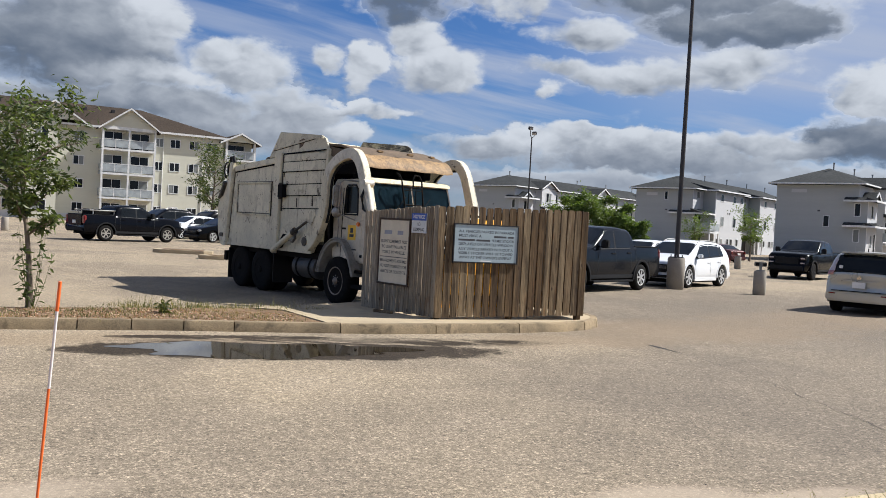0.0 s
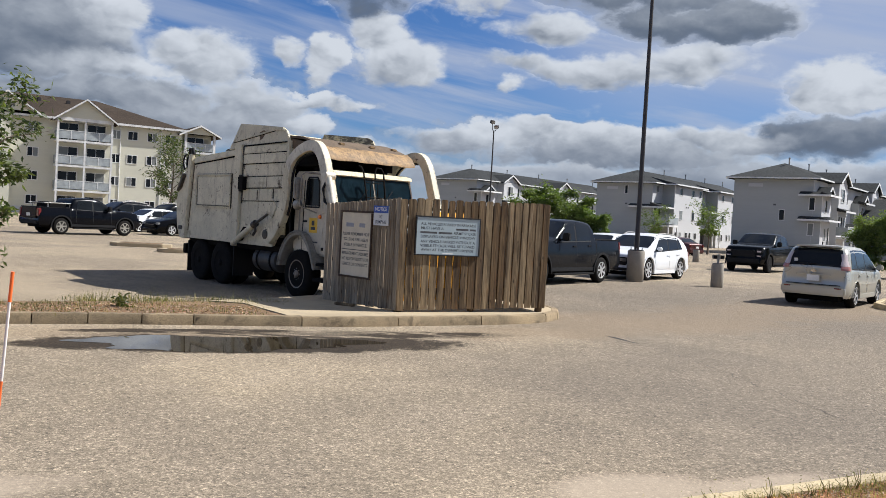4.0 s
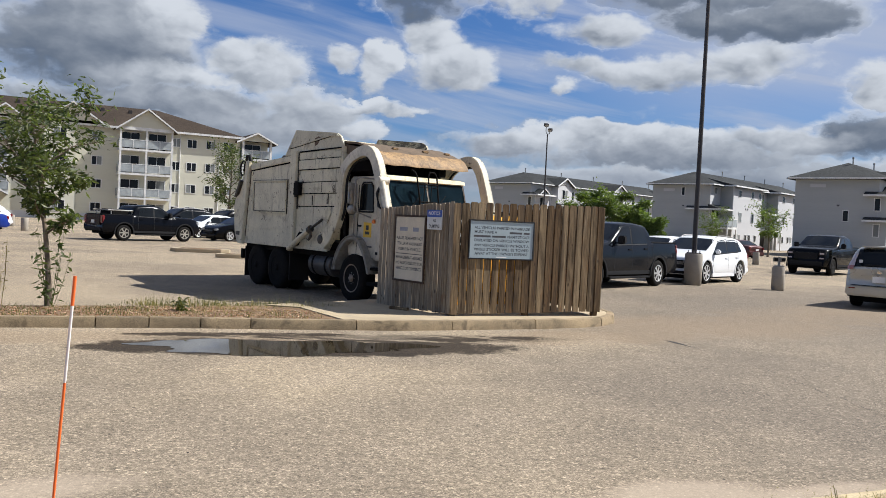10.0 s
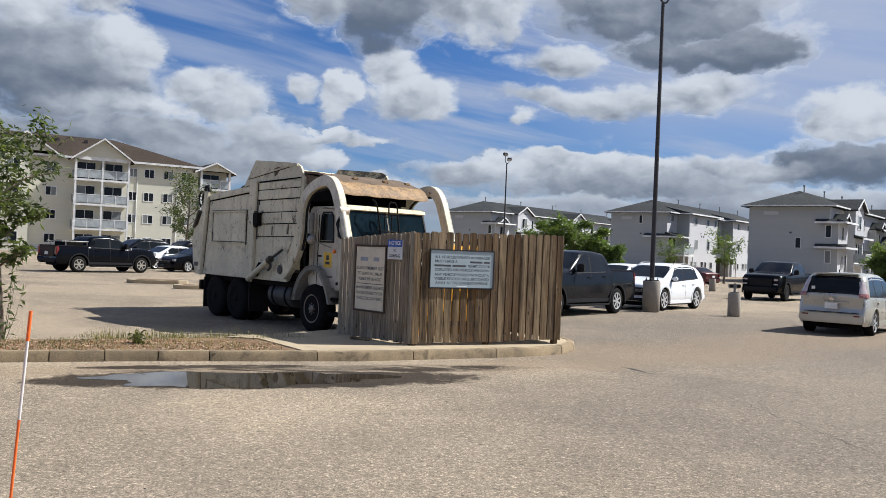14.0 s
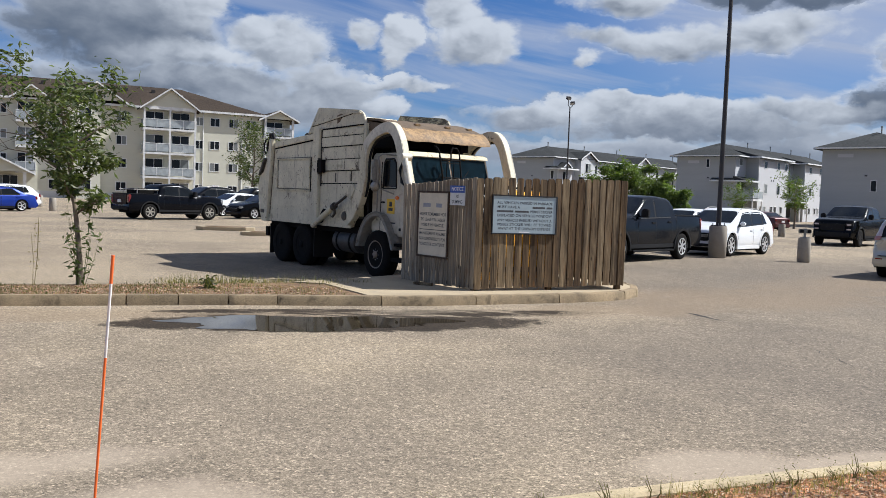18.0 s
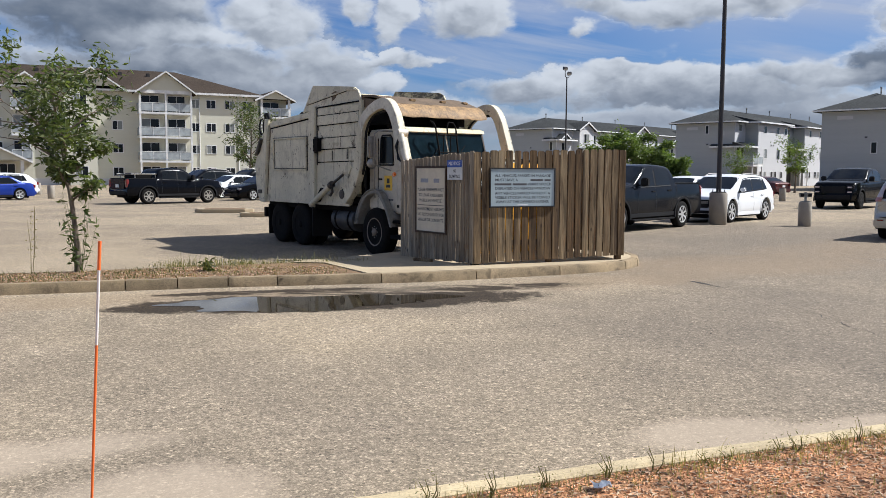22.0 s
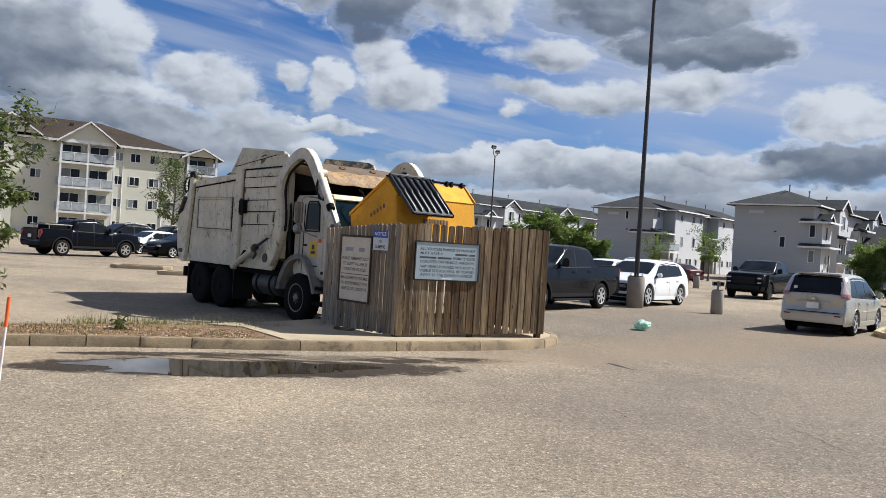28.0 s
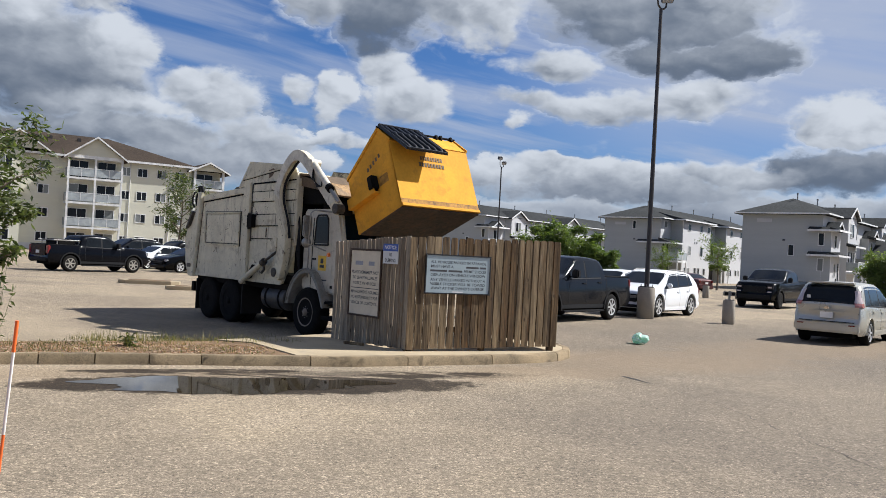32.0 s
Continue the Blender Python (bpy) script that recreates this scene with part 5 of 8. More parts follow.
        tube(bm, [(-0.10, s * 1.10, 1.25), (-0.08, s * 1.13, 1.3), (-0.06, s * 1.13, 2.2), (-0.08, s * 1.10, 2.25)], 0.014, 6)
        P("grab_rail", bm, M_STEEL, smooth=True)
        part("door_handle", boxes((0.0, 0.14, *sorted((s * 1.066, s * 1.09)), 1.62, 1.66), bevel=0.006), M_BLACK, d)
        bm = bmesh.new()
        tube(bm, [(0.66, s * 1.06, 2.62), (0.42, s * 1.34, 2.64), (0.34, s * 1.38, 2.58), (0.30, s * 1.38, 1.95), (0.5, s * 1.08, 1.82)], 0.016, 8)
        arm = P("mirror_bracket", bm, M_STEEL, smooth=True)
        part("mirror", boxes((0.21, 0.28, *sorted((s * 1.29, s * 1.49)), 2.09, 2.53), bevel=0.02), M_STEEL, arm, "tall grey mirror")
        bm = bmesh.new()
        lathe(bm, [(0.02, -0.05), (0.08, -0.04), (0.11, -0.01), (0.11, 0.015), (0.02, 0.02)], 18, Matrix.Translation((0.26, s * 1.40, 1.97)) @ Matrix.Rotation(radians(90), 4, "Z"))
        part("round_mirror", bm, M_STEEL, arm, "round convex mirror", True)
        # wing over the front wheel: a bent sheet with a flat top and a long front slope
        bm = bmesh.new()
        outer = [(-0.74, 0.66), (-0.66, 0.92), (-0.48, 1.20), (-0.22, 1.38), (0.10, 1.42), (0.34, 1.28), (0.56, 0.98), (0.70, 0.66)]
        inner = [(0.62, 0.66), (0.49, 0.94), (0.29, 1.20), (0.07, 1.34), (-0.20, 1.30), (-0.43, 1.14), (-0.59, 0.89), (-0.66, 0.66)]
        prism(bm, rounded(outer) + rounded(inner), *sorted((s * 0.82, s * 1.215)), "y", 0.012)
        wing = P("wheel_wing", bm, M_WING, "grey metal wheel wing")
        bm = bmesh.new()
        tube(bm, [(x, s * 1.215, z) for x, z in rounded(outer)], 0.022, 6)
        part("wing_bead", bm, M_WING, wing, smooth=True)
        P("step", boxes((0.62, 1.05, *sorted((s * 0.85, s * 1.2)), 0.42, 0.50), (0.66, 1.02, *sorted((s * 0.9, s * 1.16)), 0.74, 0.80), (0.98, 1.04, *sorted((s * 1.0, s * 1.1)), 0.42, 1.0), bevel=0.01), M_DARK)
        P("head_lamp", boxes((1.05, 1.125, *sorted((s * 0.68, s * 0.98)), 1.05, 1.22), bevel=0.015), M_CLEARLENS)
        P("marker_lamp", boxes((0.58, 0.68, *sorted((s * 1.066, s * 1.12)), 1.70, 1.79), bevel=0.02), M_AMBER, "amber side marker lamp")
        bm = bmesh.new()
        lathe(bm, [(0.22, -0.50), (0.265, -0.48), (0.27, 0), (0.265, 0.48), (0.22, 0.50)], 24, Matrix.Translation((-1.5, s * 0.86, 0.72)) @ Matrix.Rotation(radians(90), 4, "Z"))
        tank = P("fuel_tank", bm, M_TANK, "dark grey round fuel tank", True)
        for x in (-1.78, -1.22):
            bm = bmesh.new()
            lathe(bm, [(0.272, -0.03), (0.28, -0.025), (0.28, 0.025), (0.272, 0.03)], 24, Matrix.Translation((x, s * 0.86, 0.72)) @ Matrix.Rotation(radians(90), 4, "Z"))
            part("tank_strap", bm, M_DARK, tank)
        P("mud_flap", boxes((-5.25, -5.22, *sorted((s * 0.62, s * 1.15)), 0.18, 0.95)), M_BLACK)
        P("mud_flap", boxes((-2.84, -2.81, *sorted((s * 0.62, s * 1.15)), 0.25, 0.95)), M_BLACK)
    st = P("sticker", boxes((0.22, 0.52, -1.0705, -1.0665, 1.41, 1.72)), M_STICKER, "yellow square hazard sticker")
    part("sticker_mark", boxes((0.29, 0.45, -1.0735, -1.071, 1.47, 1.53), (0.32, 0.42, -1.0735, -1.071, 1.56, 1.66)), M_INK, st)
    P("unit_marking", boxes((0.30, 0.56, -1.0695, -1.0665, 1.20, 1.23)), M_INKGREY)
    P("door_vent", boxes((0.70, 0.78, -1.0715, -1.0665, 1.06, 1.12)), M_BLACK)
    P("grille", boxes((1.06, 1.115, -0.55, 0.55, 1.15, 1.95), bevel=0.01), M_BLACK)
    P("bumper", boxes((1.05, 1.30, -1.18, 1.18, 0.45, 0.80), bevel=0.03), M_TRUCKCAB)
    # rails in front of the windscreen
    bm = bmesh.new()
    tube(bm, [(1.26, -0.36, 1.4), (1.24, -0.38, 2.2), (1.20, -0.46, 2.72), (1.18, -0.50, 2.80), (1.10, -0.52, 2.84)], 0.017, 8)
    tube(bm, [(1.26, 0.12, 1.4), (1.24, 0.10, 2.2), (1.21, 0.05, 2.72), (1.19, 0.0, 2.81), (1.17, -0.10, 2.82), (1.18, -0.15, 2.74), (1.20, -0.15, 2.57)], 0.017, 8)
    for z in (1.8, 2.2, 2.56):
        tube(bm, [(1.235, -0.40, z), (1.235, 0.06, z)], 0.014, 8)
    tube(bm, [(1.235, -0.40, 2.50), (1.235, 0.06, 2.50)], 0.008, 6)
    for y in (-0.28, -0.10):
        tube(bm, [(1.235, y, 1.8), (1.235, y, 2.56)], 0.009, 6)
    P("ladder_rail", bm, M_DARK, smooth=True)
    for y in (-0.45, 0.2):
        bm = bmesh.new()
        tube(bm, [(1.10, y, 2.12), (1.04, y + 0.24, 2.36)], 0.008, 6)
        P("wiper", bm, M_BLACK)
    # wheels
    for s in (-1, 1):
        wheel("front_wheel", truck, -0.05, s * 1.0, 0.52, 0.32, s, M_RIM, holes=8)
        for x in (-3.47, -4.60):
            wheel("rear_wheel", truck, x, s * 1.02, 0.51, 0.27, s, M_DARK, holes=8)
            wheel("inner_rear_wheel", truck, x, s * 0.70, 0.51, 0.27, s, M_DARK, holes=0)
    # body cylinders
    for s in (-1, 1):
        bm = bmesh.new()
        prism(bm, [(-2.62, 1.02), (-2.32, 1.10), (-2.05, 1.42), (-2.30, 1.42), (-2.42, 1.30)], *sorted((s * 1.20, s * 1.222)), "y", 0.004)
        P("cylinder_gusset", bm, M_DARK, "black gusset behind the cylinder")
        bm = bmesh.new()
        tube(bm, [(-2.56, s * 1.33, 1.02), (-1.55, s * 1.35, 1.50)], 0.066, 14)
        c = P("lift_cylinder", bm, M_LEGPAINT, "cream hydraulic lift cylinder", True)
        bm = bmesh.new()
        tube(bm, [(-1.60, s * 1.35, 1.476), (-1.50, s * 1.35, 1.523)], 0.078, 14)
        tube(bm, [(-1.54, s * 1.35, 1.50), (-1.50, s * 1.35, 1.34), (-1.62, s * 1.34, 1.26)], 0.03, 8)
        part("gland", bm, M_GREASE, c, smooth=True)
        bm = bmesh.new()
        tube(bm, [(-2.50, s * 1.30, 1.10), (-1.60, s * 1.30, 1.52)], 0.014, 6)
        part("oil_line", bm, M_DARK, c, smooth=True)
        bm = bmesh.new()
        tube(bm, [(-1.55, s * 1.35, 1.50), (-0.80, s * 1.36, 1.82)], 0.030, 10)
        part("rod", bm, M_GREASE, c, smooth=True)
        bm = bmesh.new()
        lathe(bm, [(0.05, -0.07), (0.17, -0.06), (0.17, 0.06), (0.05, 0.07)], 18, Matrix.Translation((PIVOT[0], s * 1.26, PIVOT[1])))
        boss = P("hinge_boss", bm, M_TRUCK, smooth=True)
        for k in range(6):
            bm = bmesh.new()
            a = k * math.pi / 3
            lathe(bm, [(0.022, -0.02), (0.022, 0.02), (0.005, 0.021)], 7, Matrix.Translation((PIVOT[0] + 0.11 * math.cos(a), s * 1.33, PIVOT[1] + 0.11 * math.sin(a))))
            part("bolt", bm, M_DARK, boss)
        P("tow_plate", boxes((-2.84, -2.58, *sorted((s * 1.2, s * 1.24)), 0.96, 1.12), bevel=0.01), M_TRUCK)
        bm = bmesh.new()
        for k in range(3):
            tube(bm, [(-0.58 - 0.03 * k, s * 1.12, 2.75), (-0.46, s * 1.14, 2.3), (-0.50 + 0.05 * k, s * 1.15, 1.8), (-0.42, s * 1.12, 1.35), (-0.6, s * 1.05, 1.0)], 0.022, 6)
        P("hydraulic_hose", bm, M_BLACK, smooth=True)
    return truck


truck = build_truck()


def build_arm(s):
    """A hooked lifting arm, drawn about its pivot; s: side."""
    px, pz = PIVOT
    outer = [(-1.10, 1.22), (-0.92, 1.46), (-0.62, 1.80), (-0.46, 2.08), (-0.41, 2.32), (-0.39, 2.55), (-0.33, 2.79), (-0.17, 2.98), (0.09, 3.15), (0.40, 3.26), (0.65, 3.29), (0.84, 3.25), (0.99, 3.15), (1.14, 2.95), (1.26, 2.68), (1.42, 2.26), (1.58, 1.80), (1.70, 1.42)]
    inner = [(1.50, 1.30), (1.38, 1.70), (1.22, 2.14), (1.11, 2.44), (1.02, 2.68), (0.89, 2.93), (0.72, 3.06), (0.52, 3.07), (0.24, 2.99), (0.03, 2.88), (-0.10, 2.73), (-0.15, 2.55), (-0.16, 2.36), (-0.17, 2.12), (-0.23, 1.88), (-0.38, 1.58), (-0.62, 1.28), (-0.86, 1.10)]
    outer, inner = rounded(outer), rounded(inner)
    out = 1.24 if s < 0 else 1.32
    bm = bmesh.new()
    prism(bm, [(x - px, z - pz) for x, z in outer + inner], *sorted((s * out, s * (out + 0.15))), "y", 0.012)
    arm = part("lifting_arm", bm, M_LEGPAINT, truck, "worn off-white hooked lifting arm")
    # cover plate on the arch, whiter than the leg
    top, under = [p for p in outer if p[0] > -0.30], [p for p in inner if p[0] > -0.14]
    top, under = [p for p in top if p[1] > 1.5], [p for p in under if p[1] > 1.5]
    bm = bmesh.new()
    prism(bm, [(x - px, z - pz) for x, z in top + under], *sorted((s * (out + 0.148), s * (out + 0.158))), "y")
    part("arch_plate", bm, M_ARM, arm, "white plate on the arm's arch")
    bm = bmesh.new()
    tube(bm, [(x - px, s * (out + 0.06), z - pz - 0.03 + 0.02 * math.sin(9 * x)) for x, z in inner if -0.30 < x < 0.75 and z > 1.75], 0.028, 7)
    part("inner_hose", bm, M_BLACK, arm, "black hose along the inner edge", True)
    bm = bmesh.new()
    lathe(bm, [(0.05, -0.10), (0.10, -0.09), (0.10, 0.09), (0.05, 0.10)], 16, Matrix.Translation((0, s * (out + 0.08), 0)))
    part("pivot_pin", bm, M_GREASE, arm, smooth=True)
    bm = bmesh.new()
    prism(bm, [(x - px, z - pz) for x, z in ((-0.98, 1.78), (-0.70, 1.66), (-0.56, 1.90), (-0.66, 2.02), (-0.80, 1.94))], *sorted((s * (out + 0.150), s * (out + 0.175))), "y", 0.006)
    part("rod_clevis", bm, M_LEGPAINT, arm)
    if s < 0:
        bm = bmesh.new()
        tube(bm, [(1.42 - px, s * (out + 0.22), 2.52 - pz), (1.70 - px, s * (out + 0.22), 1.78 - pz)], 0.068, 14)
        cyl = part("crowd_cylinder", bm, M_ARM, arm, "white hydraulic cylinder", True)
        bm = bmesh.new()
        tube(bm, [(1.68 - px, s * (out + 0.22), 1.83 - pz), (1.72 - px, s * (out + 0.22), 1.73 - pz)], 0.080, 14)
        part("gland", bm, M_DARK, cyl, smooth=True)
        bm = bmesh.new()
        tube(bm, [(1.70 - px, s * (out + 0.22), 1.76 - pz), (1.86 - px, s * (out + 0.22), 1.36 - pz)], 0.034, 10)
        part("rod", bm, M_STEEL, cyl, smooth=True)
        bm = bmesh.new()
        lathe(bm, [(0.03, -0.12), (0.075, -0.11), (0.075, 0.11), (0.03, 0.12)], 12, Matrix.Translation((1.40 - px, s * (out + 0.18), 2.56 - pz)))
        part("cylinder_pin", bm, M_ARM, cyl, smooth=True)
        bm = bmesh.new()
        for k in range(3):
            tube(bm, [(1.34 - px, s * (out + 0.17), 2.56 - pz), (1.26 - px - 0.03 * k, s * (out + 0.20), 2.30 - pz), (1.30 - px + 0.03 * k, s * (out + 0.21), 2.05 - pz), (1.44 - px, s * (out + 0.20), 1.98 - pz), (1.50 - px, s * (out + 0.18), 2.16 - pz)], 0.014, 6)
        part("hose", bm, M_BLACK, arm, smooth=True)
    bm = bmesh.new()
    lathe(bm, [(0.04, -0.10), (0.10, -0.09), (0.10, 0.09), (0.04, 0.10)], 16, Matrix.Translation((1.62 - px, s * (out + 0.08), 1.36 - pz)))
    part("tip_joint", bm, M_GREASE, arm, smooth=True)
    fork = part("fork", boxes((0.0, 0.95, *sorted((s * 0.965, s * 1.065)), -0.055, 0.055), (-0.12, 0.02, *sorted((s * 0.965, s * 1.30)), -0.11, 0.13), bevel=0.01), M_DARK, arm, "black lifting fork")
    return arm, fork


arms = [build_arm(-1), build_arm(1)]


def build_dumpster():
    """A front-load bin; its origin is the bottom edge on the truck's side, x away from the truck."""
    top = thing("dumpster", "yellow steel front-load garbage dumpster with a black lid", "dumpster", group="")
    W = 0.99
    t = 0.02
    outline = [(0.0, 0.0), (-0.03, 1.19), (1.17, 1.72), (1.44, 1.36), (1.42, 0.0)]
    bm = bmesh.new()
    prism(bm, [(0.03, 0.02), (0.0, 1.17), (1.17, 1.69), (1.39, 1.33), (1.39, 0.02)], -W + 0.02, W - 0.02, "y")
    part("inner_shell", bm, M_GRIME, top, "grimy inside of the bin")
    for s in (-1, 1):
        bm = bmesh.new()
        prism(bm, outline, *sorted((s * (W - 0.018), s * W)), "y", 0.004)
        part("side_wall", bm, M_YELLOW, top)
        part("fork_sleeve", boxes((0.0, 0.88, *sorted((s * W, s * (W + 0.15))), 0.68, 0.71), (0.0, 0.88, *sorted((s * W, s * (W + 0.15))), 0.50, 0.53), (0.0, 0.88, *sorted((s * (W + 0.13), s * (W + 0.15))), 0.531, 0.679)), M_YELLOW, top)
        part("sleeve_end", boxes((0.74, 0.90, *sorted((s * (W + 0.001), s * (W + 0.17))), 0.58, 0.86), bevel=0.02), M_DARK, top, "dark hook bracket at the sleeve end")
        part("wall_grime", boxes((0.90, 1.20, *sorted((s * (W + 0.0005), s * (W + 0.003))), 0.62, 0.80)), M_BINGRIME, top, "grimy patch on the bin side")
        bm = bmesh.new()
        prism(bm, [(-0.05, 1.16), (-0.05, 1.22), (1.17, 1.76), (1.47, 1.38), (1.44, 1.33), (1.17, 1.70)], *sorted((s * (W - 0.01), s * (W + 0.025))), "y", 0.004)
        part("rim_bar", bm, M_YELLOW, top)
    bm = bmesh.new()
    prism(bm, [(1.37, 0.0), (1.42, 0.0), (1.44, 1.35), (1.39, 1.35)], -W, W, "y")
    part("front_wall", bm, M_YELLOW, top)
    part("rear_wall", boxes((-0.03, 0.0, -W, W, 0.0, 1.18)), M_YELLOW, top)
    bm = bmesh.new()
    prism(bm, [(1.17, 1.725), (1.455, 1.345), (1.43, 1.33), (1.16, 1.70)], -W, W, "y")
    part("front_slope", bm, M_YELLOW, top)
    bm = bmesh.new()
    prism(bm, [(1.17, 1.725), (-0.03, 1.195), (-0.02, 1.17), (1.17, 1.69)], -W, W, "y")
    part("rear_slope", bm, M_YELLOW, top)
    part("base_stain", boxes((1.420, 1.4265, -W + 0.01, W - 0.01, 0.062, 0.16)), M_BINGRIME, top, "rust and grime along the bottom edge")
    part("floor_plate", boxes((0.02, 1.40, -W + 0.01, W - 0.01, -0.025, 0.0)), M_GRIME, top, "dirty dark underside")
    part("front_lip", boxes((1.40, 1.45, -W, W, 0.0, 0.06), bevel=0.006), M_YELLOW, top)
    bm = bmesh.new()
    tube(bm, [(1.17, -W - 0.02, 1.765), (1.17, W + 0.02, 1.765)], 0.022, 10)
    part("hinge_rod", bm, M_DARK, top, smooth=True)
    for y in (-0.9, -0.45, 0.02, 0.12, 0.50, 0.62, 0.90):
        part("hinge_lug", boxes((1.12, 1.22, y - 0.03, y + 0.03, 1.70, 1.80), bevel=0.008), M_DARK, top)
    # lid: a ribbed plastic panel that hangs over the front
    a, b = Vector((1.19, 0, 1.79)), Vector((1.88, 0, 0.95))
    along_v = (b - a)
    L = along_v.length
    lid_m = Matrix.Translation(a) @ Matrix.Rotation(math.atan2(-along_v.z, along_v.x), 4, "Y")
    bm = boxes((0, L, -W, 0.02, -0.014, 0.014), bevel=0.005)
    lid = part("lid", bm, M_LID, top, "black ribbed plastic lid")
    lid.matrix_basis = lid_m
    for k in range(6):
        y = -W + 0.10 + k * (W - 0.19) / 5
        bm = bmesh.new()
        tube(bm, [(0.05, y, 0.012), (0.12, y, 0.03), (0.40, y, 0.034), (0.47, y, 0.050), (0.54, y, 0.034), (L - 0.12, y, 0.03), (L - 0.05, y, 0.012)], [0.02, 0.036, 0.036, 0.042, 0.036, 0.036, 0.02], 10)
        part("lid_rib", bm, M_LID, lid, smooth=True)
    for y in (-W + 0.015, 0.005):
        part("lid_edge", boxes((0.0, L, y - 0.015, y + 0.015, 0.010, 0.050), bevel=0.008), M_LID, lid)
    part("lid_edge", boxes((L - 0.05, L, -W, 0.02, 0.010, 0.040), bevel=0.01), M_LID, lid)
    part("lid_edge", boxes((0.0, 0.07, -W, 0.02, 0.010, 0.060), bevel=0.012), M_LID, lid)
    # rows of small unreadable lettering on the front
    for z, w0, w1, h in ((1.02, -0.30, 0.28, 0.085), (0.88, -0.36, 0.30, 0.085)):
        count = 9
        for i in range(count):
            y = w0 + (w1 - w0) * i / count
            part("lettering_bar", boxes((1.436, 1.442, y, y + (w1 - w0) / count * 0.66, z, z + h)), M_RUST, top)
    bm = bmesh.new()
    for i in range(5):
        x = 0.62 + 0.10 * i
        box(bm, x, x + 0.055, -W - 0.004, -W - 0.001, 1.05 + 0.03 * i, 1.13 + 0.03 * i)
    part("side_marking", bm, M_RUST, top)
    return top


dumpster = build_dumpster()


# ---- parked vehicles ----
PAINTS = {}


def paint(name, colour, metal=0.25, rough=0.34, gloss=0.35):
    if name not in PAINTS:
        PAINTS[name] = material(name, colour, rough, metal=metal, grain=60, vary=0.03, blotch=0.9, stain=0.05, bump=0, coat=gloss * 0.6, spec=gloss)
    return PAINTS[name]


def at_heading(x, y, heading):
    return pose(x, y, dip(x, y), 0, 0, heading)


def vehicle(name, label, m, colour, L, W, H, base, fo, r, outline, belt, windows, screen, rear, spokes=6, rim=None, kind="car", extras=(), category="car", group="parked cars", lift=0.26, trim=None, tumble=0.26):
    """A parked vehicle; x ahead, origin on the ground between the axles. Lines run from the tail (0) to the nose (L):
    outline: the upper line of the middle; belt: the shoulder line; windows: side panes; screen, rear: where the front and rear glass begin and end."""
    car = thing(name, label, category, m, group)
    half_w, pickup = W / 2, kind == "pickup"
    xf, xr = base / 2, -base / 2
    nose = xf + fo
    tail = nose - L
    arch = r * (1.17 if not pickup else 1.22)
    trim = trim or M_BLACK
    ox, oz = [tail + p[0] for p in outline], [p[1] for p in outline]
    bx, bz = [tail + p[0] for p in belt], [p[1] for p in belt]

    def smooth_line(x, xs, zs, d=0.035):
        return sum(float(np.interp(x + k * d, xs, zs)) for k in (-1, 0, 1)) / 3

    def plan(x):
        kf, kr = max(0.0, (x - (nose - 0.9)) / 0.9), max(0.0, ((tail + 0.55) - x) / 0.55)
        return half_w * (1 - 0.17 * kf ** 2.4 - (0.03 if pickup else 0.13) * kr ** 2.2)

    PROF = ((0.0, 0.93), (0.10, 0.975), (0.30, 0.997), (0.50, 1.0), (0.66, 0.997), (0.74, 0.985), (0.88, 0.972), (1.0, 0.950))
    HOOD = ((1.0, 0.0), (0.985, 0.30), (0.955, 0.55), (0.88, 0.76), (0.68, 0.90), (0.36, 0.98), (0.0, 1.0))

    def section(x, floor_z):
        """Half a cross-section, from the sill up to the middle of the roof or bonnet."""
        zt = smooth_line(x, ox, oz)
        zb = min(smooth_line(x, bx, bz), zt - 0.012)
        w = plan(x)
        low = min(max(floor_z, lift), zb - 0.03)
        row = []
        for v, _ in PROF:
            z = low + (zb - low) * v
            row.append((w * float(np.interp((z - lift) / (zb - lift), [p[0] for p in PROF], [p[1] for p in PROF])), z))
        wb, h = w * 0.950, zt - zb
        g = min(1.0, max(0.0, (h - 0.06) / 0.30))
        wt = wb - tumble * h
        cabin = ((wb - 0.010, 0.03), (wb - tumble * 0.40 * h, 0.40), (wb - tumble * 0.76 * h, 0.76), (wt * 0.975, 0.90), (wt * 0.89, 0.965), (wt * 0.5, 0.994), (0.0, 1.0))
        for (hy, hz), (cy, cz) in zip(HOOD, cabin):
            row.append((wb * hy * (1 - g) + cy * g, zb + h * (hz * (1 - g) + cz * g)))
        return row

    def side_y(x, z):
        row = section(x, lift)
        zs = [p[1] for p in row]
        return float(np.interp(z, zs, [p[0] for p in row]))

    def top_z(x, y):
        row = section(x, lift)[len(PROF):]
        return float(np.interp(abs(y), [p[0] for p in reversed(row)], [p[1] for p in reversed(row)]))

    def lay(tag, grid, mat, off, parent=car, lab=""):
        """A patch of glass, trim or seam laid over the body."""
        bm = bmesh.new()
        vs = [[bm.verts.new(p) for p in row] for row in grid]
        for a, b in zip(vs, vs[1:]):
            for q in range(len(a) - 1):
                bm.faces.new((a[q], b[q], b[q + 1], a[q + 1]))
        bm.normal_update()
        centre = Vector(((nose + tail) / 2, 0, H * 0.45))
        mid = vs[len(vs) // 2][len(vs[0]) // 2]
        turn = 1 if mid.normal.dot(mid.co - centre) > 0 else -1
        for v in bm.verts:
            v.co += v.normal * off * turn
        if turn < 0:
            bmesh.ops.reverse_faces(bm, faces=bm.faces)
        return part(tag, bm, mat, parent, lab, True)

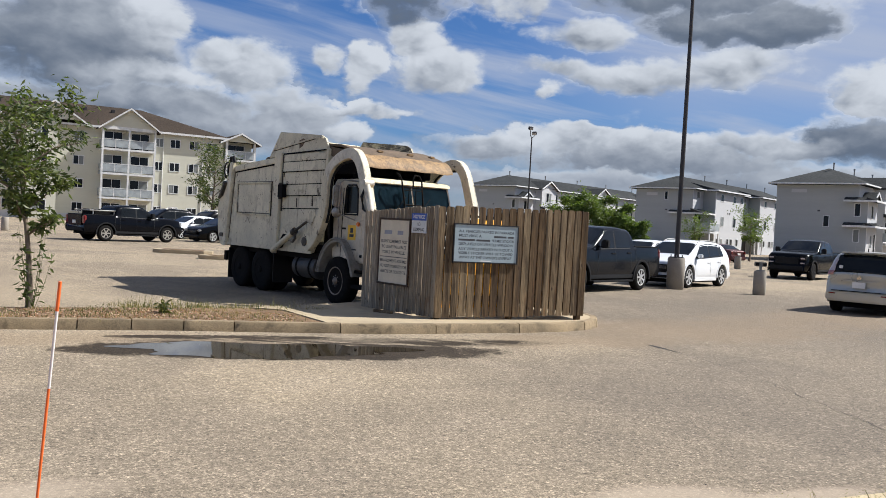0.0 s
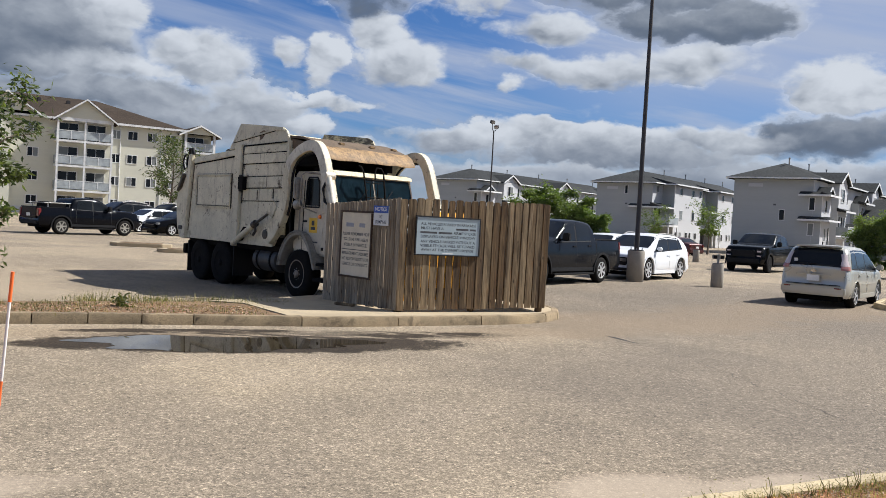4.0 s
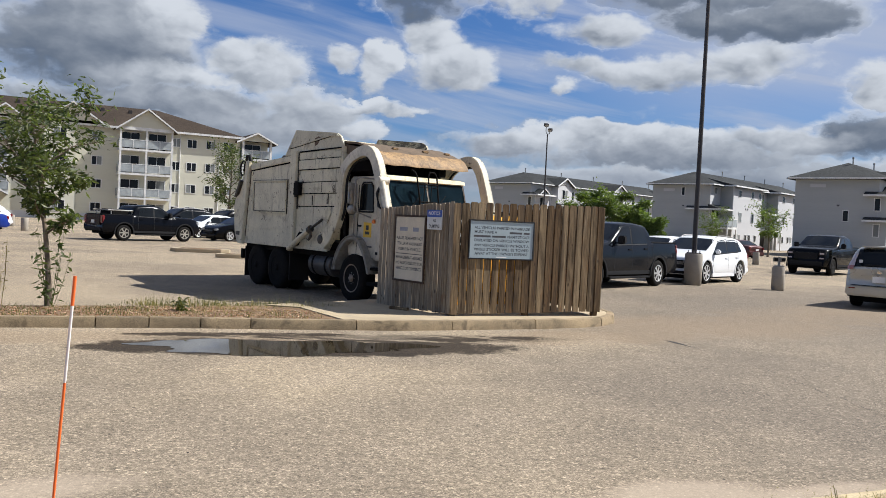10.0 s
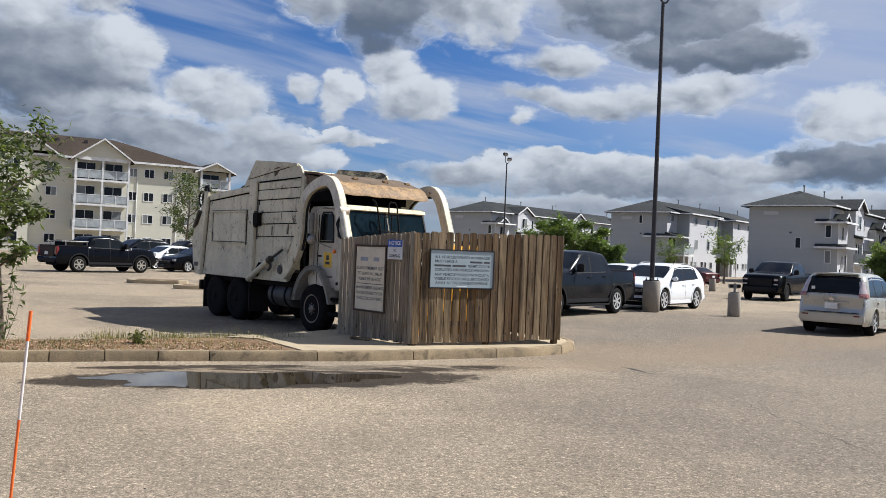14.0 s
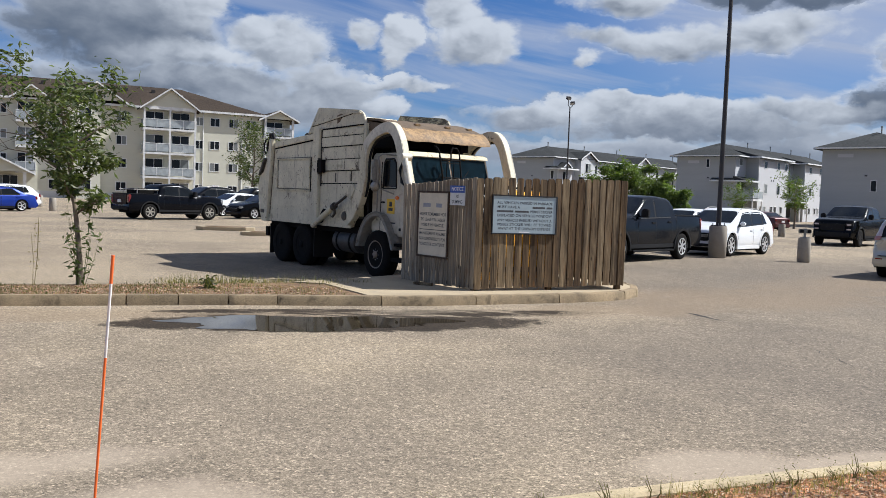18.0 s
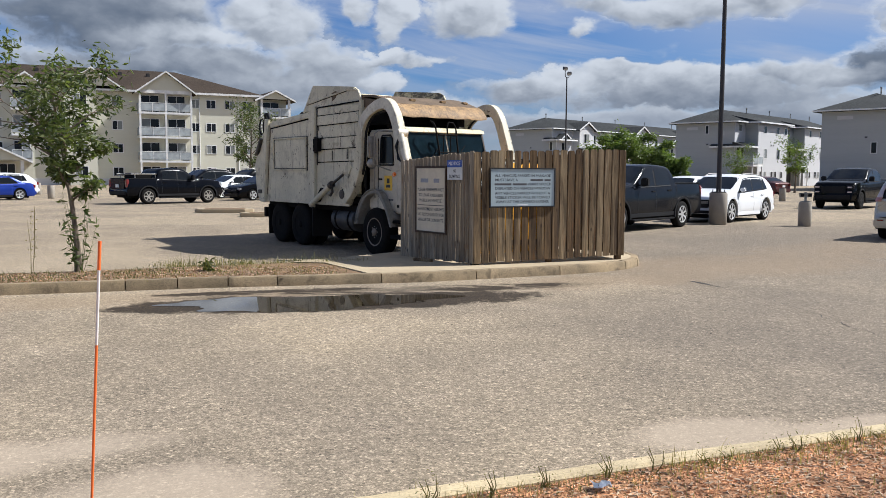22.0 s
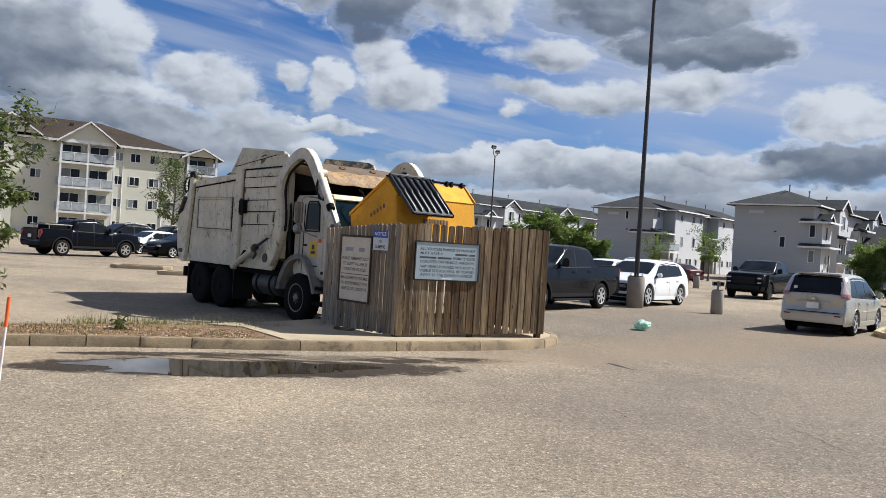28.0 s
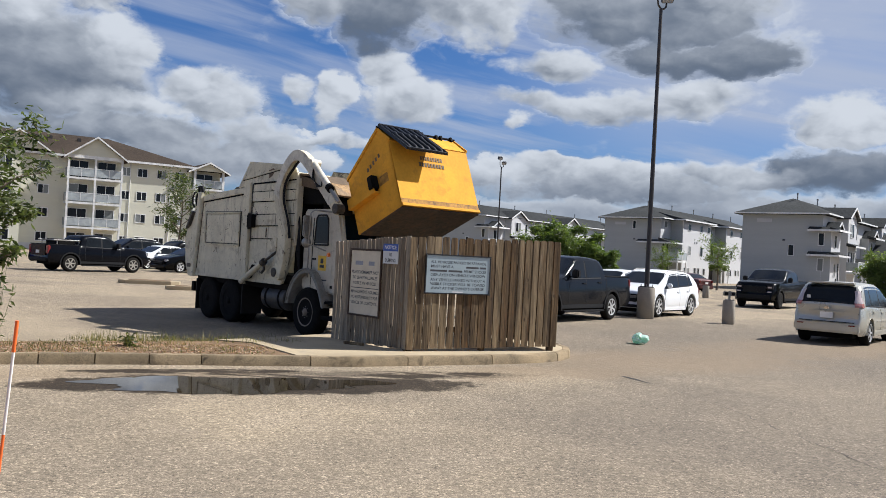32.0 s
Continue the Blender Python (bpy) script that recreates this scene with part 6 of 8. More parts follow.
    def side_patch(tag, quad, s, mat, off, n_a=7, n_b=5):
        (ax, az), (bx_, bz_), (cx, cz), (dx_, dz_) = [(tail + x, z) for x, z in quad]
        grid = []
        for i in range(n_a + 1):
            u = i / n_a
            row = []
            for j in range(n_b + 1):
                v = j / n_b
                x = (ax * (1 - u) + bx_ * u) * (1 - v) + (dx_ * (1 - u) + cx * u) * v
                z = (az * (1 - u) + bz_ * u) * (1 - v) + (dz_ * (1 - u) + cz * u) * v
                row.append((x, s * side_y(x, z), z))
            grid.append(row)
        return lay(tag, grid, mat, off)

    def top_patch(tag, x0, x1, wide0, wide1, mat, off, count=9):
        grid = []
        for i in range(count + 1):
            u = i / count
            x = tail + x0 + (x1 - x0) * u
            row = section(x, lift)[len(PROF):]
            edge = row[3][0] * (wide0 * (1 - u) + wide1 * u)
            grid.append([(x, edge * (j / 5 - 1), top_z(x, edge * (j / 5 - 1))) for j in range(11)])
        return lay(tag, grid, mat, off)

    # body shell: cross-sections from tail to nose, cut by the wheel arches
    knots = sorted({round(x, 3) for x in list(np.linspace(tail, nose, 46)) + ox + bx})
    stations = [(float(x), lift) for x in knots if abs(x - xf) > arch + 0.01 and abs(x - xr) > arch + 0.01]
    for cx in (xf, xr):
        stations += [(cx - arch - 0.001, lift), (cx + arch + 0.001, lift)]
        stations += [(cx + arch * math.cos(a), r + arch * math.sin(a)) for a in np.linspace(0, math.pi, 17)]
    stations.sort()
    bm = bmesh.new()
    rows = []
    for x, floor_z in stations:
        ends = max(0.0, (x - (nose - 0.20)) / 0.20) ** 2 - max(0.0, ((tail + 0.14) - x) / 0.14) ** 2
        half_row = section(x, max(floor_z, lift + 0.05 * abs(ends)))
        full = half_row + [(-y, z) for y, z in reversed(half_row[:-1])]
        rows.append([bm.verts.new((x - ends * 0.10 * (2 * (z - lift) / (half_row[-1][1] - lift) - 0.8) ** 2, y, z)) for y, z in full])
    for a, b in zip(rows, rows[1:]):
        for q in range(len(a) - 1):
            bm.faces.new((a[q], b[q], b[q + 1], a[q + 1]))
    bm.faces.new(rows[0])
    bm.faces.new(list(reversed(rows[-1])))
    bmesh.ops.recalc_face_normals(bm, faces=bm.faces)
    part("body", bm, colour, car, smooth=True)
    # glass
    top_patch("windscreen", screen[0], screen[1], 0.95, 0.90, M_GLASS, 0.006)
    top_patch("rear_window", rear[0], rear[1], rear[2], rear[2] * 0.97, M_GLASS, 0.006)
    for s in (-1, 1):
        for a, b in zip(windows, windows[1:]):
            side_patch("pillar_trim", [(b[1][0] - 0.01, b[1][1]), (a[0][0] + 0.01, a[0][1]), (a[3][0] + 0.01, a[3][1]), (b[2][0] - 0.01, b[2][1])], s, M_BLACK, 0.004, 2, 4)
        for quad in windows:
            side_patch("side_window", quad, s, M_GLASS, 0.006)
        lo_x, hi_x = windows[-1][0][0], windows[0][1][0]
        side_patch("belt_trim", [(lo_x, windows[-1][0][1] - 0.035), (hi_x, windows[0][1][1] - 0.035), (hi_x, windows[0][1][1] - 0.004), (lo_x, windows[-1][0][1] - 0.004)], s, M_CHROME if "bright_belt" in extras else M_BLACK, 0.008, 10, 1)
        seams = [windows[0][1][0] + 0.04] + [q[0][0] - 0.03 for q in windows[:2]]
        for x in seams:
            zt = float(np.interp(tail + x, bx, bz)) - 0.02
            side_patch("door_seam", [(x - 0.007, lift + 0.14), (x + 0.007, lift + 0.14), (x + 0.007, zt), (x - 0.007, zt)], s, M_BLACK, 0.0025, 1, 6)
        for x in (windows[0][0][0], windows[1][0][0]):
            z = float(np.interp(tail + x, bx, bz)) - 0.13
            y = side_y(tail + x + 0.12, z)
            part("door_handle", boxes((tail + x + 0.02, tail + x + 0.22, *sorted((s * (y - 0.01), s * (y + 0.03))), z - 0.018, z + 0.018), bevel=0.01), trim if "dark_handles" in extras else colour, car)
        mx = tail + windows[0][1][0] - 0.12
        mz = windows[0][1][1] + 0.02
        my = side_y(mx, mz)
        big = 0.06 if pickup else 0.0
        mir = part("door_mirror", boxes((mx - 0.09 - big * 0.3, mx + 0.07, *sorted((s * (my + 0.05), s * (my + 0.22 + big))), mz + 0.0, mz + 0.15 + big * 1.6), bevel=0.035), colour if not pickup else M_BLACK, car)
        part("mirror_foot", boxes((mx - 0.03, mx + 0.05, *sorted((s * (my - 0.02), s * (my + 0.08))), mz + 0.01, mz + 0.05), bevel=0.01), M_BLACK, mir)
        if kind != "van":
            zt = float(np.interp(tail + 0.1, ox, oz))
            tall = 0.40 if pickup else 0.20
            part("tail_lamp", boxes((tail + 0.0, tail + (0.16 if pickup else 0.30), *sorted((s * half_w * 0.74, s * plan(tail + 0.1) * 0.985)), min(zt - 0.04, 1.30) - tall, min(zt - 0.04, 1.30)), bevel=0.03), M_REDLENS, car)
        zn = float(np.interp(nose - 0.30, bx, bz))
        part("head_lamp", boxes((nose - 0.42, nose - (0.075 if not pickup else 0.05), *sorted((s * half_w * 0.56, s * plan(nose - 0.2) * 0.965)), zn - (0.17 if not pickup else 0.26), zn - 0.045), bevel=0.03), M_BLACK if rim is M_BLACK else M_CLEARLENS, car)
        if rim is M_BLACK:
            for dz in (-0.19, -0.42):
                part("lamp_lens", boxes((nose - 0.16, nose - 0.035, *sorted((s * half_w * 0.62, s * half_w * 0.82)), zn + dz, zn + dz + 0.07), bevel=0.01), M_LAMPWHITE, car, "pale head lamp lens")
        ys = side_y(0.0, lift + 0.06)
        part("sill_trim", boxes((xr + arch + 0.02, xf - arch - 0.02, *sorted((s * (ys - 0.06), s * (ys + 0.022))), lift - 0.03, lift + 0.11), bevel=0.015), trim, car)
        for cx in (xf, xr):
            bm = bmesh.new()
            ang = np.linspace(-0.12, math.pi + 0.12, 16)
            wide = 0.055 if pickup or "suv" in extras else 0.02
            ring = [(cx + (arch + wide) * math.cos(a), r + (arch + wide) * math.sin(a)) for a in ang] + [(cx + (arch - 0.012) * math.cos(a), r + (arch - 0.012) * math.sin(a)) for a in reversed(ang)]
            prism(bm, ring, *sorted((s * (plan(cx) - 0.05), s * (plan(cx) + (0.012 if wide > 0.03 else 0.004)))), "y", 0.004)
            part("arch_trim", bm, trim if pickup or "suv" in extras else colour, car)
            wheel("wheel", car, cx, s * (plan(cx) - 0.135), r, 0.25, s, rim or M_ALLOY, rim_r=0.69 if not pickup else 0.62, spokes=spokes)
    part("wheel_well", boxes((xf - arch * 0.95, xf + arch * 0.95, -half_w + 0.27, half_w - 0.27, lift - 0.02, r * 2.15), (xr - arch * 0.95, xr + arch * 0.95, -half_w + 0.27, half_w - 0.27, lift - 0.02, r * 2.15), (tail + 0.3, nose - 0.3, -half_w + 0.30, half_w - 0.30, lift - 0.10, lift + 0.05)), M_DARK, car, "dark underside")
    zn = float(np.interp(nose - 0.2, bx, bz))
    part("front_bumper", boxes((nose - 0.30, nose + 0.015, -half_w * 0.80, half_w * 0.80, lift + 0.02, lift + (0.30 if pickup else 0.22)), bevel=0.05), M_BLACK if pickup or "suv" in extras else colour, car)
    part("grille", boxes((nose - 0.20, nose + 0.008, -half_w * 0.54, half_w * 0.54, lift + (0.34 if pickup else 0.26), zn - 0.06), bevel=0.03), M_BLACK, car)
    for z in np.linspace(lift + 0.40, zn - 0.12, 3):
        part("grille_bar", boxes((nose - 0.05, nose + 0.018, -half_w * 0.52, half_w * 0.52, float(z) - 0.012, float(z) + 0.012), bevel=0.006), M_BLACK if rim is M_BLACK else M_STEEL, car)
    part("rear_bumper", boxes((tail - 0.05, tail + 0.22, -half_w * 0.90, half_w * 0.90, lift + 0.06, lift + (0.24 if pickup else 0.30)), bevel=0.045), (M_CHROME if "bright_bumper" in extras else M_BLACK) if pickup else colour, car)
    part("plate", boxes((tail - 0.035, tail + 0.02, -0.15, 0.15, lift + 0.42, lift + 0.57)), M_WHITEPL, car)
    if pickup:
        cab = rear[0]
        zr = float(np.interp(tail + 0.6, ox, oz))
        part("bed_liner", boxes((tail + 0.08, tail + cab - 0.08, -half_w * 0.78, half_w * 0.78, zr - 0.02, zr + 0.004)), M_DARK, car)
        part("tailgate", boxes((tail - 0.012, tail + 0.05, -half_w * 0.72, half_w * 0.72, lift + 0.34, zr - 0.01), bevel=0.015), colour, car)
        for s in (-1, 1):
            part("bed_rail", boxes((tail + 0.04, tail + cab - 0.06, *sorted((s * half_w * 0.79, s * half_w * 0.925)), zr - 0.02, zr + 0.02), bevel=0.012), M_BLACK, car)
            part("side_step", boxes((xr + arch + 0.12, xf - arch - 0.12, *sorted((s * (half_w - 0.14), s * (half_w + 0.06))), lift - 0.13, lift - 0.07), bevel=0.02), M_BLACK if "bright_bumper" not in extras else M_STEEL, car)
            side_patch("bed_gap", [(cab - 0.07, lift + 0.2), (cab - 0.05, lift + 0.2), (cab - 0.05, zr - 0.03), (cab - 0.07, zr - 0.03)], s, M_BLACK, 0.003, 1, 6)
    if "rails" in extras:
        a, b = rear[1] + 0.25, screen[0] - 0.15
        for s in (-1, 1):
            bm = bmesh.new()
            line = []
            for k in range(8):
                x = tail + a + (b - a) * k / 7
                y = section(x, lift)[len(PROF) + 4][0] * 0.97
                line.append((x, s * y, top_z(x, y) + (0.035 if 0 < k < 7 else 0.0)))
            tube(bm, line, 0.016, 8)
            part("roof_rail", bm, M_STEEL, car, smooth=True)
    return car


def scaled(points, fx, fz):
    return [(x * fx, z * fz) for x, z in points]


def add_pickup(label, x, y, heading, colour, L, W, H, base, fo, r, spokes=6, extras=(), rim=None, lift=0.42):
    fx, fz = L / 5.9, H / 1.96
    outline = scaled([(0.0, 1.0), (0.03, 1.34), (0.06, 1.375), (1.72, 1.375), (1.76, 1.40), (1.88, 1.80), (2.02, 1.90), (2.6, 1.955), (3.05, 1.955), (3.40, 1.90), (4.18, 1.42), (4.30, 1.385), (5.10, 1.34), (5.60, 1.27), (5.82, 1.16), (5.90, 0.95)], fx, fz)
    belt = scaled([(0.0, 0.98), (0.03, 1.31), (0.06, 1.345), (1.70, 1.345), (1.80, 1.31), (3.4, 1.265), (4.05, 1.25), (4.25, 1.29), (5.1, 1.25), (5.6, 1.19), (5.82, 1.08), (5.90, 0.90)], fx, fz)
    windows = [scaled(q, fx, fz) for q in ([(3.02, 1.315), (4.00, 1.285), (3.50, 1.795), (3.02, 1.81)], [(2.06, 1.335), (2.94, 1.318), (2.94, 1.81), (2.14, 1.80)])]
    return vehicle("pickup_truck", label, at_heading(x, y, heading), colour, L, W, H, base, fo, r, outline, belt, windows, (3.44 * fx, 4.14 * fx), (1.78 * fx, 1.87 * fx, 0.9), spokes, rim, "pickup", extras, "pickup truck", lift=lift, tumble=0.22)


def add_wagon(name, label, x, y, heading, colour, L, W, H, base, fo, r, spokes=5, extras=("rails", "suv"), van=False, trim=None, category="car", lift=0.26):
    if van:
        fx, fz = L / 4.6, H / 1.63
        outline = [(0.0, 0.62), (0.02, 0.93), (0.06, 1.02), (0.12, 1.08), (0.36, 1.50), (0.48, 1.575), (0.95, 1.615), (1.75, 1.63), (2.35, 1.60), (2.62, 1.55), (3.72, 1.02), (3.90, 0.985), (4.35, 0.84), (4.54, 0.70), (4.6, 0.52)]
        belt = [(0.0, 0.60), (0.02, 0.90), (0.06, 0.985), (0.5, 1.0), (2.2, 0.965), (3.6, 0.93), (3.80, 0.945), (4.35, 0.80), (4.54, 0.66), (4.6, 0.50)]
        wins = ([(2.12, 1.01), (3.42, 0.97), (2.66, 1.47), (2.12, 1.515)], [(1.10, 1.03), (2.05, 1.012), (2.05, 1.517), (1.10, 1.525)], [(0.44, 1.05), (1.03, 1.032), (1.03, 1.522), (0.66, 1.50)])
        screen, rear = (2.66 * fx, 3.68 * fx), (0.11 * fx, 0.40 * fx, 1.10)
    else:
        fx, fz = L / 4.8, H / 1.675
        outline = [(0.0, 0.66), (0.03, 0.92), (0.08, 1.05), (0.20, 1.15), (0.62, 1.50), (0.80, 1.585), (1.3, 1.645), (2.0, 1.675), (2.5, 1.655), (2.78, 1.60), (3.62, 1.14), (3.80, 1.09), (4.35, 0.99), (4.62, 0.90), (4.76, 0.78), (4.8, 0.60)]
        belt = [(0.0, 0.64), (0.03, 0.89), (0.08, 1.00), (0.30, 1.08), (1.0, 1.065), (2.2, 1.02), (3.5, 0.985), (3.70, 1.02), (4.35, 0.94), (4.62, 0.85), (4.76, 0.74), (4.8, 0.58)]
        wins = ([(2.12, 1.065), (3.34, 1.03), (2.76, 1.50), (2.12, 1.565)], [(1.20, 1.095), (2.06, 1.067), (2.06, 1.567), (1.20, 1.545)], [(0.82, 1.16), (1.14, 1.10), (1.14, 1.53), (1.02, 1.495)])
        screen, rear = (2.84 * fx, 3.58 * fx), (0.25 * fx, 0.66 * fx, 1.0)
    return vehicle(name, label, at_heading(x, y, heading), colour, L, W, H, base, fo, r, scaled(outline, fx, fz), scaled(belt, fx, fz), [scaled(q, fx, fz) for q in wins], screen, rear, spokes, None, "van" if van else "wagon", extras, category, lift=lift, trim=trim)


def add_sedan(label, x, y, heading, colour, L=4.6, W=1.78, H=1.45, base=2.70, fo=0.92, r=0.32, spokes=5):
    fx, fz = L / 4.6, H / 1.45
    outline = [(0.0, 0.55), (0.03, 0.82), (0.08, 0.93), (0.25, 1.0), (0.62, 1.04), (1.30, 1.375), (1.60, 1.43), (2.0, 1.45), (2.40, 1.43), (2.62, 1.385), (3.40, 1.00), (3.60, 0.965), (4.20, 0.85), (4.45, 0.74), (4.57, 0.62), (4.6, 0.46)]
    belt = [(0.0, 0.53), (0.03, 0.80), (0.08, 0.90), (0.5, 0.955), (1.2, 0.945), (3.2, 0.90), (3.45, 0.925), (4.20, 0.81), (4.45, 0.70), (4.57, 0.58), (4.6, 0.44)]
    wins = ([(2.10, 0.97), (3.10, 0.945), (2.58, 1.31), (2.10, 1.36)], [(1.02, 1.0), (2.03, 0.975), (2.03, 1.362), (1.42, 1.325)])
    return vehicle("sedan", label, at_heading(x, y, heading), colour, L, W, H, base, fo, r, scaled(outline, fx, fz), scaled(belt, fx, fz), [scaled(q, fx, fz) for q in wins], (2.66 * fx, 3.36 * fx), (0.68 * fx, 1.27 * fx, 1.0), spokes, None, "sedan", (), "car", lift=0.20)


P_GREY = paint("dark grey paint", (0.006, 0.0072, 0.0100), 0.0, rough=0.16, gloss=0.13)
P_BLACK = paint("black paint", (0.0022, 0.0022, 0.0026), 0.0, rough=0.2, gloss=0.12)
P_NAVY = paint("dark navy paint", (0.0025, 0.003, 0.005), 0.0, rough=0.2, gloss=0.12)
P_WHITE = paint("white paint", (0.72, 0.73, 0.74), 0.0)
P_SILVER = paint("silver paint", (0.50, 0.485, 0.425), 0.4, rough=0.28, gloss=0.5)
P_BLUE = paint("bright blue paint", (0.009, 0.032, 0.24), 0.3)
P_RED = paint("red paint", (0.40, 0.02, 0.025), 0.2)
P_MAROON = paint("maroon paint", (0.09, 0.03, 0.028), 0.3)

add_pickup("dark grey crew-cab pickup truck parked beside a white crossover", 4.37, 26.22, 230, P_GREY, 5.9, 2.03, 1.95, 3.68, 0.92, 0.41, spokes=7)
add_wagon("crossover", "white crossover with roof rails parked behind a light pole", 8.79, 31.28, 230, P_WHITE, 4.75, 1.90, 1.66, 2.85, 0.92, 0.385, spokes=7, trim=P_WHITE)
add_pickup("black crew-cab pickup truck with a blacked-out grille", 18.63, 43.9, 230, P_BLACK, 5.85, 2.06, 1.98, 3.74, 0.98, 0.42, rim=M_BLACK)
van = add_wagon("minivan", "silver-beige compact minivan seen from behind", 12.13, 23.55, 50, P_SILVER, 4.6, 1.76, 1.62, 2.75, 0.93, 0.33, extras=("tall_lamps",), van=True, trim=P_SILVER)
tac = add_pickup("dark navy crew-cab pickup truck with a rack over its bed", -16.2, 44.2, 50, P_NAVY, 5.5, 1.92, 1.83, 3.40, 0.95, 0.40, rim=M_WING)
add_sedan("black compact sedan parked nose out", -12.77, 50.2, 230, P_BLACK)
add_sedan("bright blue two-door coupe with chrome wheels", -27.5, 47.0, 230, P_BLUE, L=4.45, H=1.38, base=2.62)
add_sedan("red sedan beside a blue coupe", -31.6, 47.6, 230, P_RED)
add_wagon("hatchback", "white hatchback behind a red sedan", -29.6, 51.5, 230, P_WHITE, 4.3, 1.78, 1.52, 2.6, 0.85, 0.32, extras=())
add_sedan("white sedan parked behind a navy pickup", -15.6, 53.5, 230, P_WHITE)
add_wagon("sport_utility", "dark sport utility vehicle in the back row", -18.4, 56.5, 230, P_NAVY, 4.8, 1.95, 1.80, 2.85, 0.95, 0.37)
add_wagon("sport_utility", "black sport utility vehicle in the back row", -14.6, 58.5, 50, P_BLACK, 4.9, 1.98, 1.85, 2.90, 0.95, 0.38)
add_sedan("grey sedan in the back row", -21.0, 58.0, 230, P_GREY)
add_sedan("maroon sedan in front of the townhouses", 22.4, 70.0, 120, P_MAROON)
add_wagon("hatchback", "pale green-white hatchback by the bushes", 9.9, 41.8, 230, P_WHITE, 4.3, 1.78, 1.55, 2.6, 0.85, 0.32, extras=())
add_sedan("silver-white sedan parked under the trees", 26.6, 40.9, 225, P_WHITE, L=4.75)
add_wagon("sport_utility", "dark blue sport utility vehicle behind a young tree", 28.3, 38.2, 230, P_NAVY, 4.6, 1.9, 1.66, 2.75, 0.93, 0.35)
add_sedan("dark sedan far back in the lot", 29.5, 54.0, 230, P_GREY)
add_sedan("black sedan far back in the lot", 33.6, 50.0, 230, P_BLACK)
# rack over the navy pickup's bed
bm = bmesh.new()
for x in (-2.3, -1.2):
    for s in (-0.72, 0.72):
        tube(bm, [(x, s, 1.20), (x, s, 1.50)], 0.03, 6)
    tube(bm, [(x, -0.76, 1.50), (x, 0.76, 1.50)], 0.03, 6)
for s in (-0.74, 0.74):
    tube(bm, [(-2.5, s, 1.50), (-1.0, s, 1.50)], 0.03, 6)
part("bed_rack", bm, M_STEEL, tac, "metal rack over the bed")
part("bed_box", boxes((-2.2, -1.3, -0.6, 0.6, 1.22, 1.56), bevel=0.05), M_DARK, tac, "dark load in the bed")
# minivan rear details
for s in (-1, 1):
    for tag, z0, z1, mat, label in (("tail_lamp", 0.985, 1.09, M_LAMPPINK, "faded red lower tail lamp"), ("reversing_lamp", 1.092, 1.40, M_LAMPWHITE, "pale upper tail lamp")):
        bm = bmesh.new()
        ends = []
        for z in (z0, (z0 + z1) / 2, z1):
            x = -2.295 + 0.12 + 0.24 * (z - 1.08) / 0.42 if z > 1.05 else -2.295 + 0.09
            y = 0.80 - 0.26 * max(0.0, z - 1.0)
            thin = 1.0 if z < 1.2 else 0.75
            ends.append([bm.verts.new((x + u, s * (y + v * thin), z)) for u, v in ((-0.035, -0.15), (-0.02, -0.06), (0.05, 0.012), (0.22, 0.030), (0.22, -0.12))])
        bm.faces.new(ends[0])
        bm.faces.new(ends[-1])
        for a, b in zip(ends, ends[1:]):
            for q in range(5):
                bm.faces.new((a[q], a[(q + 1) % 5], b[(q + 1) % 5], b[q]))
        bmesh.ops.recalc_face_normals(bm, faces=bm.faces)
        part(tag, bm, mat, van, label)
    part("reflector", boxes((-2.37, -2.33, *sorted((s * 0.54, s * 0.70)), 0.50, 0.53), bevel=0.006), M_REDLENS, van, "red bumper reflector")
    part("rub_strip", boxes((-0.75, 0.95, *sorted((s * 0.86, s * 0.893)), 0.60, 0.635), bevel=0.006), P_SILVER, van, "silver rub strip on the doors")
part("hatch_trim", boxes((-2.335, -2.27, -0.42, 0.42, 0.83, 0.86), bevel=0.01), P_SILVER, van)
part("hatch_gap", boxes((-2.325, -2.27, -0.66, 0.66, 0.585, 0.60)), M_BLACK, van)
part("badge", boxes((-2.325, -2.28, -0.06, 0.06, 0.90, 0.97), bevel=0.02), M_CHROME, van)
part("roof_spoiler", boxes((-2.00, -1.72, -0.56, 0.56, 1.560, 1.600), bevel=0.018), P_SILVER, van)
part("roof_aerial", boxes((-1.60, -1.56, -0.01, 0.01, 1.61, 1.69)), M_BLACK, van)
part("wiper", boxes((-2.215, -2.19, -0.05, 0.36, 1.105, 1.13)), M_BLACK, van)
part("window_sticker", boxes((-2.205, -2.165, 0.44, 0.52, 1.16, 1.24)), M_WHITEPL, van, "round pale sticker")

# ---- light poles, bollards, kerbs in the lot ----


